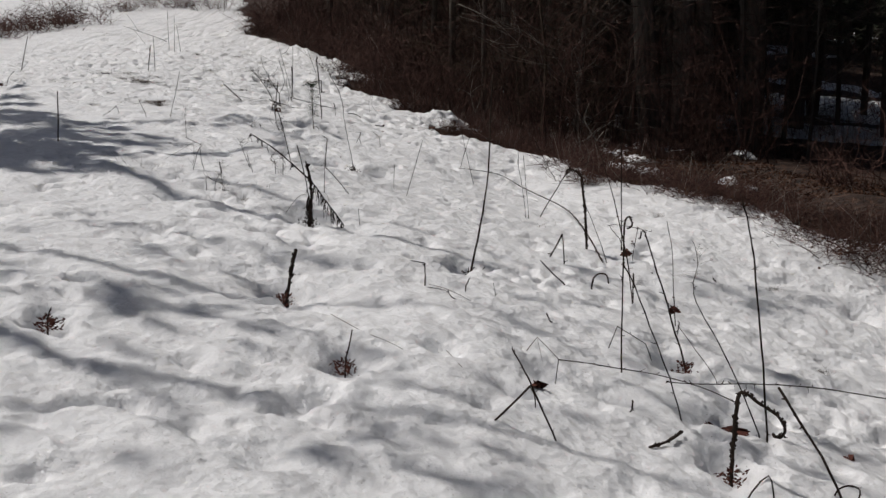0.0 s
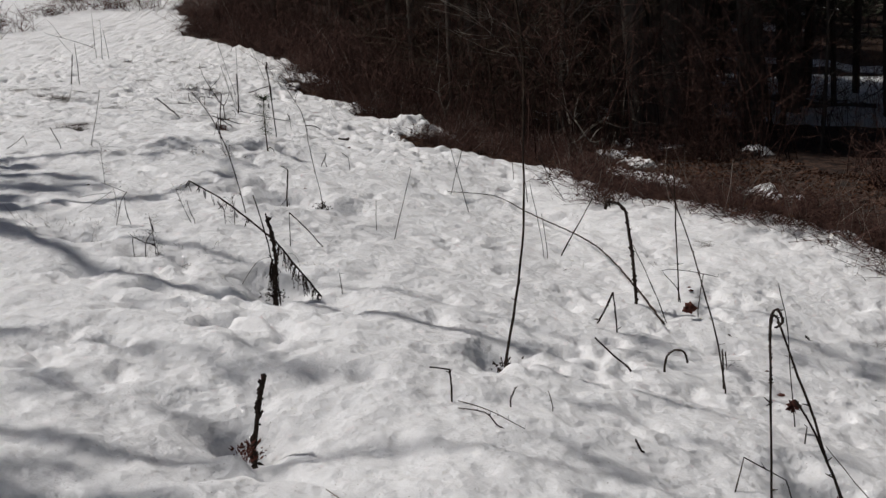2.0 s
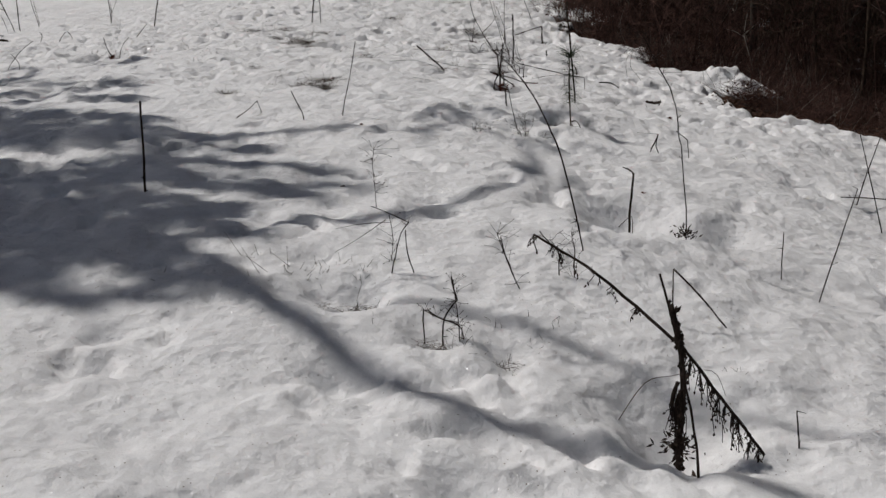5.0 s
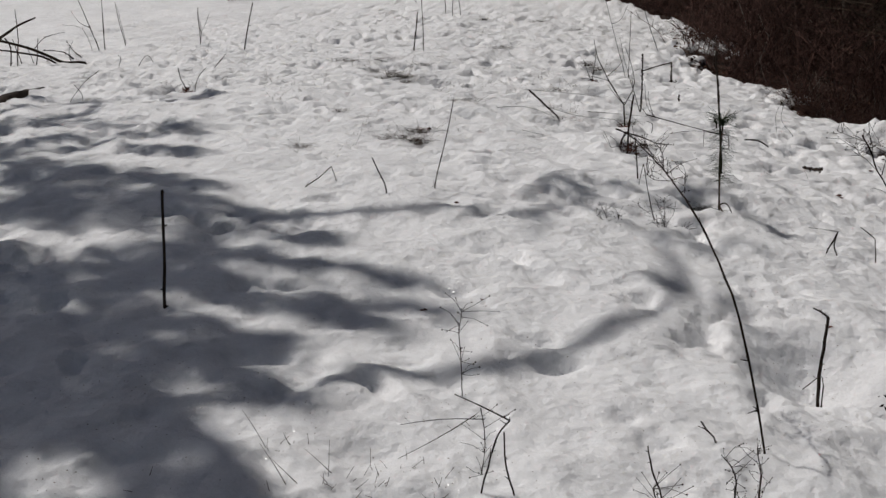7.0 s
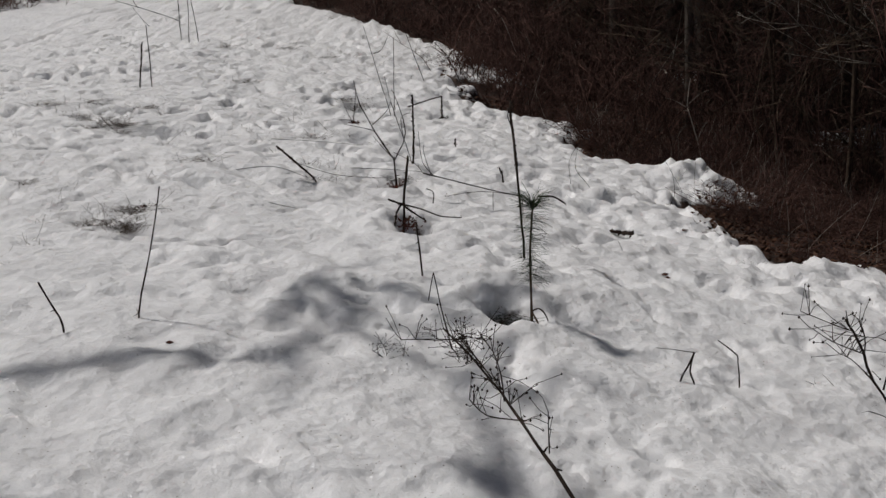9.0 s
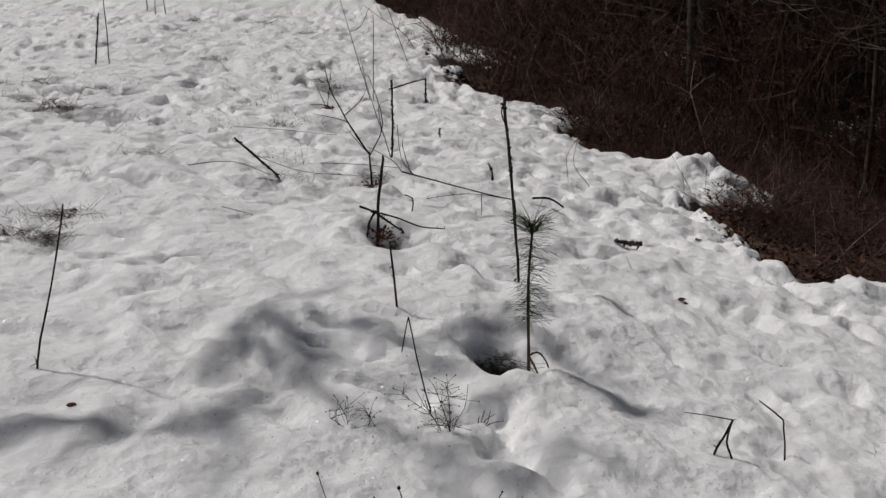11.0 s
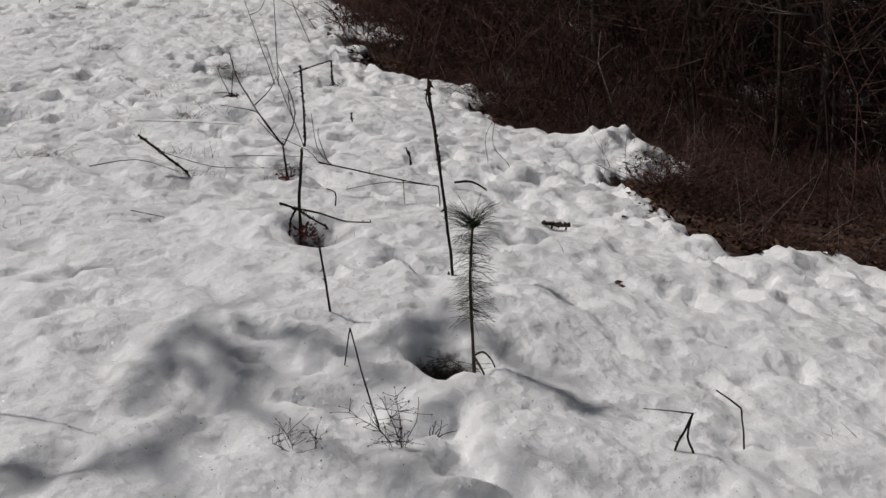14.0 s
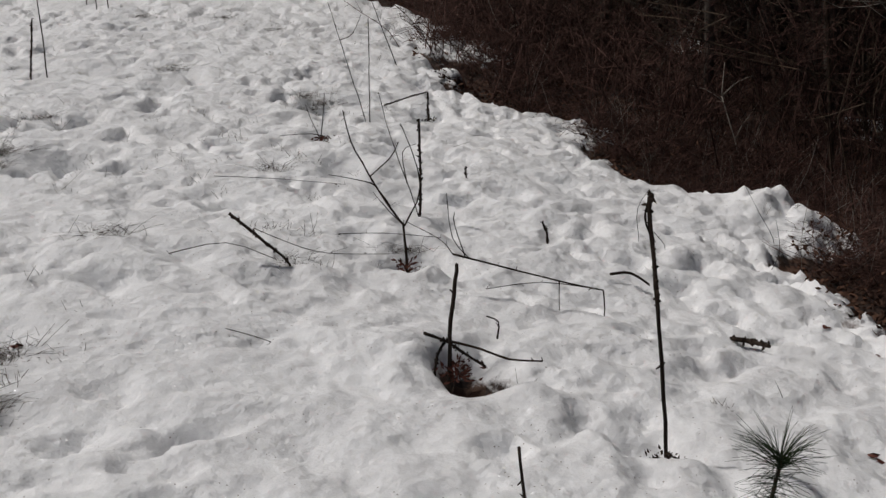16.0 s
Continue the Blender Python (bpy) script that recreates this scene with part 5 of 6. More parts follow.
weed("stalk_stub", 1.679, 7.986, 0.453, "short crooked dry stub", [
    ("spike", 6, 5, [(0.000, 0.000, -0.114), (0.000, 0.000, 0.000), (-0.043, 0.011, 0.024), (-0.082, 0.023, 0.057)])])
weed("stalk_stub", 2.136, 8.105, 0.396, "small dry stub lying in a dimple", [
    ("spike", 7, 6, [(0.000, 0.000, -0.108), (0.000, 0.000, 0.000), (-0.026, 0.009, 0.028), (-0.052, 0.018, 0.059)])])
weed("weed_stalk", 0.889, 9.628, 0.832, "dry stalk leaning to one side", [
    ("stem", 8, 4, [(0.000, 0.000, -0.114), (0.000, 0.000, -0.000), (0.135, -0.030, 0.242), (0.228, -0.051, 0.407)])])
weed("fallen_branch", 1.236, 8.033, 0.526, "long straight fallen stalk sloping over the snow", [
    ("stem", 9, 4, [(0.000, 0.000, 0.059), (-0.025, 0.966, 0.227), (-0.115, 1.852, 0.368), (-0.406, 3.035, 0.505), (-0.667, 3.561, 0.641), (-1.087, 3.321, 0.711)])])
weed("weed_stalk", 0.299, 10.957, 1.089, "two crossed thin dry stalks", [
    ("stem", 5, 3, [(-0.000, 0.000, -0.120), (-0.000, 0.000, 0.000), (-0.074, 0.008, 0.318), (-0.13, 0.02, 0.56)]),
    ("stem", 4, 3, [(-0.133, 0.015, 0.147), (-0.081, 0.009, 0.338), (-0.02, 0.00, 0.53)])])
weed("weed_stalk", -0.297, 9.322, 1.026, "leaning thin dry grass stalk", [
    ("stem", 4, 2.5, [(0.000, 0.000, -0.120), (0.000, 0.000, 0.000), (0.069, -0.003, 0.245), (0.137, -0.006, 0.478)])])
weed("weed_stalk", 0.868, 11.608, 1.091, "short upright dry stalk", [
    ("stem", 5, 4, [(-0.000, -0.000, -0.118), (-0.000, -0.000, 0.000), (-0.008, 0.001, 0.132), (-0.025, 0.004, 0.273)])])
weed("weed_stalk", 0.847, 12.603, 1.321, "small upright dry stalk", [
    ("stem", 5, 3, [(0.000, 0.000, -0.120), (0.000, 0.000, 0.000), (-0.006, 0.001, 0.093), (-0.012, 0.002, 0.190)])])
weed("weed_stalk", 1.191, 11.619, 1.109, "leaning seedy stalk with hanging dry leaves", [
    ("seedy", 5, 4, [(0.000, 0.000, -0.112), (0.000, 0.000, 0.000), (-0.061, 0.012, 0.104), (-0.129, 0.026, 0.241), (-0.209, 0.043, 0.400)])])
weed("weed_stalk", 1.435, 11.355, 1.054, "upright dry stalk near the brush", [
    ("stem", 5, 3, [(-0.000, -0.000, -0.108), (-0.000, -0.000, 0.000), (0.008, -0.002, 0.130), (0.012, -0.003, 0.282)])])
weed("weed_stalk", 0.752, 9.576, 0.833, "pair of thin dry stalks", [
    ("stem", 4, 3, [(-0.000, -0.000, -0.118), (-0.000, -0.000, 0.000), (-0.031, 0.007, 0.236), (-0.078, 0.020, 0.510)]),
    ("stem", 4, 3, [(0.023, -0.005, -0.119), (0.023, -0.005, -0.001), (0.014, -0.003, 0.134), (-0.007, 0.001, 0.302)])])
weed("bent_twig", 1.451, 8.508, 0.601, "thin dry stalk bent at its middle", [
    ("stem", 4, 3, [(-0.000, 0.000, -0.114), (-0.000, 0.000, 0.000), (-0.016, 0.006, 0.115), (-0.094, 0.035, 0.223), (0.052, -0.020, 0.218), (0.216, -0.082, 0.180)])])
weed("broken_mullein", -0.939, 7.871, 0.904, "broken dead mullein with drooping dry leaves", [
    ("spike", 14, 11, [(0.000, 0.000, -0.120), (0.000, 0.000, -0.000), (0.013, -0.000, 0.160), (0.002, -0.000, 0.303), (-0.023, 0.000, 0.419)]),
    ("droop", 8, 4.5, [(0.011, -0.000, 0.286), (-0.060, 0.000, 0.349), (-0.160, 0.001, 0.442), (-0.27, 0.00, 0.53), (-0.38, 0.00, 0.60), (-0.43, 0.00, 0.63)]),
    ("droop", 7, 7, [(0.015, -0.000, 0.280), (0.081, -0.001, 0.192), (0.136, -0.001, 0.115), (0.193, -0.002, 0.041), (0.250, -0.002, -0.040)]),
    ("droop", 9, 9, [(0.013, -0.000, 0.160), (-0.005, 0.000, 0.121), (-0.009, 0.000, 0.063)]),
    ("droop", 8, 8, [(0.015, -0.000, 0.170), (0.008, -0.000, 0.122), (0.005, -0.000, 0.053)]),
    ("droop", 8, 8, [(-0.002, 0.000, 0.180), (-0.017, 0.000, 0.139), (-0.021, 0.000, 0.101)])], hollow=(-0.01, 0.04, 0.09), twine=True)
weed("weed_stalk", -0.891, 7.689, 0.888, "thin straight stalk leaning on a broken mullein", [
    ("stem", 5.5, 4.5, [(0.000, 0.000, -0.120), (0.000, 0.000, 0.000), (-0.023, 0.001, 0.167), (-0.060, 0.001, 0.367), (-0.11, 0.00, 0.56)])])
weed("forked_twig", -1.729, 8.283, 1.152, "small dark forked twig over a hollow", [
    ("stem", 4, 3, [(0.000, 0.000, -0.120), (0.000, 0.000, 0.000), (0.023, 0.004, 0.056), (0.052, 0.010, 0.089)]),
    ("stem", 4, 3, [(0.052, 0.010, 0.089), (0.036, 0.007, 0.152), (0.034, 0.006, 0.175)]),
    ("stem", 4, 2, [(-0.064, -0.012, -0.062), (-0.064, -0.012, 0.058), (-0.010, -0.002, 0.027), (0.055, 0.010, 0.010)])])
weed("bent_twig", -0.930, 8.657, 1.083, "thin dry stalk bent into a sharp angle", [
    ("stem", 5, 3, [(0.000, 0.000, -0.120), (0.000, 0.000, 0.000), (0.001, 0.000, 0.108), (0.004, 0.000, 0.204)]),
    ("stem", 5, 4, [(0.004, 0.000, 0.204), (0.101, 0.007, 0.101), (0.196, 0.014, -0.019)])])
weed("weed_stalk", -1.284, 9.234, 1.275, "long arching weed stalk with a fine branched seed head", [
    ("stem", 5.2, 3.8, [(0.000, 0.000, -0.120), (0.000, 0.000, 0.000), (-0.084, 0.007, 0.378), (-0.15, 0.07, 0.53), (-0.21, 0.13, 0.64), (-0.27, 0.19, 0.72)]),
    ("seedy", 3.4, 2, [(-0.27, 0.19, 0.72), (-0.32, 0.29, 0.77), (-0.37, 0.39, 0.81), (-0.44, 0.49, 0.86)]),
    ("seedy", 1.8, 1.2, [(-0.35, 0.35, 0.80), (-0.39, 0.40, 0.84), (-0.42, 0.44, 0.85), (-0.52, 0.49, 0.84)]),
    ("seedy", 1.8, 1.2, [(-0.30, 0.27, 0.75), (-0.36, 0.30, 0.75), (-0.39, 0.33, 0.77)]),
    ("seedy", 1.8, 1.2, [(-0.26, 0.19, 0.72), (-0.26, 0.21, 0.75), (-0.26, 0.22, 0.78)]),
    ("seedy", 1.8, 1.2, [(-0.33, 0.28, 0.78), (-0.34, 0.35, 0.83), (-0.37, 0.43, 0.86)])])
weed("weed_stalk", -0.821, 9.900, 1.250, "tall arching weed stalk with a small seed head", [
    ("stem", 4, 2.8, [(0.000, 0.000, -0.120), (0.000, 0.000, 0.000), (-0.031, -0.303, 0.365), (-0.05, -0.31, 0.49), (-0.06, -0.31, 0.58), (-0.08, -0.31, 0.66), (-0.12, -0.31, 0.74), (-0.16, -0.30, 0.81), (-0.19, -0.30, 0.88), (-0.21, -0.30, 0.92)]),
    ("stem", 2, 1.2, [(-0.15, -0.32, 0.80), (-0.14, -0.32, 0.85), (-0.14, -0.32, 0.90)]),
    ("seedy", 1.8, 1.1, [(-0.18, -0.31, 0.86), (-0.18, -0.31, 0.89), (-0.19, -0.31, 0.92)]),
    ("seedy", 1.6, 1, [(-0.20, -0.31, 0.90), (-0.23, -0.30, 0.91), (-0.28, -0.28, 0.93)]),
    ("seedy", 1.6, 1, [(-0.18, -0.31, 0.86), (-0.23, -0.30, 0.88), (-0.26, -0.29, 0.90)]),
    ("seedy", 1.6, 1, [(-0.17, -0.31, 0.82), (-0.20, -0.31, 0.85), (-0.22, -0.30, 0.86)]),
    ("seedy", 1.6, 1, [(-0.12, -0.33, 0.74), (-0.11, -0.33, 0.79), (-0.08, -0.34, 0.84)]),
    ("stem", 1.6, 1, [(-0.12, -0.33, 0.73), (-0.14, -0.32, 0.75), (-0.17, -0.31, 0.76)])], hollow=(0.00, 0.03, 0.07))
weed("stalk_stub", -1.088, 9.987, 1.312, "short dry stalk in a wide melted hollow", [
    ("stem", 8, 7, [(0.000, 0.000, -0.120), (0.000, 0.000, -0.000), (0.007, -0.001, 0.092), (0.019, -0.001, 0.210)]),
    ("spike", 5, 4, [(0.019, -0.001, 0.210), (-0.007, 0.001, 0.228), (-0.030, 0.002, 0.239)]),
    ("stem", 3, 2, [(0.010, -0.001, -0.125), (0.010, -0.001, -0.005), (-0.054, 0.004, -0.056)])])
weed("weed_stalk", -3.444, 9.625, 1.501, "upright cut stick standing in the tree shadow", [
    ("stem", 8, 7, [(0.000, 0.000, -0.120), (0.000, 0.000, 0.000), (0.005, 0.003, 0.220), (0.007, 0.004, 0.437)])])
weed("seedy_weed", -2.008, 8.727, 1.242, "bent weed with fine branched seed heads", [
    ("stem", 3.6, 2.8, [(0.000, 0.000, -0.120), (0.000, 0.000, 0.000), (0.017, 0.004, 0.081), (0.042, 0.010, 0.170), (0.073, 0.018, 0.212)]),
    ("stem", 2.8, 2, [(0.073, 0.018, 0.212), (0.010, 0.002, 0.246), (-0.067, -0.016, 0.282)]),
    ("seedy", 2, 1.4, [(-0.047, -0.011, 0.276), (-0.050, -0.012, 0.369), (-0.056, -0.013, 0.444), (-0.05, -0.01, 0.50)]),
    ("seedy", 2, 1.4, [(-0.001, -0.000, 0.246), (0.011, 0.003, 0.158), (0.003, 0.001, 0.065)]),
    ("stem", 1.8, 1, [(-0.015, -0.004, 0.226), (-0.108, -0.026, 0.164), (-0.210, -0.050, 0.106)]),
    ("stem", 1.8, 1, [(0.010, 0.002, 0.216), (-0.101, -0.024, 0.214), (-0.205, -0.049, 0.198)])])
weed("weed_stalk", -1.916, 8.737, 1.236, "thin dry weed stem", [
    ("stem", 4, 3, [(0.000, 0.000, -0.120), (0.000, 0.000, 0.000), (-0.023, -0.005, 0.092), (-0.031, -0.006, 0.191)])])
weed("weed_stalk", -1.547, 8.859, 1.235, "thin leaning dry stem", [
    ("stem", 4, 3, [(0.000, 0.000, -0.120), (0.000, 0.000, -0.000), (-0.027, -0.002, 0.077), (-0.041, -0.002, 0.146)])])
weed("seedy_weed", -1.363, 8.885, 1.238, "small weed with round seed pods", [
    ("seedy", 4, 2, [(0.000, 0.000, -0.120), (0.000, 0.000, 0.000), (-0.002, 0.000, 0.077), (-0.030, 0.000, 0.117)]),
    ("seedy", 4, 2, [(0.061, -0.000, -0.113), (0.061, -0.000, 0.007), (0.062, -0.000, 0.083), (0.051, -0.000, 0.151)])])
weed("stalk_piece", -1.420, 9.211, 1.287, "thin twig lying on snow", [
    ("stem", 4, 3, [(0.000, 0.000, -0.120), (0.000, 0.000, 0.000), (-0.029, -0.000, 0.040), (-0.045, -0.001, 0.064)])])
weed("weed_stalk", -2.961, 11.628, 1.799, "thin upright grass stalk", [
    ("stem", 5, 3, [(0.000, 0.000, -0.120), (0.000, 0.000, 0.000), (0.051, 0.017, 0.232), (0.095, 0.032, 0.467)])])
weed("stalk_stub", -3.184, 11.468, 1.788, "short thin stalk leaning in snow", [
    ("stem", 5, 4, [(0.000, 0.000, -0.120), (0.000, 0.000, 0.000), (-0.034, -0.013, 0.085), (-0.067, -0.027, 0.164)])])
weed("bent_twig", -3.671, 11.492, 1.764, "thin grass stem bent over sharply", [
    ("stem", 4, 3, [(0.000, 0.000, -0.120), (0.000, 0.000, 0.000), (0.078, 0.040, 0.066), (0.141, 0.073, 0.128)]),
    ("stem", 3, 3, [(0.141, 0.073, 0.128), (0.155, 0.080, 0.086), (0.165, 0.085, 0.050)])])
weed("stalk_stub", -1.960, 12.409, 1.804, "short crooked black stalk", [
    ("stem", 7, 5, [(0.000, 0.000, -0.120), (0.000, 0.000, 0.000), (-0.009, 0.000, 0.097), (-0.021, 0.001, 0.227)])])
weed("mullein_stalk", -1.510, 12.980, 1.760, "tall dead mullein stalk with curled tip", [
    ("stem", 8, 8, [(0.011, -0.002, -0.136), (0.011, -0.002, -0.016), (0.000, -0.000, 0.183), (-0.022, 0.004, 0.460)]),
    ("spike", 9, 9, [(-0.022, 0.004, 0.460), (-0.04, 0.01, 0.64), (-0.05, 0.01, 0.75), (-0.04, 0.01, 0.78)]),
    ("stem", 4, 3, [(-0.04, 0.01, 0.65), (-0.06, 0.01, 0.71), (-0.05, 0.01, 0.76)])], hollow=(-0.00, 0.03, 0.06))
weed("broken_mullein", -2.098, 13.370, 1.932, "broken stalk in a dark melted hollow of dead leaves", [
    ("stem", 10, 8, [(-0.024, 0.001, -0.145), (-0.024, 0.001, -0.025), (-0.020, 0.001, 0.112), (-0.004, 0.000, 0.243), (0.007, -0.000, 0.339)]),
    ("spike", 8, 6, [(-0.104, 0.003, 0.114), (-0.031, 0.001, 0.084), (0.023, -0.001, 0.045), (0.095, -0.003, -0.004)]),
    ("stem", 6, 4, [(-0.013, 0.000, 0.083), (0.078, -0.002, 0.057), (0.169, -0.005, 0.021), (0.279, -0.007, 0.011)]),
    ("spike", 7, 6, [(-0.070, 0.002, -0.140), (-0.070, 0.002, -0.020), (-0.054, 0.001, 0.056), (-0.022, 0.001, 0.093)]),
    ("stem", 4, 3, [(0.133, -0.004, 0.090), (0.137, -0.004, 0.146), (0.098, -0.003, 0.166)])], hollow=(0.10, 0.12, 0.15), rust=True)
weed("mullein_stalk", -2.751, 14.359, 2.078, "dead mullein stalk leaning out of the snow", [
    ("spike", 9, 8, [(0.000, 0.000, -0.120), (0.000, 0.000, 0.000), (-0.091, -0.012, 0.095), (-0.229, -0.030, 0.223)])])
weed("sapling", -2.272, 14.581, 2.018, "small leafless sapling with reddish base", [
    ("stem", 9, 7, [(0.000, 0.000, -0.120), (0.000, 0.000, 0.000), (-0.005, -0.000, 0.095), (-0.010, -0.000, 0.174)]),
    ("stem", 7, 3, [(-0.010, -0.000, 0.174), (-0.077, -0.001, 0.270), (-0.157, -0.003, 0.406), (-0.22, -0.00, 0.54), (-0.25, -0.00, 0.67)]),
    ("stem", 5, 2, [(-0.065, -0.001, 0.257), (-0.123, -0.002, 0.344), (-0.182, -0.003, 0.370), (-0.32, -0.01, 0.40)]),
    ("stem", 4, 2, [(-0.145, -0.003, 0.388), (-0.059, -0.001, 0.463), (-0.02, -0.00, 0.53)]),
    ("stem", 5, 2, [(-0.005, -0.000, 0.169), (0.070, 0.001, 0.339), (0.01, 0.00, 0.56), (-0.01, -0.00, 0.60)]),
    ("stem", 4, 2, [(-0.010, -0.000, 0.174), (-0.066, -0.001, 0.232), (-0.136, -0.002, 0.320)])], hollow=(-0.01, 0.03, 0.07), rust=True)
weed("sapling", -2.216, 15.232, 2.106, "slender leafless sapling in snow", [
    ("stem", 5, 2, [(0.000, 0.000, -0.120), (0.000, 0.000, 0.000), (-0.068, -0.000, 0.220), (-0.131, -0.001, 0.414), (-0.18, -0.00, 0.62)]),
    ("stem", 4, 2, [(-0.056, -0.000, 0.178), (-0.073, -0.000, 0.330), (-0.009, -0.000, 0.369)])])
weed("mullein_stalk", -2.213, 15.232, 2.106, "upright knobby dead mullein stalk", [
    ("spike", 9, 8, [(0.000, 0.000, -0.120), (0.000, 0.000, 0.000), (0.008, 0.000, 0.190), (0.007, 0.000, 0.355), (0.007, 0.000, 0.486)])])
weed("broken_mullein", -2.145, 17.952, 2.386, "broken stalk with its top hanging sideways", [
    ("spike", 10, 8, [(0.000, 0.000, -0.120), (0.000, 0.000, 0.000), (-0.002, 0.000, 0.091), (0.001, -0.000, 0.202)]),
    ("spike", 8, 6, [(0.001, -0.000, 0.202), (-0.111, 0.001, 0.175), (-0.320, 0.002, 0.111)])], hollow=(-0.01, 0.03, 0.07))
weed("weed_stalk", -2.550, 17.482, 2.400, "tall thin upright stalk", [
    ("stem", 6, 4, [(0.000, 0.000, -0.120), (0.000, 0.000, 0.000), (0.005, 0.000, 0.347), (0.01, 0.00, 0.71)])])
weed("sapling", -2.579, 17.520, 2.406, "thin leafless sapling leaning", [
    ("stem", 6, 3, [(-0.000, 0.000, -0.120), (-0.000, 0.000, 0.000), (-0.096, -0.005, 0.343), (-0.23, -0.01, 0.82)]),
    ("stem", 4, 2, [(-0.16, -0.01, 0.57), (-0.07, -0.00, 0.61), (-0.00, -0.00, 0.76)])])
weed("weed_stalk", -2.396, 19.340, 2.740, "tall thin leaning stalk by the wood", [
    ("stem", 7, 4, [(0.000, 0.000, -0.120), (0.000, 0.000, 0.000), (-0.097, -0.002, 0.277), (-0.20, -0.00, 0.56)])])
weed("weed_tuft", -2.817, 16.678, 2.383, "tuft of dry twigs over a dimple", [
    ("stem", 5, 3, [(0.000, 0.000, -0.120), (0.000, 0.000, 0.000), (0.021, 0.002, 0.156), (0.033, 0.003, 0.276)]),
    ("stem", 4, 2, [(-0.007, -0.001, -0.120), (-0.007, -0.001, 0.000), (-0.050, -0.005, 0.106), (-0.087, -0.008, 0.210)]),
    ("stem", 4, 2, [(0.008, 0.001, -0.103), (0.008, 0.001, 0.017), (-0.233, -0.022, 0.025), (-0.439, -0.042, -0.003)])], hollow=(-0.01, 0.03, 0.06), rust=True)
weed("fallen_branch", -1.550, 14.200, 1.779, "fallen forked branch held up on its twigs", [
    ("stem", 6, 4, [(-0.53, 0.08, 0.34), (-0.352, 0.054, 0.294), (-0.106, 0.016, 0.231), (0.067, -0.010, 0.195)]),
    ("stem", 4, 3, [(0.067, -0.010, 0.195), (0.072, -0.011, 0.123), (0.068, -0.010, 0.041)]),
    ("stem", 3, 2, [(-0.106, 0.016, 0.229), (-0.106, 0.016, 0.090)]),
    ("stem", 3, 2, [(-0.53, 0.08, 0.34), (-0.58, 0.09, 0.40), (-0.71, 0.11, 0.47)]),
    ("stem", 3, 2, [(-0.46, 0.07, 0.32), (-0.53, 0.08, 0.41), (-0.55, 0.08, 0.59)]),
    ("stem", 3, 2, [(-0.48, 0.07, 0.33), (-0.52, 0.08, 0.46), (-0.52, 0.08, 0.51)]),
    ("stem", 3, 2, [(0.067, -0.010, 0.195), (-0.173, 0.026, 0.226), (-0.398, 0.061, 0.196)])])
weed("stick", -0.955, 14.210, 1.738, "short dark stick lying in the snow", [
    ("spike", 13, 11, [(0.000, 0.000, 0.015), (0.081, -0.002, -0.001), (0.122, -0.103, 0.009)])])
weed("stick", -1.366, 14.698, 1.894, "bent dark root lying half in snow", [
    ("stem", 9, 7, [(0.000, 0.000, 0.030), (0.097, 0.043, 0.023), (0.172, -0.004, -0.020)])])
weed("stalk_stub", -1.594, 15.179, 2.026, "tiny dark stub standing in snow", [
    ("spike", 9, 7, [(-0.000, 0.000, -0.120), (-0.000, 0.000, 0.000), (-0.011, 0.001, 0.028), (-0.022, 0.002, 0.059)])])
weed("stalk_stub", -1.949, 16.075, 2.203, "tiny black stub in snow", [
    ("spike", 8, 6, [(0.000, 0.000, -0.120), (0.000, 0.000, 0.000), (-0.003, 0.000, 0.023), (0.001, -0.000, 0.051)])])
weed("bent_twig", -0.907, 11.673, 1.483, "thin dry twig bent to the ground", [
    ("stem", 5, 4, [(0.000, 0.000, -0.120), (0.000, 0.000, -0.000), (-0.018, 0.005, 0.059), (-0.004, 0.001, 0.130)]),
    ("stem", 5, 4, [(-0.052, 0.013, -0.103), (-0.052, 0.013, 0.017), (-0.027, 0.007, 0.075), (-0.004, 0.001, 0.130)]),
    ("stem", 2.5, 1.5, [(-0.004, 0.001, 0.130), (-0.068, 0.017, 0.137), (-0.139, 0.035, 0.142)])])
weed("bent_twig", -0.714, 11.817, 1.466, "thin grass stem bent over", [
    ("stem", 4, 3, [(-0.000, 0.000, -0.120), (-0.000, 0.000, 0.000), (-0.004, 0.001, 0.054), (-0.008, 0.002, 0.099)]),
    ("stem", 4, 3, [(-0.008, 0.002, 0.099), (-0.041, 0.012, 0.127), (-0.078, 0.023, 0.154)])])
weed("bent_twig", -1.803, 11.654, 1.651, "thin dry stem folded at its tip", [
    ("stem", 4, 3, [(0.000, 0.000, -0.120), (0.000, 0.000, 0.000), (-0.024, -0.001, 0.094), (-0.060, -0.003, 0.279)]),
    ("stem", 2.5, 2, [(-0.060, -0.003, 0.279), (-0.071, -0.003, 0.229), (-0.081, -0.004, 0.175)])])
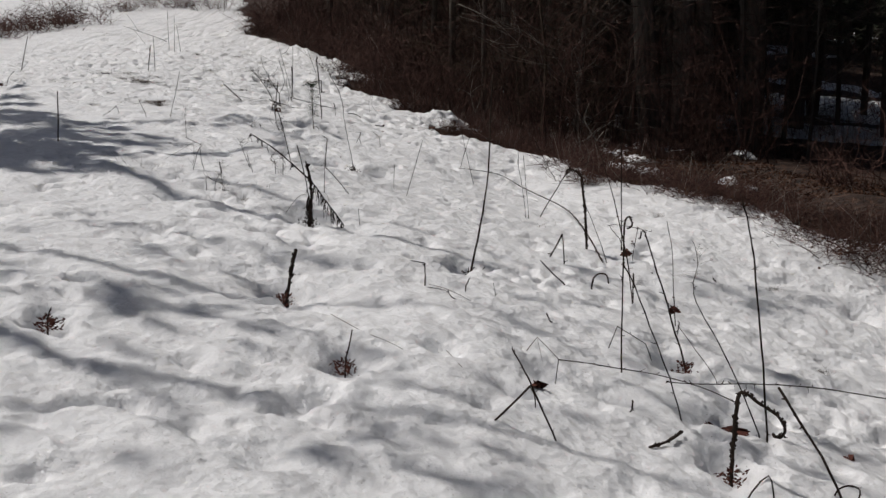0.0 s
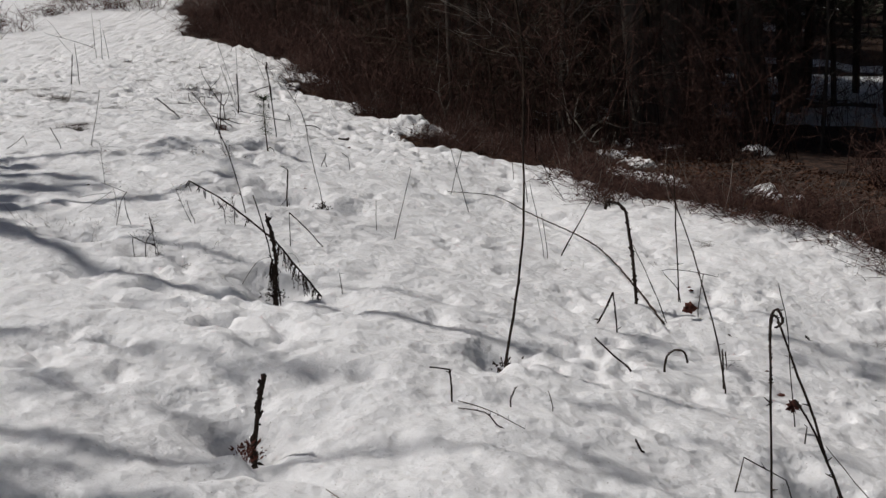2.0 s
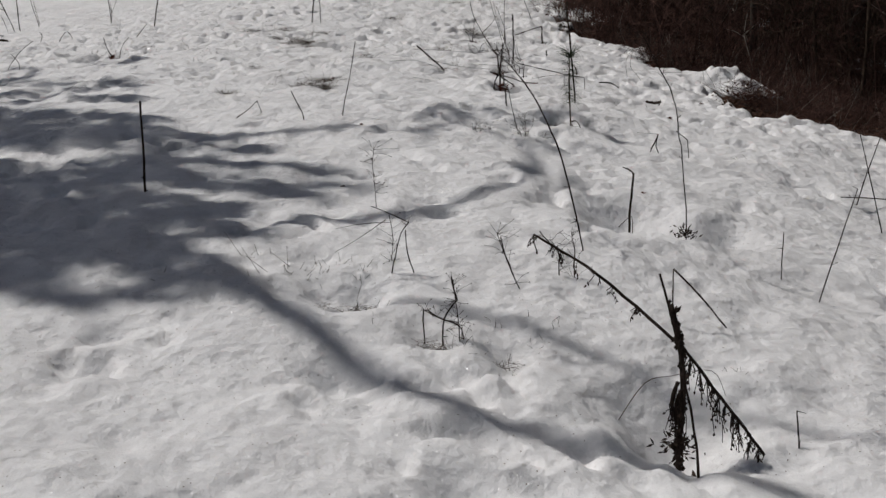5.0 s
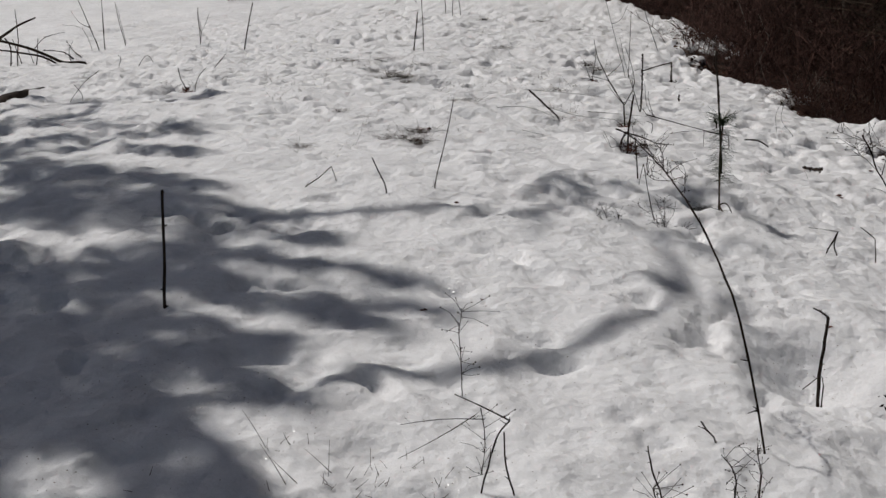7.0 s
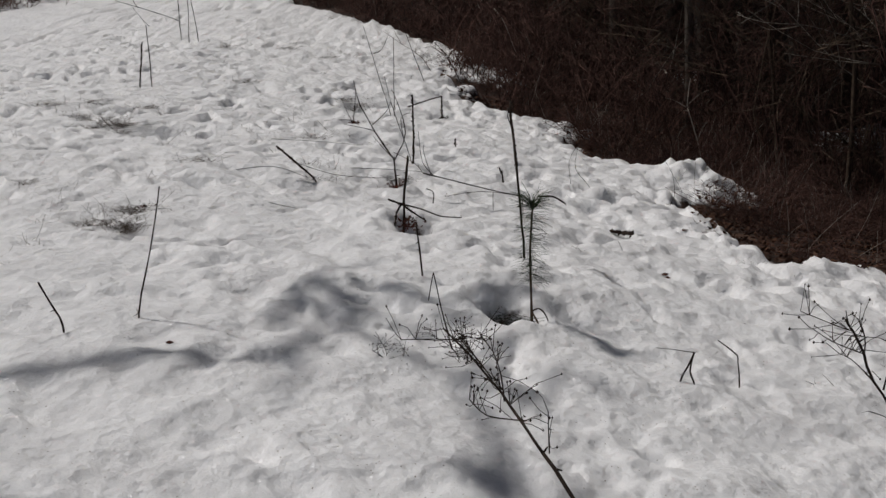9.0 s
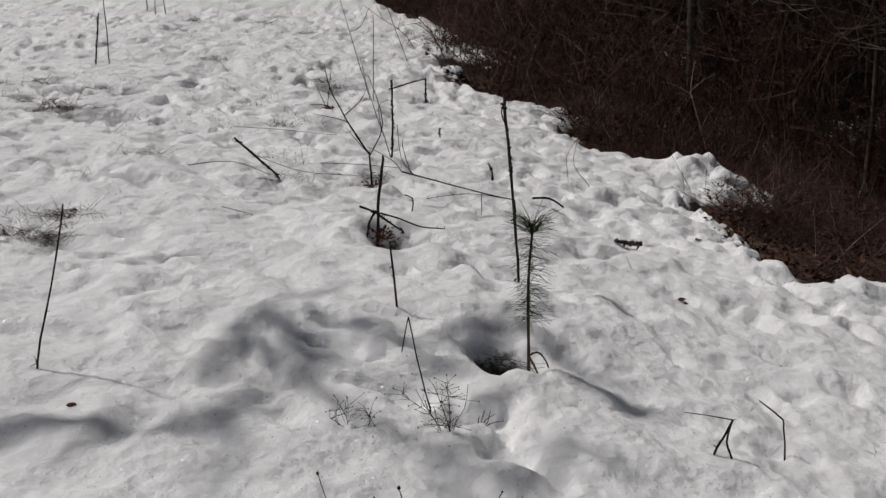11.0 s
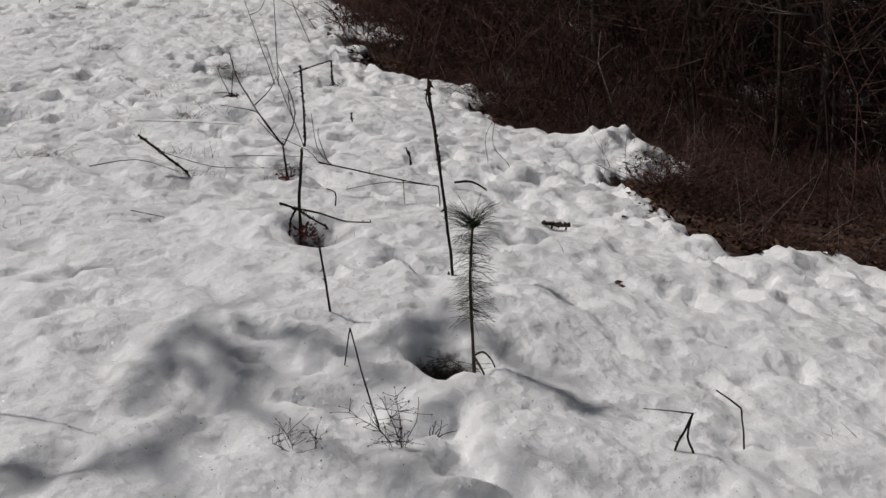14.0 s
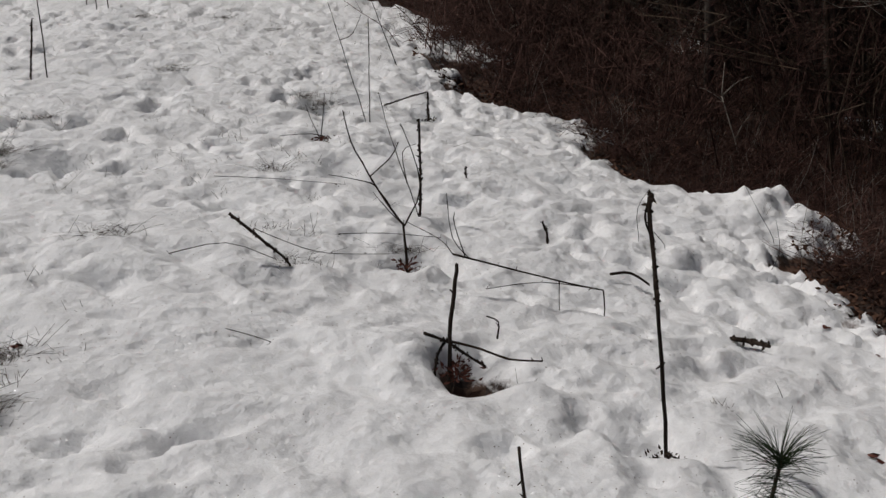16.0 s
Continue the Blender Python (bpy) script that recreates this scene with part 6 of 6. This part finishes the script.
weed("seedy_weed", -1.738, 11.533, 1.609, "small weed with round seed pods in a hollow", [
    ("seedy", 2.4, 1.2, [(0.000, 0.000, -0.120), (0.000, 0.000, -0.000), (-0.019, -0.001, 0.074), (-0.043, -0.001, 0.140)]),
    ("stem", 1.6, 0.8, [(0.005, 0.000, -0.103), (0.005, 0.000, 0.017), (0.039, 0.001, 0.083), (0.049, 0.001, 0.153)]),
    ("seedy", 1.8, 1.0, [(-0.027, -0.001, -0.112), (-0.027, -0.001, 0.008), (-0.059, -0.002, 0.066), (-0.137, -0.004, 0.123)]),
    ("stem", 1.6, 0.8, [(-0.035, -0.001, -0.095), (-0.035, -0.001, 0.025), (-0.074, -0.002, 0.091), (-0.098, -0.003, 0.140)]),
    ("seedy", 1.8, 1.0, [(-0.003, -0.000, -0.112), (-0.003, -0.000, 0.008), (-0.003, -0.000, 0.091), (-0.014, -0.000, 0.157)])])
weed("seedy_weed", -2.025, 11.481, 1.629, "low weed with tiny dark pods", [
    ("seedy", 1.8, 1.0, [(0.000, 0.000, -0.120), (0.000, 0.000, 0.000), (-0.004, -0.000, 0.052), (-0.016, -0.002, 0.077)]),
    ("seedy", 1.8, 1.0, [(-0.005, -0.001, -0.120), (-0.005, -0.001, 0.000), (-0.027, -0.004, 0.037), (-0.050, -0.006, 0.051)]),
    ("seedy", 1.8, 1.0, [(0.057, 0.007, -0.110), (0.057, 0.007, 0.010), (0.061, 0.008, 0.042), (0.059, 0.008, 0.054)])])
weed("grass_tuft", -1.654, 11.672, 1.569, "small tuft of dry grass blades", [
    ("stem", 3, 1, [(0.000, 0.000, -0.120), (0.000, 0.000, 0.000), (0.016, -0.000, 0.044), (0.046, -0.000, 0.061)]),
    ("stem", 3, 1, [(-0.003, 0.000, -0.120), (-0.003, 0.000, -0.000), (0.003, -0.000, 0.043), (0.013, -0.000, 0.073)]),
    ("stem", 3, 1, [(0.003, -0.000, -0.120), (0.003, -0.000, 0.000), (0.033, -0.000, 0.032), (0.069, -0.000, 0.039)]),
    ("stem", 3, 1, [(-0.003, 0.000, -0.124), (-0.003, 0.000, -0.004), (-0.007, 0.000, 0.035), (-0.004, 0.000, 0.055)]),
    ("stem", 3, 1, [(0.002, -0.000, -0.120), (0.002, -0.000, 0.000), (0.020, -0.000, 0.035), (0.029, -0.000, 0.073)])])
weed("weed_stalk", -4.971, 18.173, 2.749, "upright dry stalk on the upper field", [
    ("stem", 8, 5, [(0.000, 0.000, -0.120), (0.000, 0.000, 0.000), (-0.006, -0.002, 0.295), (-0.02, -0.01, 0.59)])])
weed("mullein_stalk", -5.058, 18.080, 2.747, "shaggy dead stalk on the upper field", [
    ("spike", 10, 8, [(0.000, 0.000, -0.120), (0.000, 0.000, 0.000), (0.022, 0.007, 0.214), (0.044, 0.014, 0.433)])])
weed("weed_stalk", -5.530, 21.157, 3.373, "tall upright stalk on the upper field", [
    ("stem", 9, 5, [(0.000, 0.000, -0.120), (0.000, 0.000, 0.000), (-0.011, -0.003, 0.399), (-0.02, -0.00, 0.76)])])
weed("weed_stalk", -5.357, 20.893, 3.346, "tall upright stalk among others", [
    ("stem", 8, 5, [(0.000, -0.000, -0.120), (0.000, -0.000, -0.000), (0.007, 0.002, 0.304), (0.01, 0.00, 0.64)])])
weed("weed_stalk", -5.233, 20.867, 3.337, "upright dry stalk among others", [
    ("stem", 8, 5, [(0.000, 0.000, -0.120), (0.000, 0.000, 0.000), (-0.030, -0.008, 0.260), (-0.062, -0.017, 0.483)])])
weed("sapling", -6.166, 23.310, 3.760, "bent leafless sapling on the upper field", [
    ("stem", 9, 5, [(0.000, 0.000, -0.120), (0.000, 0.000, 0.000), (-0.320, -0.090, 0.131), (-0.84, -0.24, 0.30)]),
    ("stem", 6, 3, [(-0.55, -0.15, 0.20), (-0.67, -0.19, 0.41), (-0.78, -0.22, 0.56)]),
    ("stem", 6, 3, [(-0.315, -0.089, -0.152), (-0.472, -0.133, 0.004), (-0.64, -0.18, 0.24)])])
weed("weed_stalk", -7.214, 18.144, 2.794, "dark upright stick leaning on the upper field", [
    ("stem", 10, 8, [(0.000, 0.000, -0.120), (0.000, 0.000, 0.000), (0.047, 0.024, 0.271), (0.10, 0.05, 0.54)])])
weed("weed_stalk", -8.070, 18.659, 2.878, "dry stalk beside a grass tuft", [
    ("stem", 8, 5, [(0.000, 0.000, -0.120), (0.000, 0.000, 0.000), (-0.007, -0.004, 0.197), (-0.018, -0.010, 0.442)])])
weed("weed_stalk", -9.206, 18.265, 2.825, "tall thin stalk on the upper field", [
    ("stem", 8, 4, [(0.000, 0.000, -0.120), (0.000, 0.000, 0.000), (-0.005, -0.003, 0.315), (-0.01, -0.01, 0.73)])])
weed("sapling", -9.266, 18.233, 2.818, "leaning leafless sapling on the upper field", [
    ("stem", 8, 3, [(0.000, 0.000, -0.120), (0.000, 0.000, 0.000), (-0.101, -0.066, 0.320), (-0.20, -0.13, 0.63)]),
    ("stem", 5, 2, [(-0.076, -0.049, 0.251), (-0.186, -0.121, 0.318), (-0.26, -0.17, 0.45)])])
weed("weed_stalk", -9.085, 18.557, 2.885, "leaning thin stalk on the upper field", [
    ("stem", 7, 4, [(0.000, 0.000, -0.120), (0.000, 0.000, 0.000), (-0.051, -0.031, 0.234), (-0.09, -0.06, 0.52)])])
weed("weed_stalk", -0.578, 7.936, 0.872, "thin slanting dry stem", [
    ("stem", 4, 2.5, [(0.000, -0.000, -0.120), (0.000, -0.000, 0.000), (-0.005, -0.000, 0.050), (-0.009, -0.000, 0.110)])])
weed("weed_stalk", -0.425, 9.549, 1.087, "thin slanting dry stem in a dimple", [
    ("stem", 4, 2.5, [(0.000, 0.000, -0.120), (0.000, 0.000, 0.000), (0.003, -0.000, 0.096), (0.006, -0.001, 0.197)])])
weed("mullein_stalk", -0.818, 5.896, 0.593, "short knobby mullein spike in a round hollow", [
    ("spike", 14, 13, [(0.023, 0.004, -0.128), (0.023, 0.004, -0.008), (0.040, 0.007, 0.101), (0.059, 0.010, 0.195), (0.073, 0.012, 0.273)])], hollow=(-0.01, 0.02, 0.06), rust=True)
weed("bent_twig", -0.043, 6.403, 0.621, "thin twig bent into an angle", [
    ("stem", 6, 5, [(0.000, 0.000, -0.120), (0.000, 0.000, -0.000), (0.001, -0.000, 0.061), (-0.003, 0.000, 0.117)]),
    ("stem", 5, 4, [(-0.003, 0.000, 0.117), (-0.047, 0.001, 0.126), (-0.086, 0.001, 0.132)])])
weed("stalk_piece", 0.192, 6.071, 0.524, "thin dark stem lying on the snow", [
    ("stem", 4, 3, [(0.000, 0.000, 0.020), (-0.071, 0.036, 0.048), (-0.108, 0.149, 0.072), (-0.216, 0.171, 0.090)])])
weed("stalk_stub", 0.202, 6.393, 0.594, "thin tiny stub in snow", [
    ("stem", 5, 4, [(0.000, 0.000, -0.120), (0.000, 0.000, -0.000), (0.011, -0.001, 0.027), (0.022, -0.001, 0.056)])])
weed("seedy_weed", -1.661, 8.280, 1.141, "low spreading weed with fine twigs", [
    ("seedy", 4, 2, [(0.000, 0.000, -0.120), (0.000, 0.000, 0.000), (-0.063, -0.011, 0.035), (-0.125, -0.021, 0.069)]),
    ("seedy", 3, 2, [(-0.010, -0.002, -0.109), (-0.010, -0.002, 0.011), (-0.019, -0.003, 0.099), (-0.027, -0.005, 0.176)]),
    ("seedy", 3, 2, [(0.200, 0.034, 0.137), (0.164, 0.028, 0.225), (0.128, 0.022, 0.333)])])
weed("fallen_branch", -8.381, 16.586, 2.591, "dark fallen branch with broken twigs on the snow", [
    ("stem", 26, 16, [(0.000, 0.000, -0.120), (0.000, 0.000, 0.000), (-0.180, -0.120, 0.004), (-0.308, -0.205, 0.076), (-0.49, -0.32, 0.16), (-0.71, -0.47, 0.23), (-0.89, -0.59, 0.29)]),
    ("stem", 16, 9, [(-0.206, -0.138, -0.038), (-0.356, -0.238, 0.063), (-0.52, -0.35, 0.10), (-0.71, -0.48, 0.13), (-0.85, -0.57, 0.12)]),
    ("stem", 24, 9, [(-0.76, -0.50, 0.22), (-0.66, -0.44, 0.30), (-0.54, -0.36, 0.40), (-0.40, -0.27, 0.48)]),
    ("stem", 10, 8, [(-0.67, -0.45, -0.37), (-0.64, -0.43, -0.11), (-0.62, -0.42, 0.15), (-0.67, -0.45, 0.26)]),
    ("stem", 9, 5, [(-0.58, -0.39, -0.21), (-0.57, -0.38, 0.07), (-0.56, -0.37, 0.29), (-0.57, -0.38, 0.56)]),
    ("stem", 8, 4, [(-0.42, -0.28, -0.09), (-0.404, -0.269, 0.069), (-0.39, -0.26, 0.26)])])
weed("fallen_branch", -9.039, 16.383, 2.591, "tangle of broken side branches on the snow", [
    ("stem", 8, 4, [(0.000, 0.000, -0.120), (0.000, 0.000, 0.000), (-0.031, -0.023, 0.134), (-0.063, -0.047, 0.255)]),
    ("stem", 6, 3, [(0.246, 0.183, 0.058), (0.148, 0.110, -0.035), (0.006, 0.005, -0.073), (-0.179, -0.133, -0.081)]),
    ("stem", 6, 3, [(0.109, 0.081, 0.148), (0.208, 0.155, 0.284), (0.37, 0.28, 0.34)]),
    ("stem", 5, 3, [(0.41, 0.31, 0.00), (0.40, 0.30, 0.14), (0.44, 0.33, 0.25)]),
    ("stem", 5, 3, [(0.054, 0.040, 0.172), (0.102, 0.076, 0.001), (0.107, 0.079, -0.122)])])
weed("fallen_branch", -8.567, 16.650, 2.594, "dark forked branch lying beside a hollow", [
    ("stem", 12, 6, [(0.000, 0.000, 0.050), (-0.77, 0.91, 0.16), (-1.41, 1.43, 0.20)]),
    ("stem", 7, 4, [(0.072, 0.054, 0.063), (-0.65, 0.97, 0.17), (-1.57, 2.17, 0.35)])])
weed("bent_twig", -7.619, 16.432, 2.559, "thin twig bent to a peak over the snow", [
    ("stem", 6, 4, [(0.000, 0.000, -0.120), (0.000, 0.000, 0.000), (0.083, 0.050, 0.108), (0.144, 0.087, -0.023)]),
    ("stem", 5, 3, [(-0.179, -0.108, -0.145), (-0.179, -0.108, -0.025), (-0.156, -0.094, 0.064), (-0.179, -0.108, 0.105)])])
weed("weed_tuft", -9.240, 18.191, 2.802, "dry stalks rising side by side from the upper field", [
    ("stem", 6, 3, [(0.000, 0.000, -0.120), (0.000, 0.000, 0.000), (-0.060, -0.039, 0.208), (-0.120, -0.078, 0.415), (-0.19, -0.12, 0.61)]),
    ("stem", 5, 3, [(0.063, 0.041, -0.105), (0.063, 0.041, 0.015), (0.058, 0.038, 0.336), (0.05, 0.03, 0.61)]),
    ("stem", 4, 2, [(-0.068, -0.044, -0.114), (-0.068, -0.044, 0.006), (-0.123, -0.080, 0.193), (-0.187, -0.122, 0.275), (-0.35, -0.23, 0.30)]),
    ("stem", 4, 2, [(0.278, 0.181, 0.081), (0.235, 0.153, 0.340), (0.20, 0.13, 0.55)])])
weed("forked_twig", -8.042, 18.605, 2.868, "short forked twig over a dark dimple", [
    ("stem", 6, 4, [(0.000, 0.000, -0.120), (0.000, 0.000, 0.000), (0.011, 0.006, 0.169), (0.002, 0.001, 0.287)]),
    ("stem", 4, 2, [(0.010, 0.005, 0.134), (0.063, 0.034, 0.274), (0.116, 0.062, 0.415)]),
    ("stem", 4, 2, [(0.005, 0.003, 0.169), (-0.022, -0.012, 0.308), (-0.018, -0.010, 0.427)])])
weed("crossed_twigs", -6.780, 13.959, 2.206, "two thin crossed twigs on the snow", [
    ("stem", 4, 3, [(0.000, 0.000, -0.120), (0.000, 0.000, 0.000), (0.047, 0.033, 0.084), (0.098, 0.067, 0.163), (0.194, 0.133, 0.256)]),
    ("stem", 4, 3, [(0.079, 0.054, -0.074), (0.079, 0.054, 0.046), (0.052, 0.036, 0.102), (0.027, 0.019, 0.139)])])
weed("weed_tuft", -6.079, 14.638, 2.299, "tuft of dry stems in a dark hollow", [
    ("stem", 7, 4, [(0.000, 0.000, -0.120), (0.000, 0.000, 0.000), (-0.039, -0.021, 0.097), (-0.057, -0.031, 0.194)]),
    ("stem", 6, 3, [(0.064, 0.035, -0.110), (0.064, 0.035, 0.010), (0.096, 0.053, 0.122), (0.153, 0.084, 0.195)]),
    ("stem", 6, 3, [(0.217, 0.119, 0.196), (0.305, 0.168, 0.318)])], hollow=(-0.03, 0.03, 0.10), rust=True)
weed("fallen_twig", -3.199, 14.191, 2.139, "thin reddish twig lying over the snow", [
    ("stem", 2.7, 1.8, [(0.000, 0.000, 0.030), (0.190, 0.183, 0.034), (0.400, 0.142, -0.034)])])
weed("fallen_twig", -3.265, 15.541, 2.275, "long thin twig lying over the snow", [
    ("stem", 2.7, 1.8, [(0.000, 0.000, 0.030), (0.287, 0.014, 0.009), (0.67, -0.00, -0.03)])])
weed("fallen_twig", -2.933, 14.637, 2.145, "thin dry twig lying by the sapling", [
    ("stem", 2.7, 1.8, [(0.000, 0.000, 0.040), (0.284, -0.181, -0.035), (0.59, -0.10, -0.07)])])
weed("fallen_twig", -2.574, 14.737, 2.091, "thin dry twig lying on the snow", [
    ("stem", 2.7, 1.8, [(0.000, 0.000, 0.040), (0.198, 0.088, 0.023), (0.454, 0.051, 0.003)])])
weed("fallen_twig", -2.878, 13.582, 2.002, "thin pale twig lying on the snow", [
    ("stem", 2.4, 1.8, [(0.000, 0.000, 0.020), (0.080, -0.023, 0.004), (0.165, -0.089, -0.006)])])
weed("fallen_twig", -1.122, 15.292, 1.976, "fine curved twig half in the snow", [
    ("stem", 2.4, 1.4, [(0.000, 0.000, -0.120), (0.000, 0.000, -0.000), (-0.007, 0.001, 0.143), (0.051, -0.010, 0.243)])])
weed("fallen_twig", -0.998, 15.268, 1.937, "fine twig arching from the snow", [
    ("stem", 2.7, 1.8, [(-0.000, 0.000, -0.120), (-0.000, 0.000, 0.000), (-0.089, 0.009, 0.121), (-0.074, 0.007, 0.260)])])
weed("fallen_twig", -0.633, 15.370, 1.856, "dark twig lying by the snow's edge", [
    ("stem", 3.4, 2.1, [(0.000, 0.000, -0.120), (0.000, 0.000, 0.000), (0.176, -0.027, -0.138), (0.382, -0.058, -0.186)]),
    ("stem", 2.7, 1.4, [(0.176, -0.027, -0.258), (0.176, -0.027, -0.138), (0.239, -0.036, 0.006), (0.216, -0.033, 0.181)])])
weed("fallen_twig", -0.263, 15.837, 1.841, "fine twig standing by the snow's edge", [
    ("stem", 2.7, 1.4, [(0.000, 0.000, -0.120), (0.000, 0.000, -0.000), (-0.078, 0.015, 0.149), (-0.156, 0.030, 0.298)])])
# tapered log shape added where a dark hollow lies in the snow
weed("log", -6.973, 12.986, 2.069, "dark log shape half sunk in the snow, standing in for a dark hollow", [
    ("stem", 120, 22, [(0.000, 0.000, -0.020), (-0.32, 0.67, 0.08), (-0.43, 1.11, 0.17), (-0.57, 1.63, 0.22), (-0.63, 2.17, 0.31)])])
weed("stalk_stub", -0.341, 4.688, 0.466, "short dark stub with dead leaves in a small hollow", [
    ("spike", 5, 4, [(0.000, 0.000, -0.120), (0.000, 0.000, 0.000), (0.017, 0.002, 0.073), (0.031, 0.003, 0.150)])], hollow=(-0.01, 0.02, 0.04), rust=True)
weed("stalk_stub", -1.652, 4.655, 0.662, "tiny broken stem with dark leaves in a hollow", [
    ("spike", 6, 5, [(0.000, 0.000, -0.120), (0.000, 0.000, 0.000), (0.015, 0.006, 0.052)])], hollow=(-0.01, 0.01, 0.04), rust=True)
GRASS_TUFT_SPOTS = [(-4.50, 15.85), (-4.56, 15.9), (-4.43, 15.92), (-4.62, 15.98), (-3.59, 13.34), (-3.53, 13.37), (-3.64, 13.40), (-3.0, 18.0), (-3.05, 18.06), (-2.94, 18.04), (-3.02, 17.94), (-5.1, 16.8), (-5.0, 16.72), (-2.04, 13.44), (-1.94, 13.45), (-2.75, 14.45), (-2.30, 14.8), (2.42, 6.65), (2.55, 8.2), (2.41, 10.7), (1.5, 11.4), (2.0, 9.9), (-2.12, 8.56), (-2.03, 8.54), (-2.24, 8.53), (-1.78, 8.27), (-1.71, 8.24), (-1.50, 8.22), (-4.88, 16.17), (-4.52, 15.89), (-3.55, 13.00), (-5.27, 16.48), (-6.10, 15.13), (-6.15, 14.86), (-6.09, 15.52), (-4.12, 12.54), (-4.32, 13.76), (-4.08, 20.66), (-4.77, 20.68), (-4.65, 16.64), (-4.54, 16.71), (-3.60, 20.45), (-4.82, 20.47), (-4.14, 18.52), (-3.49, 13.03), (-4.40, 15.67), (-3.53, 14.45), (-4.69, 15.78), (-3.50, 12.95), (-6.03, 14.75), (-4.81, 15.98), (-3.73, 13.15), (-8.00, 25.04), (-3.38, 15.54), (-3.03, 15.93)]
DEAD_LEAF_SPOTS = [(-3.53, 13.42), (-0.39, 14.23), (-0.80, 13.22), (-0.76, 13.18), (-2.78, 11.45), (1.58, 8.73), (1.69, 7.34), (-2.33, 10.10), (-2.34, 10.09), (1.48, 5.15), (1.55, 5.09), (-2.34, 10.13), (-1.01, 10.63), (-0.34, 14.21), (-0.49, 14.44), (1.71, 7.64), (1.56, 8.69), (-0.52, 12.58), (-2.52, 9.93)]
FAR_BRUSH_SPOTS = [(-10.20, 25.26), (-10.03, 26.22), (-9.93, 27.44), (-9.88, 23.86), (-9.82, 28.25), (-10.25, 33.68), (-9.78, 34.74), (-8.85, 34.90), (-7.78, 34.48), (-10.90, 26.28), (-10.54, 27.00), (-10.23, 28.55), (-9.52, 38.37), (-10.92, 37.69)]
GRASS_PATCHES = [(-4.8, 16.3, 0.3, 0.25, 110), (-3.58, 13.36, 0.09, 0.08, 70), (-3.0, 18.0, 0.14, 0.14, 80), (-3.4, 20.6, 0.7, 0.3, 120), (-2.0, 13.47, 0.09, 0.07, 60), (-3.5, 16.9, 0.7, 0.4, 90), (-4.95, 16.5, 0.45, 0.55, 150), (-3.62, 13.32, 0.16, 0.25, 60), (-4.15, 20.4, 0.75, 0.4, 150), (-2.85, 16.7, 0.3, 0.7, 110), (-3.95, 13.4, 0.2, 0.25, 60), (-4.85, 14.7, 0.3, 0.7, 110), (-4.1, 15.65, 0.35, 0.2, 60),
                 (-3.25, 15.95, 0.3, 0.2, 50), (-2.45, 8.62, 0.22, 0.12, 60), (-1.75, 8.35, 0.3, 0.12, 60), (-6.0, 15.0, 0.35, 0.25, 100), (-4.06, 12.5, 0.25, 0.15, 40), (-2.6, 14.6, 0.35, 0.2, 60), (-0.9, 14.0, 0.5, 0.4, 36), (2.4, 10.7, 0.2, 0.12, 40),
                 (-7.2, 18.2, 1.2, 0.8, 160), (-3.4, 18.4, 0.9, 0.8, 90), (1.2, 9.6, 0.5, 0.6, 40), (-0.8, 12.4, 0.6, 0.5, 24), (0.9, 11.5, 0.5, 0.6, 50)]


def stubble():
    """Dead grass tips and stem ends that stand a finger's width out of the snow."""
    rng = random.Random(29)
    sh = Shape()
    for cx, cy, rx, ry, count in GRASS_PATCHES:
        tufts = [(rng.gauss(cx, rx), rng.gauss(cy, ry)) for _ in range(max(3, count // 7))]
        for _ in range(count):
            a, b = tufts[rng.randrange(len(tufts))]
            p = at(a + rng.gauss(0, 0.025), b + rng.gauss(0, 0.025), 0.015)
            ln = rng.uniform(0.012, 0.05) if rng.random() < 0.93 else rng.uniform(0.06, 0.14)
            e = p + Vector((rng.gauss(0, 0.6), rng.gauss(0, 0.6), rng.uniform(0.25, 1.0))).normalized() * (ln + 0.015)
            sh.tube([p, p.lerp(e, 0.5) + Vector((rng.gauss(0, 0.004), rng.gauss(0, 0.004), 0)), e], rng.uniform(0.0010, 0.0020), 0.0006, 3)
    return tagged(sh.put("grass_stubble", GRASS), "dead brown grass tips standing out of the snow", "grass", kind="stuff")


stubble()
rng = random.Random(17)
scatter([grass_tuft(71), grass_tuft(72), grass_tuft(73)], GRASS_TUFT_SPOTS, rng, 0.45, 0.9)
scatter([loose_leaf(81), loose_leaf(82)], DEAD_LEAF_SPOTS, rng, 0.45, 0.75)
scatter([loose_leaf(83), loose_leaf(84)], [(1.5, 5.2), (1.4, 5.24), (1.56, 5.27), (0.52, 5.0), (2.1, 5.2)], rng, 1.1, 1.7)
brush = [shrub(91, 0.7, 40), shrub(92, 0.5, 44)]
for ob in brush:
    tagged(ob, "low tangle of bare twigs on the upper field", "shrub", "brush on the upper field")
scatter(brush, FAR_BRUSH_SPOTS, rng, 0.9, 1.6)
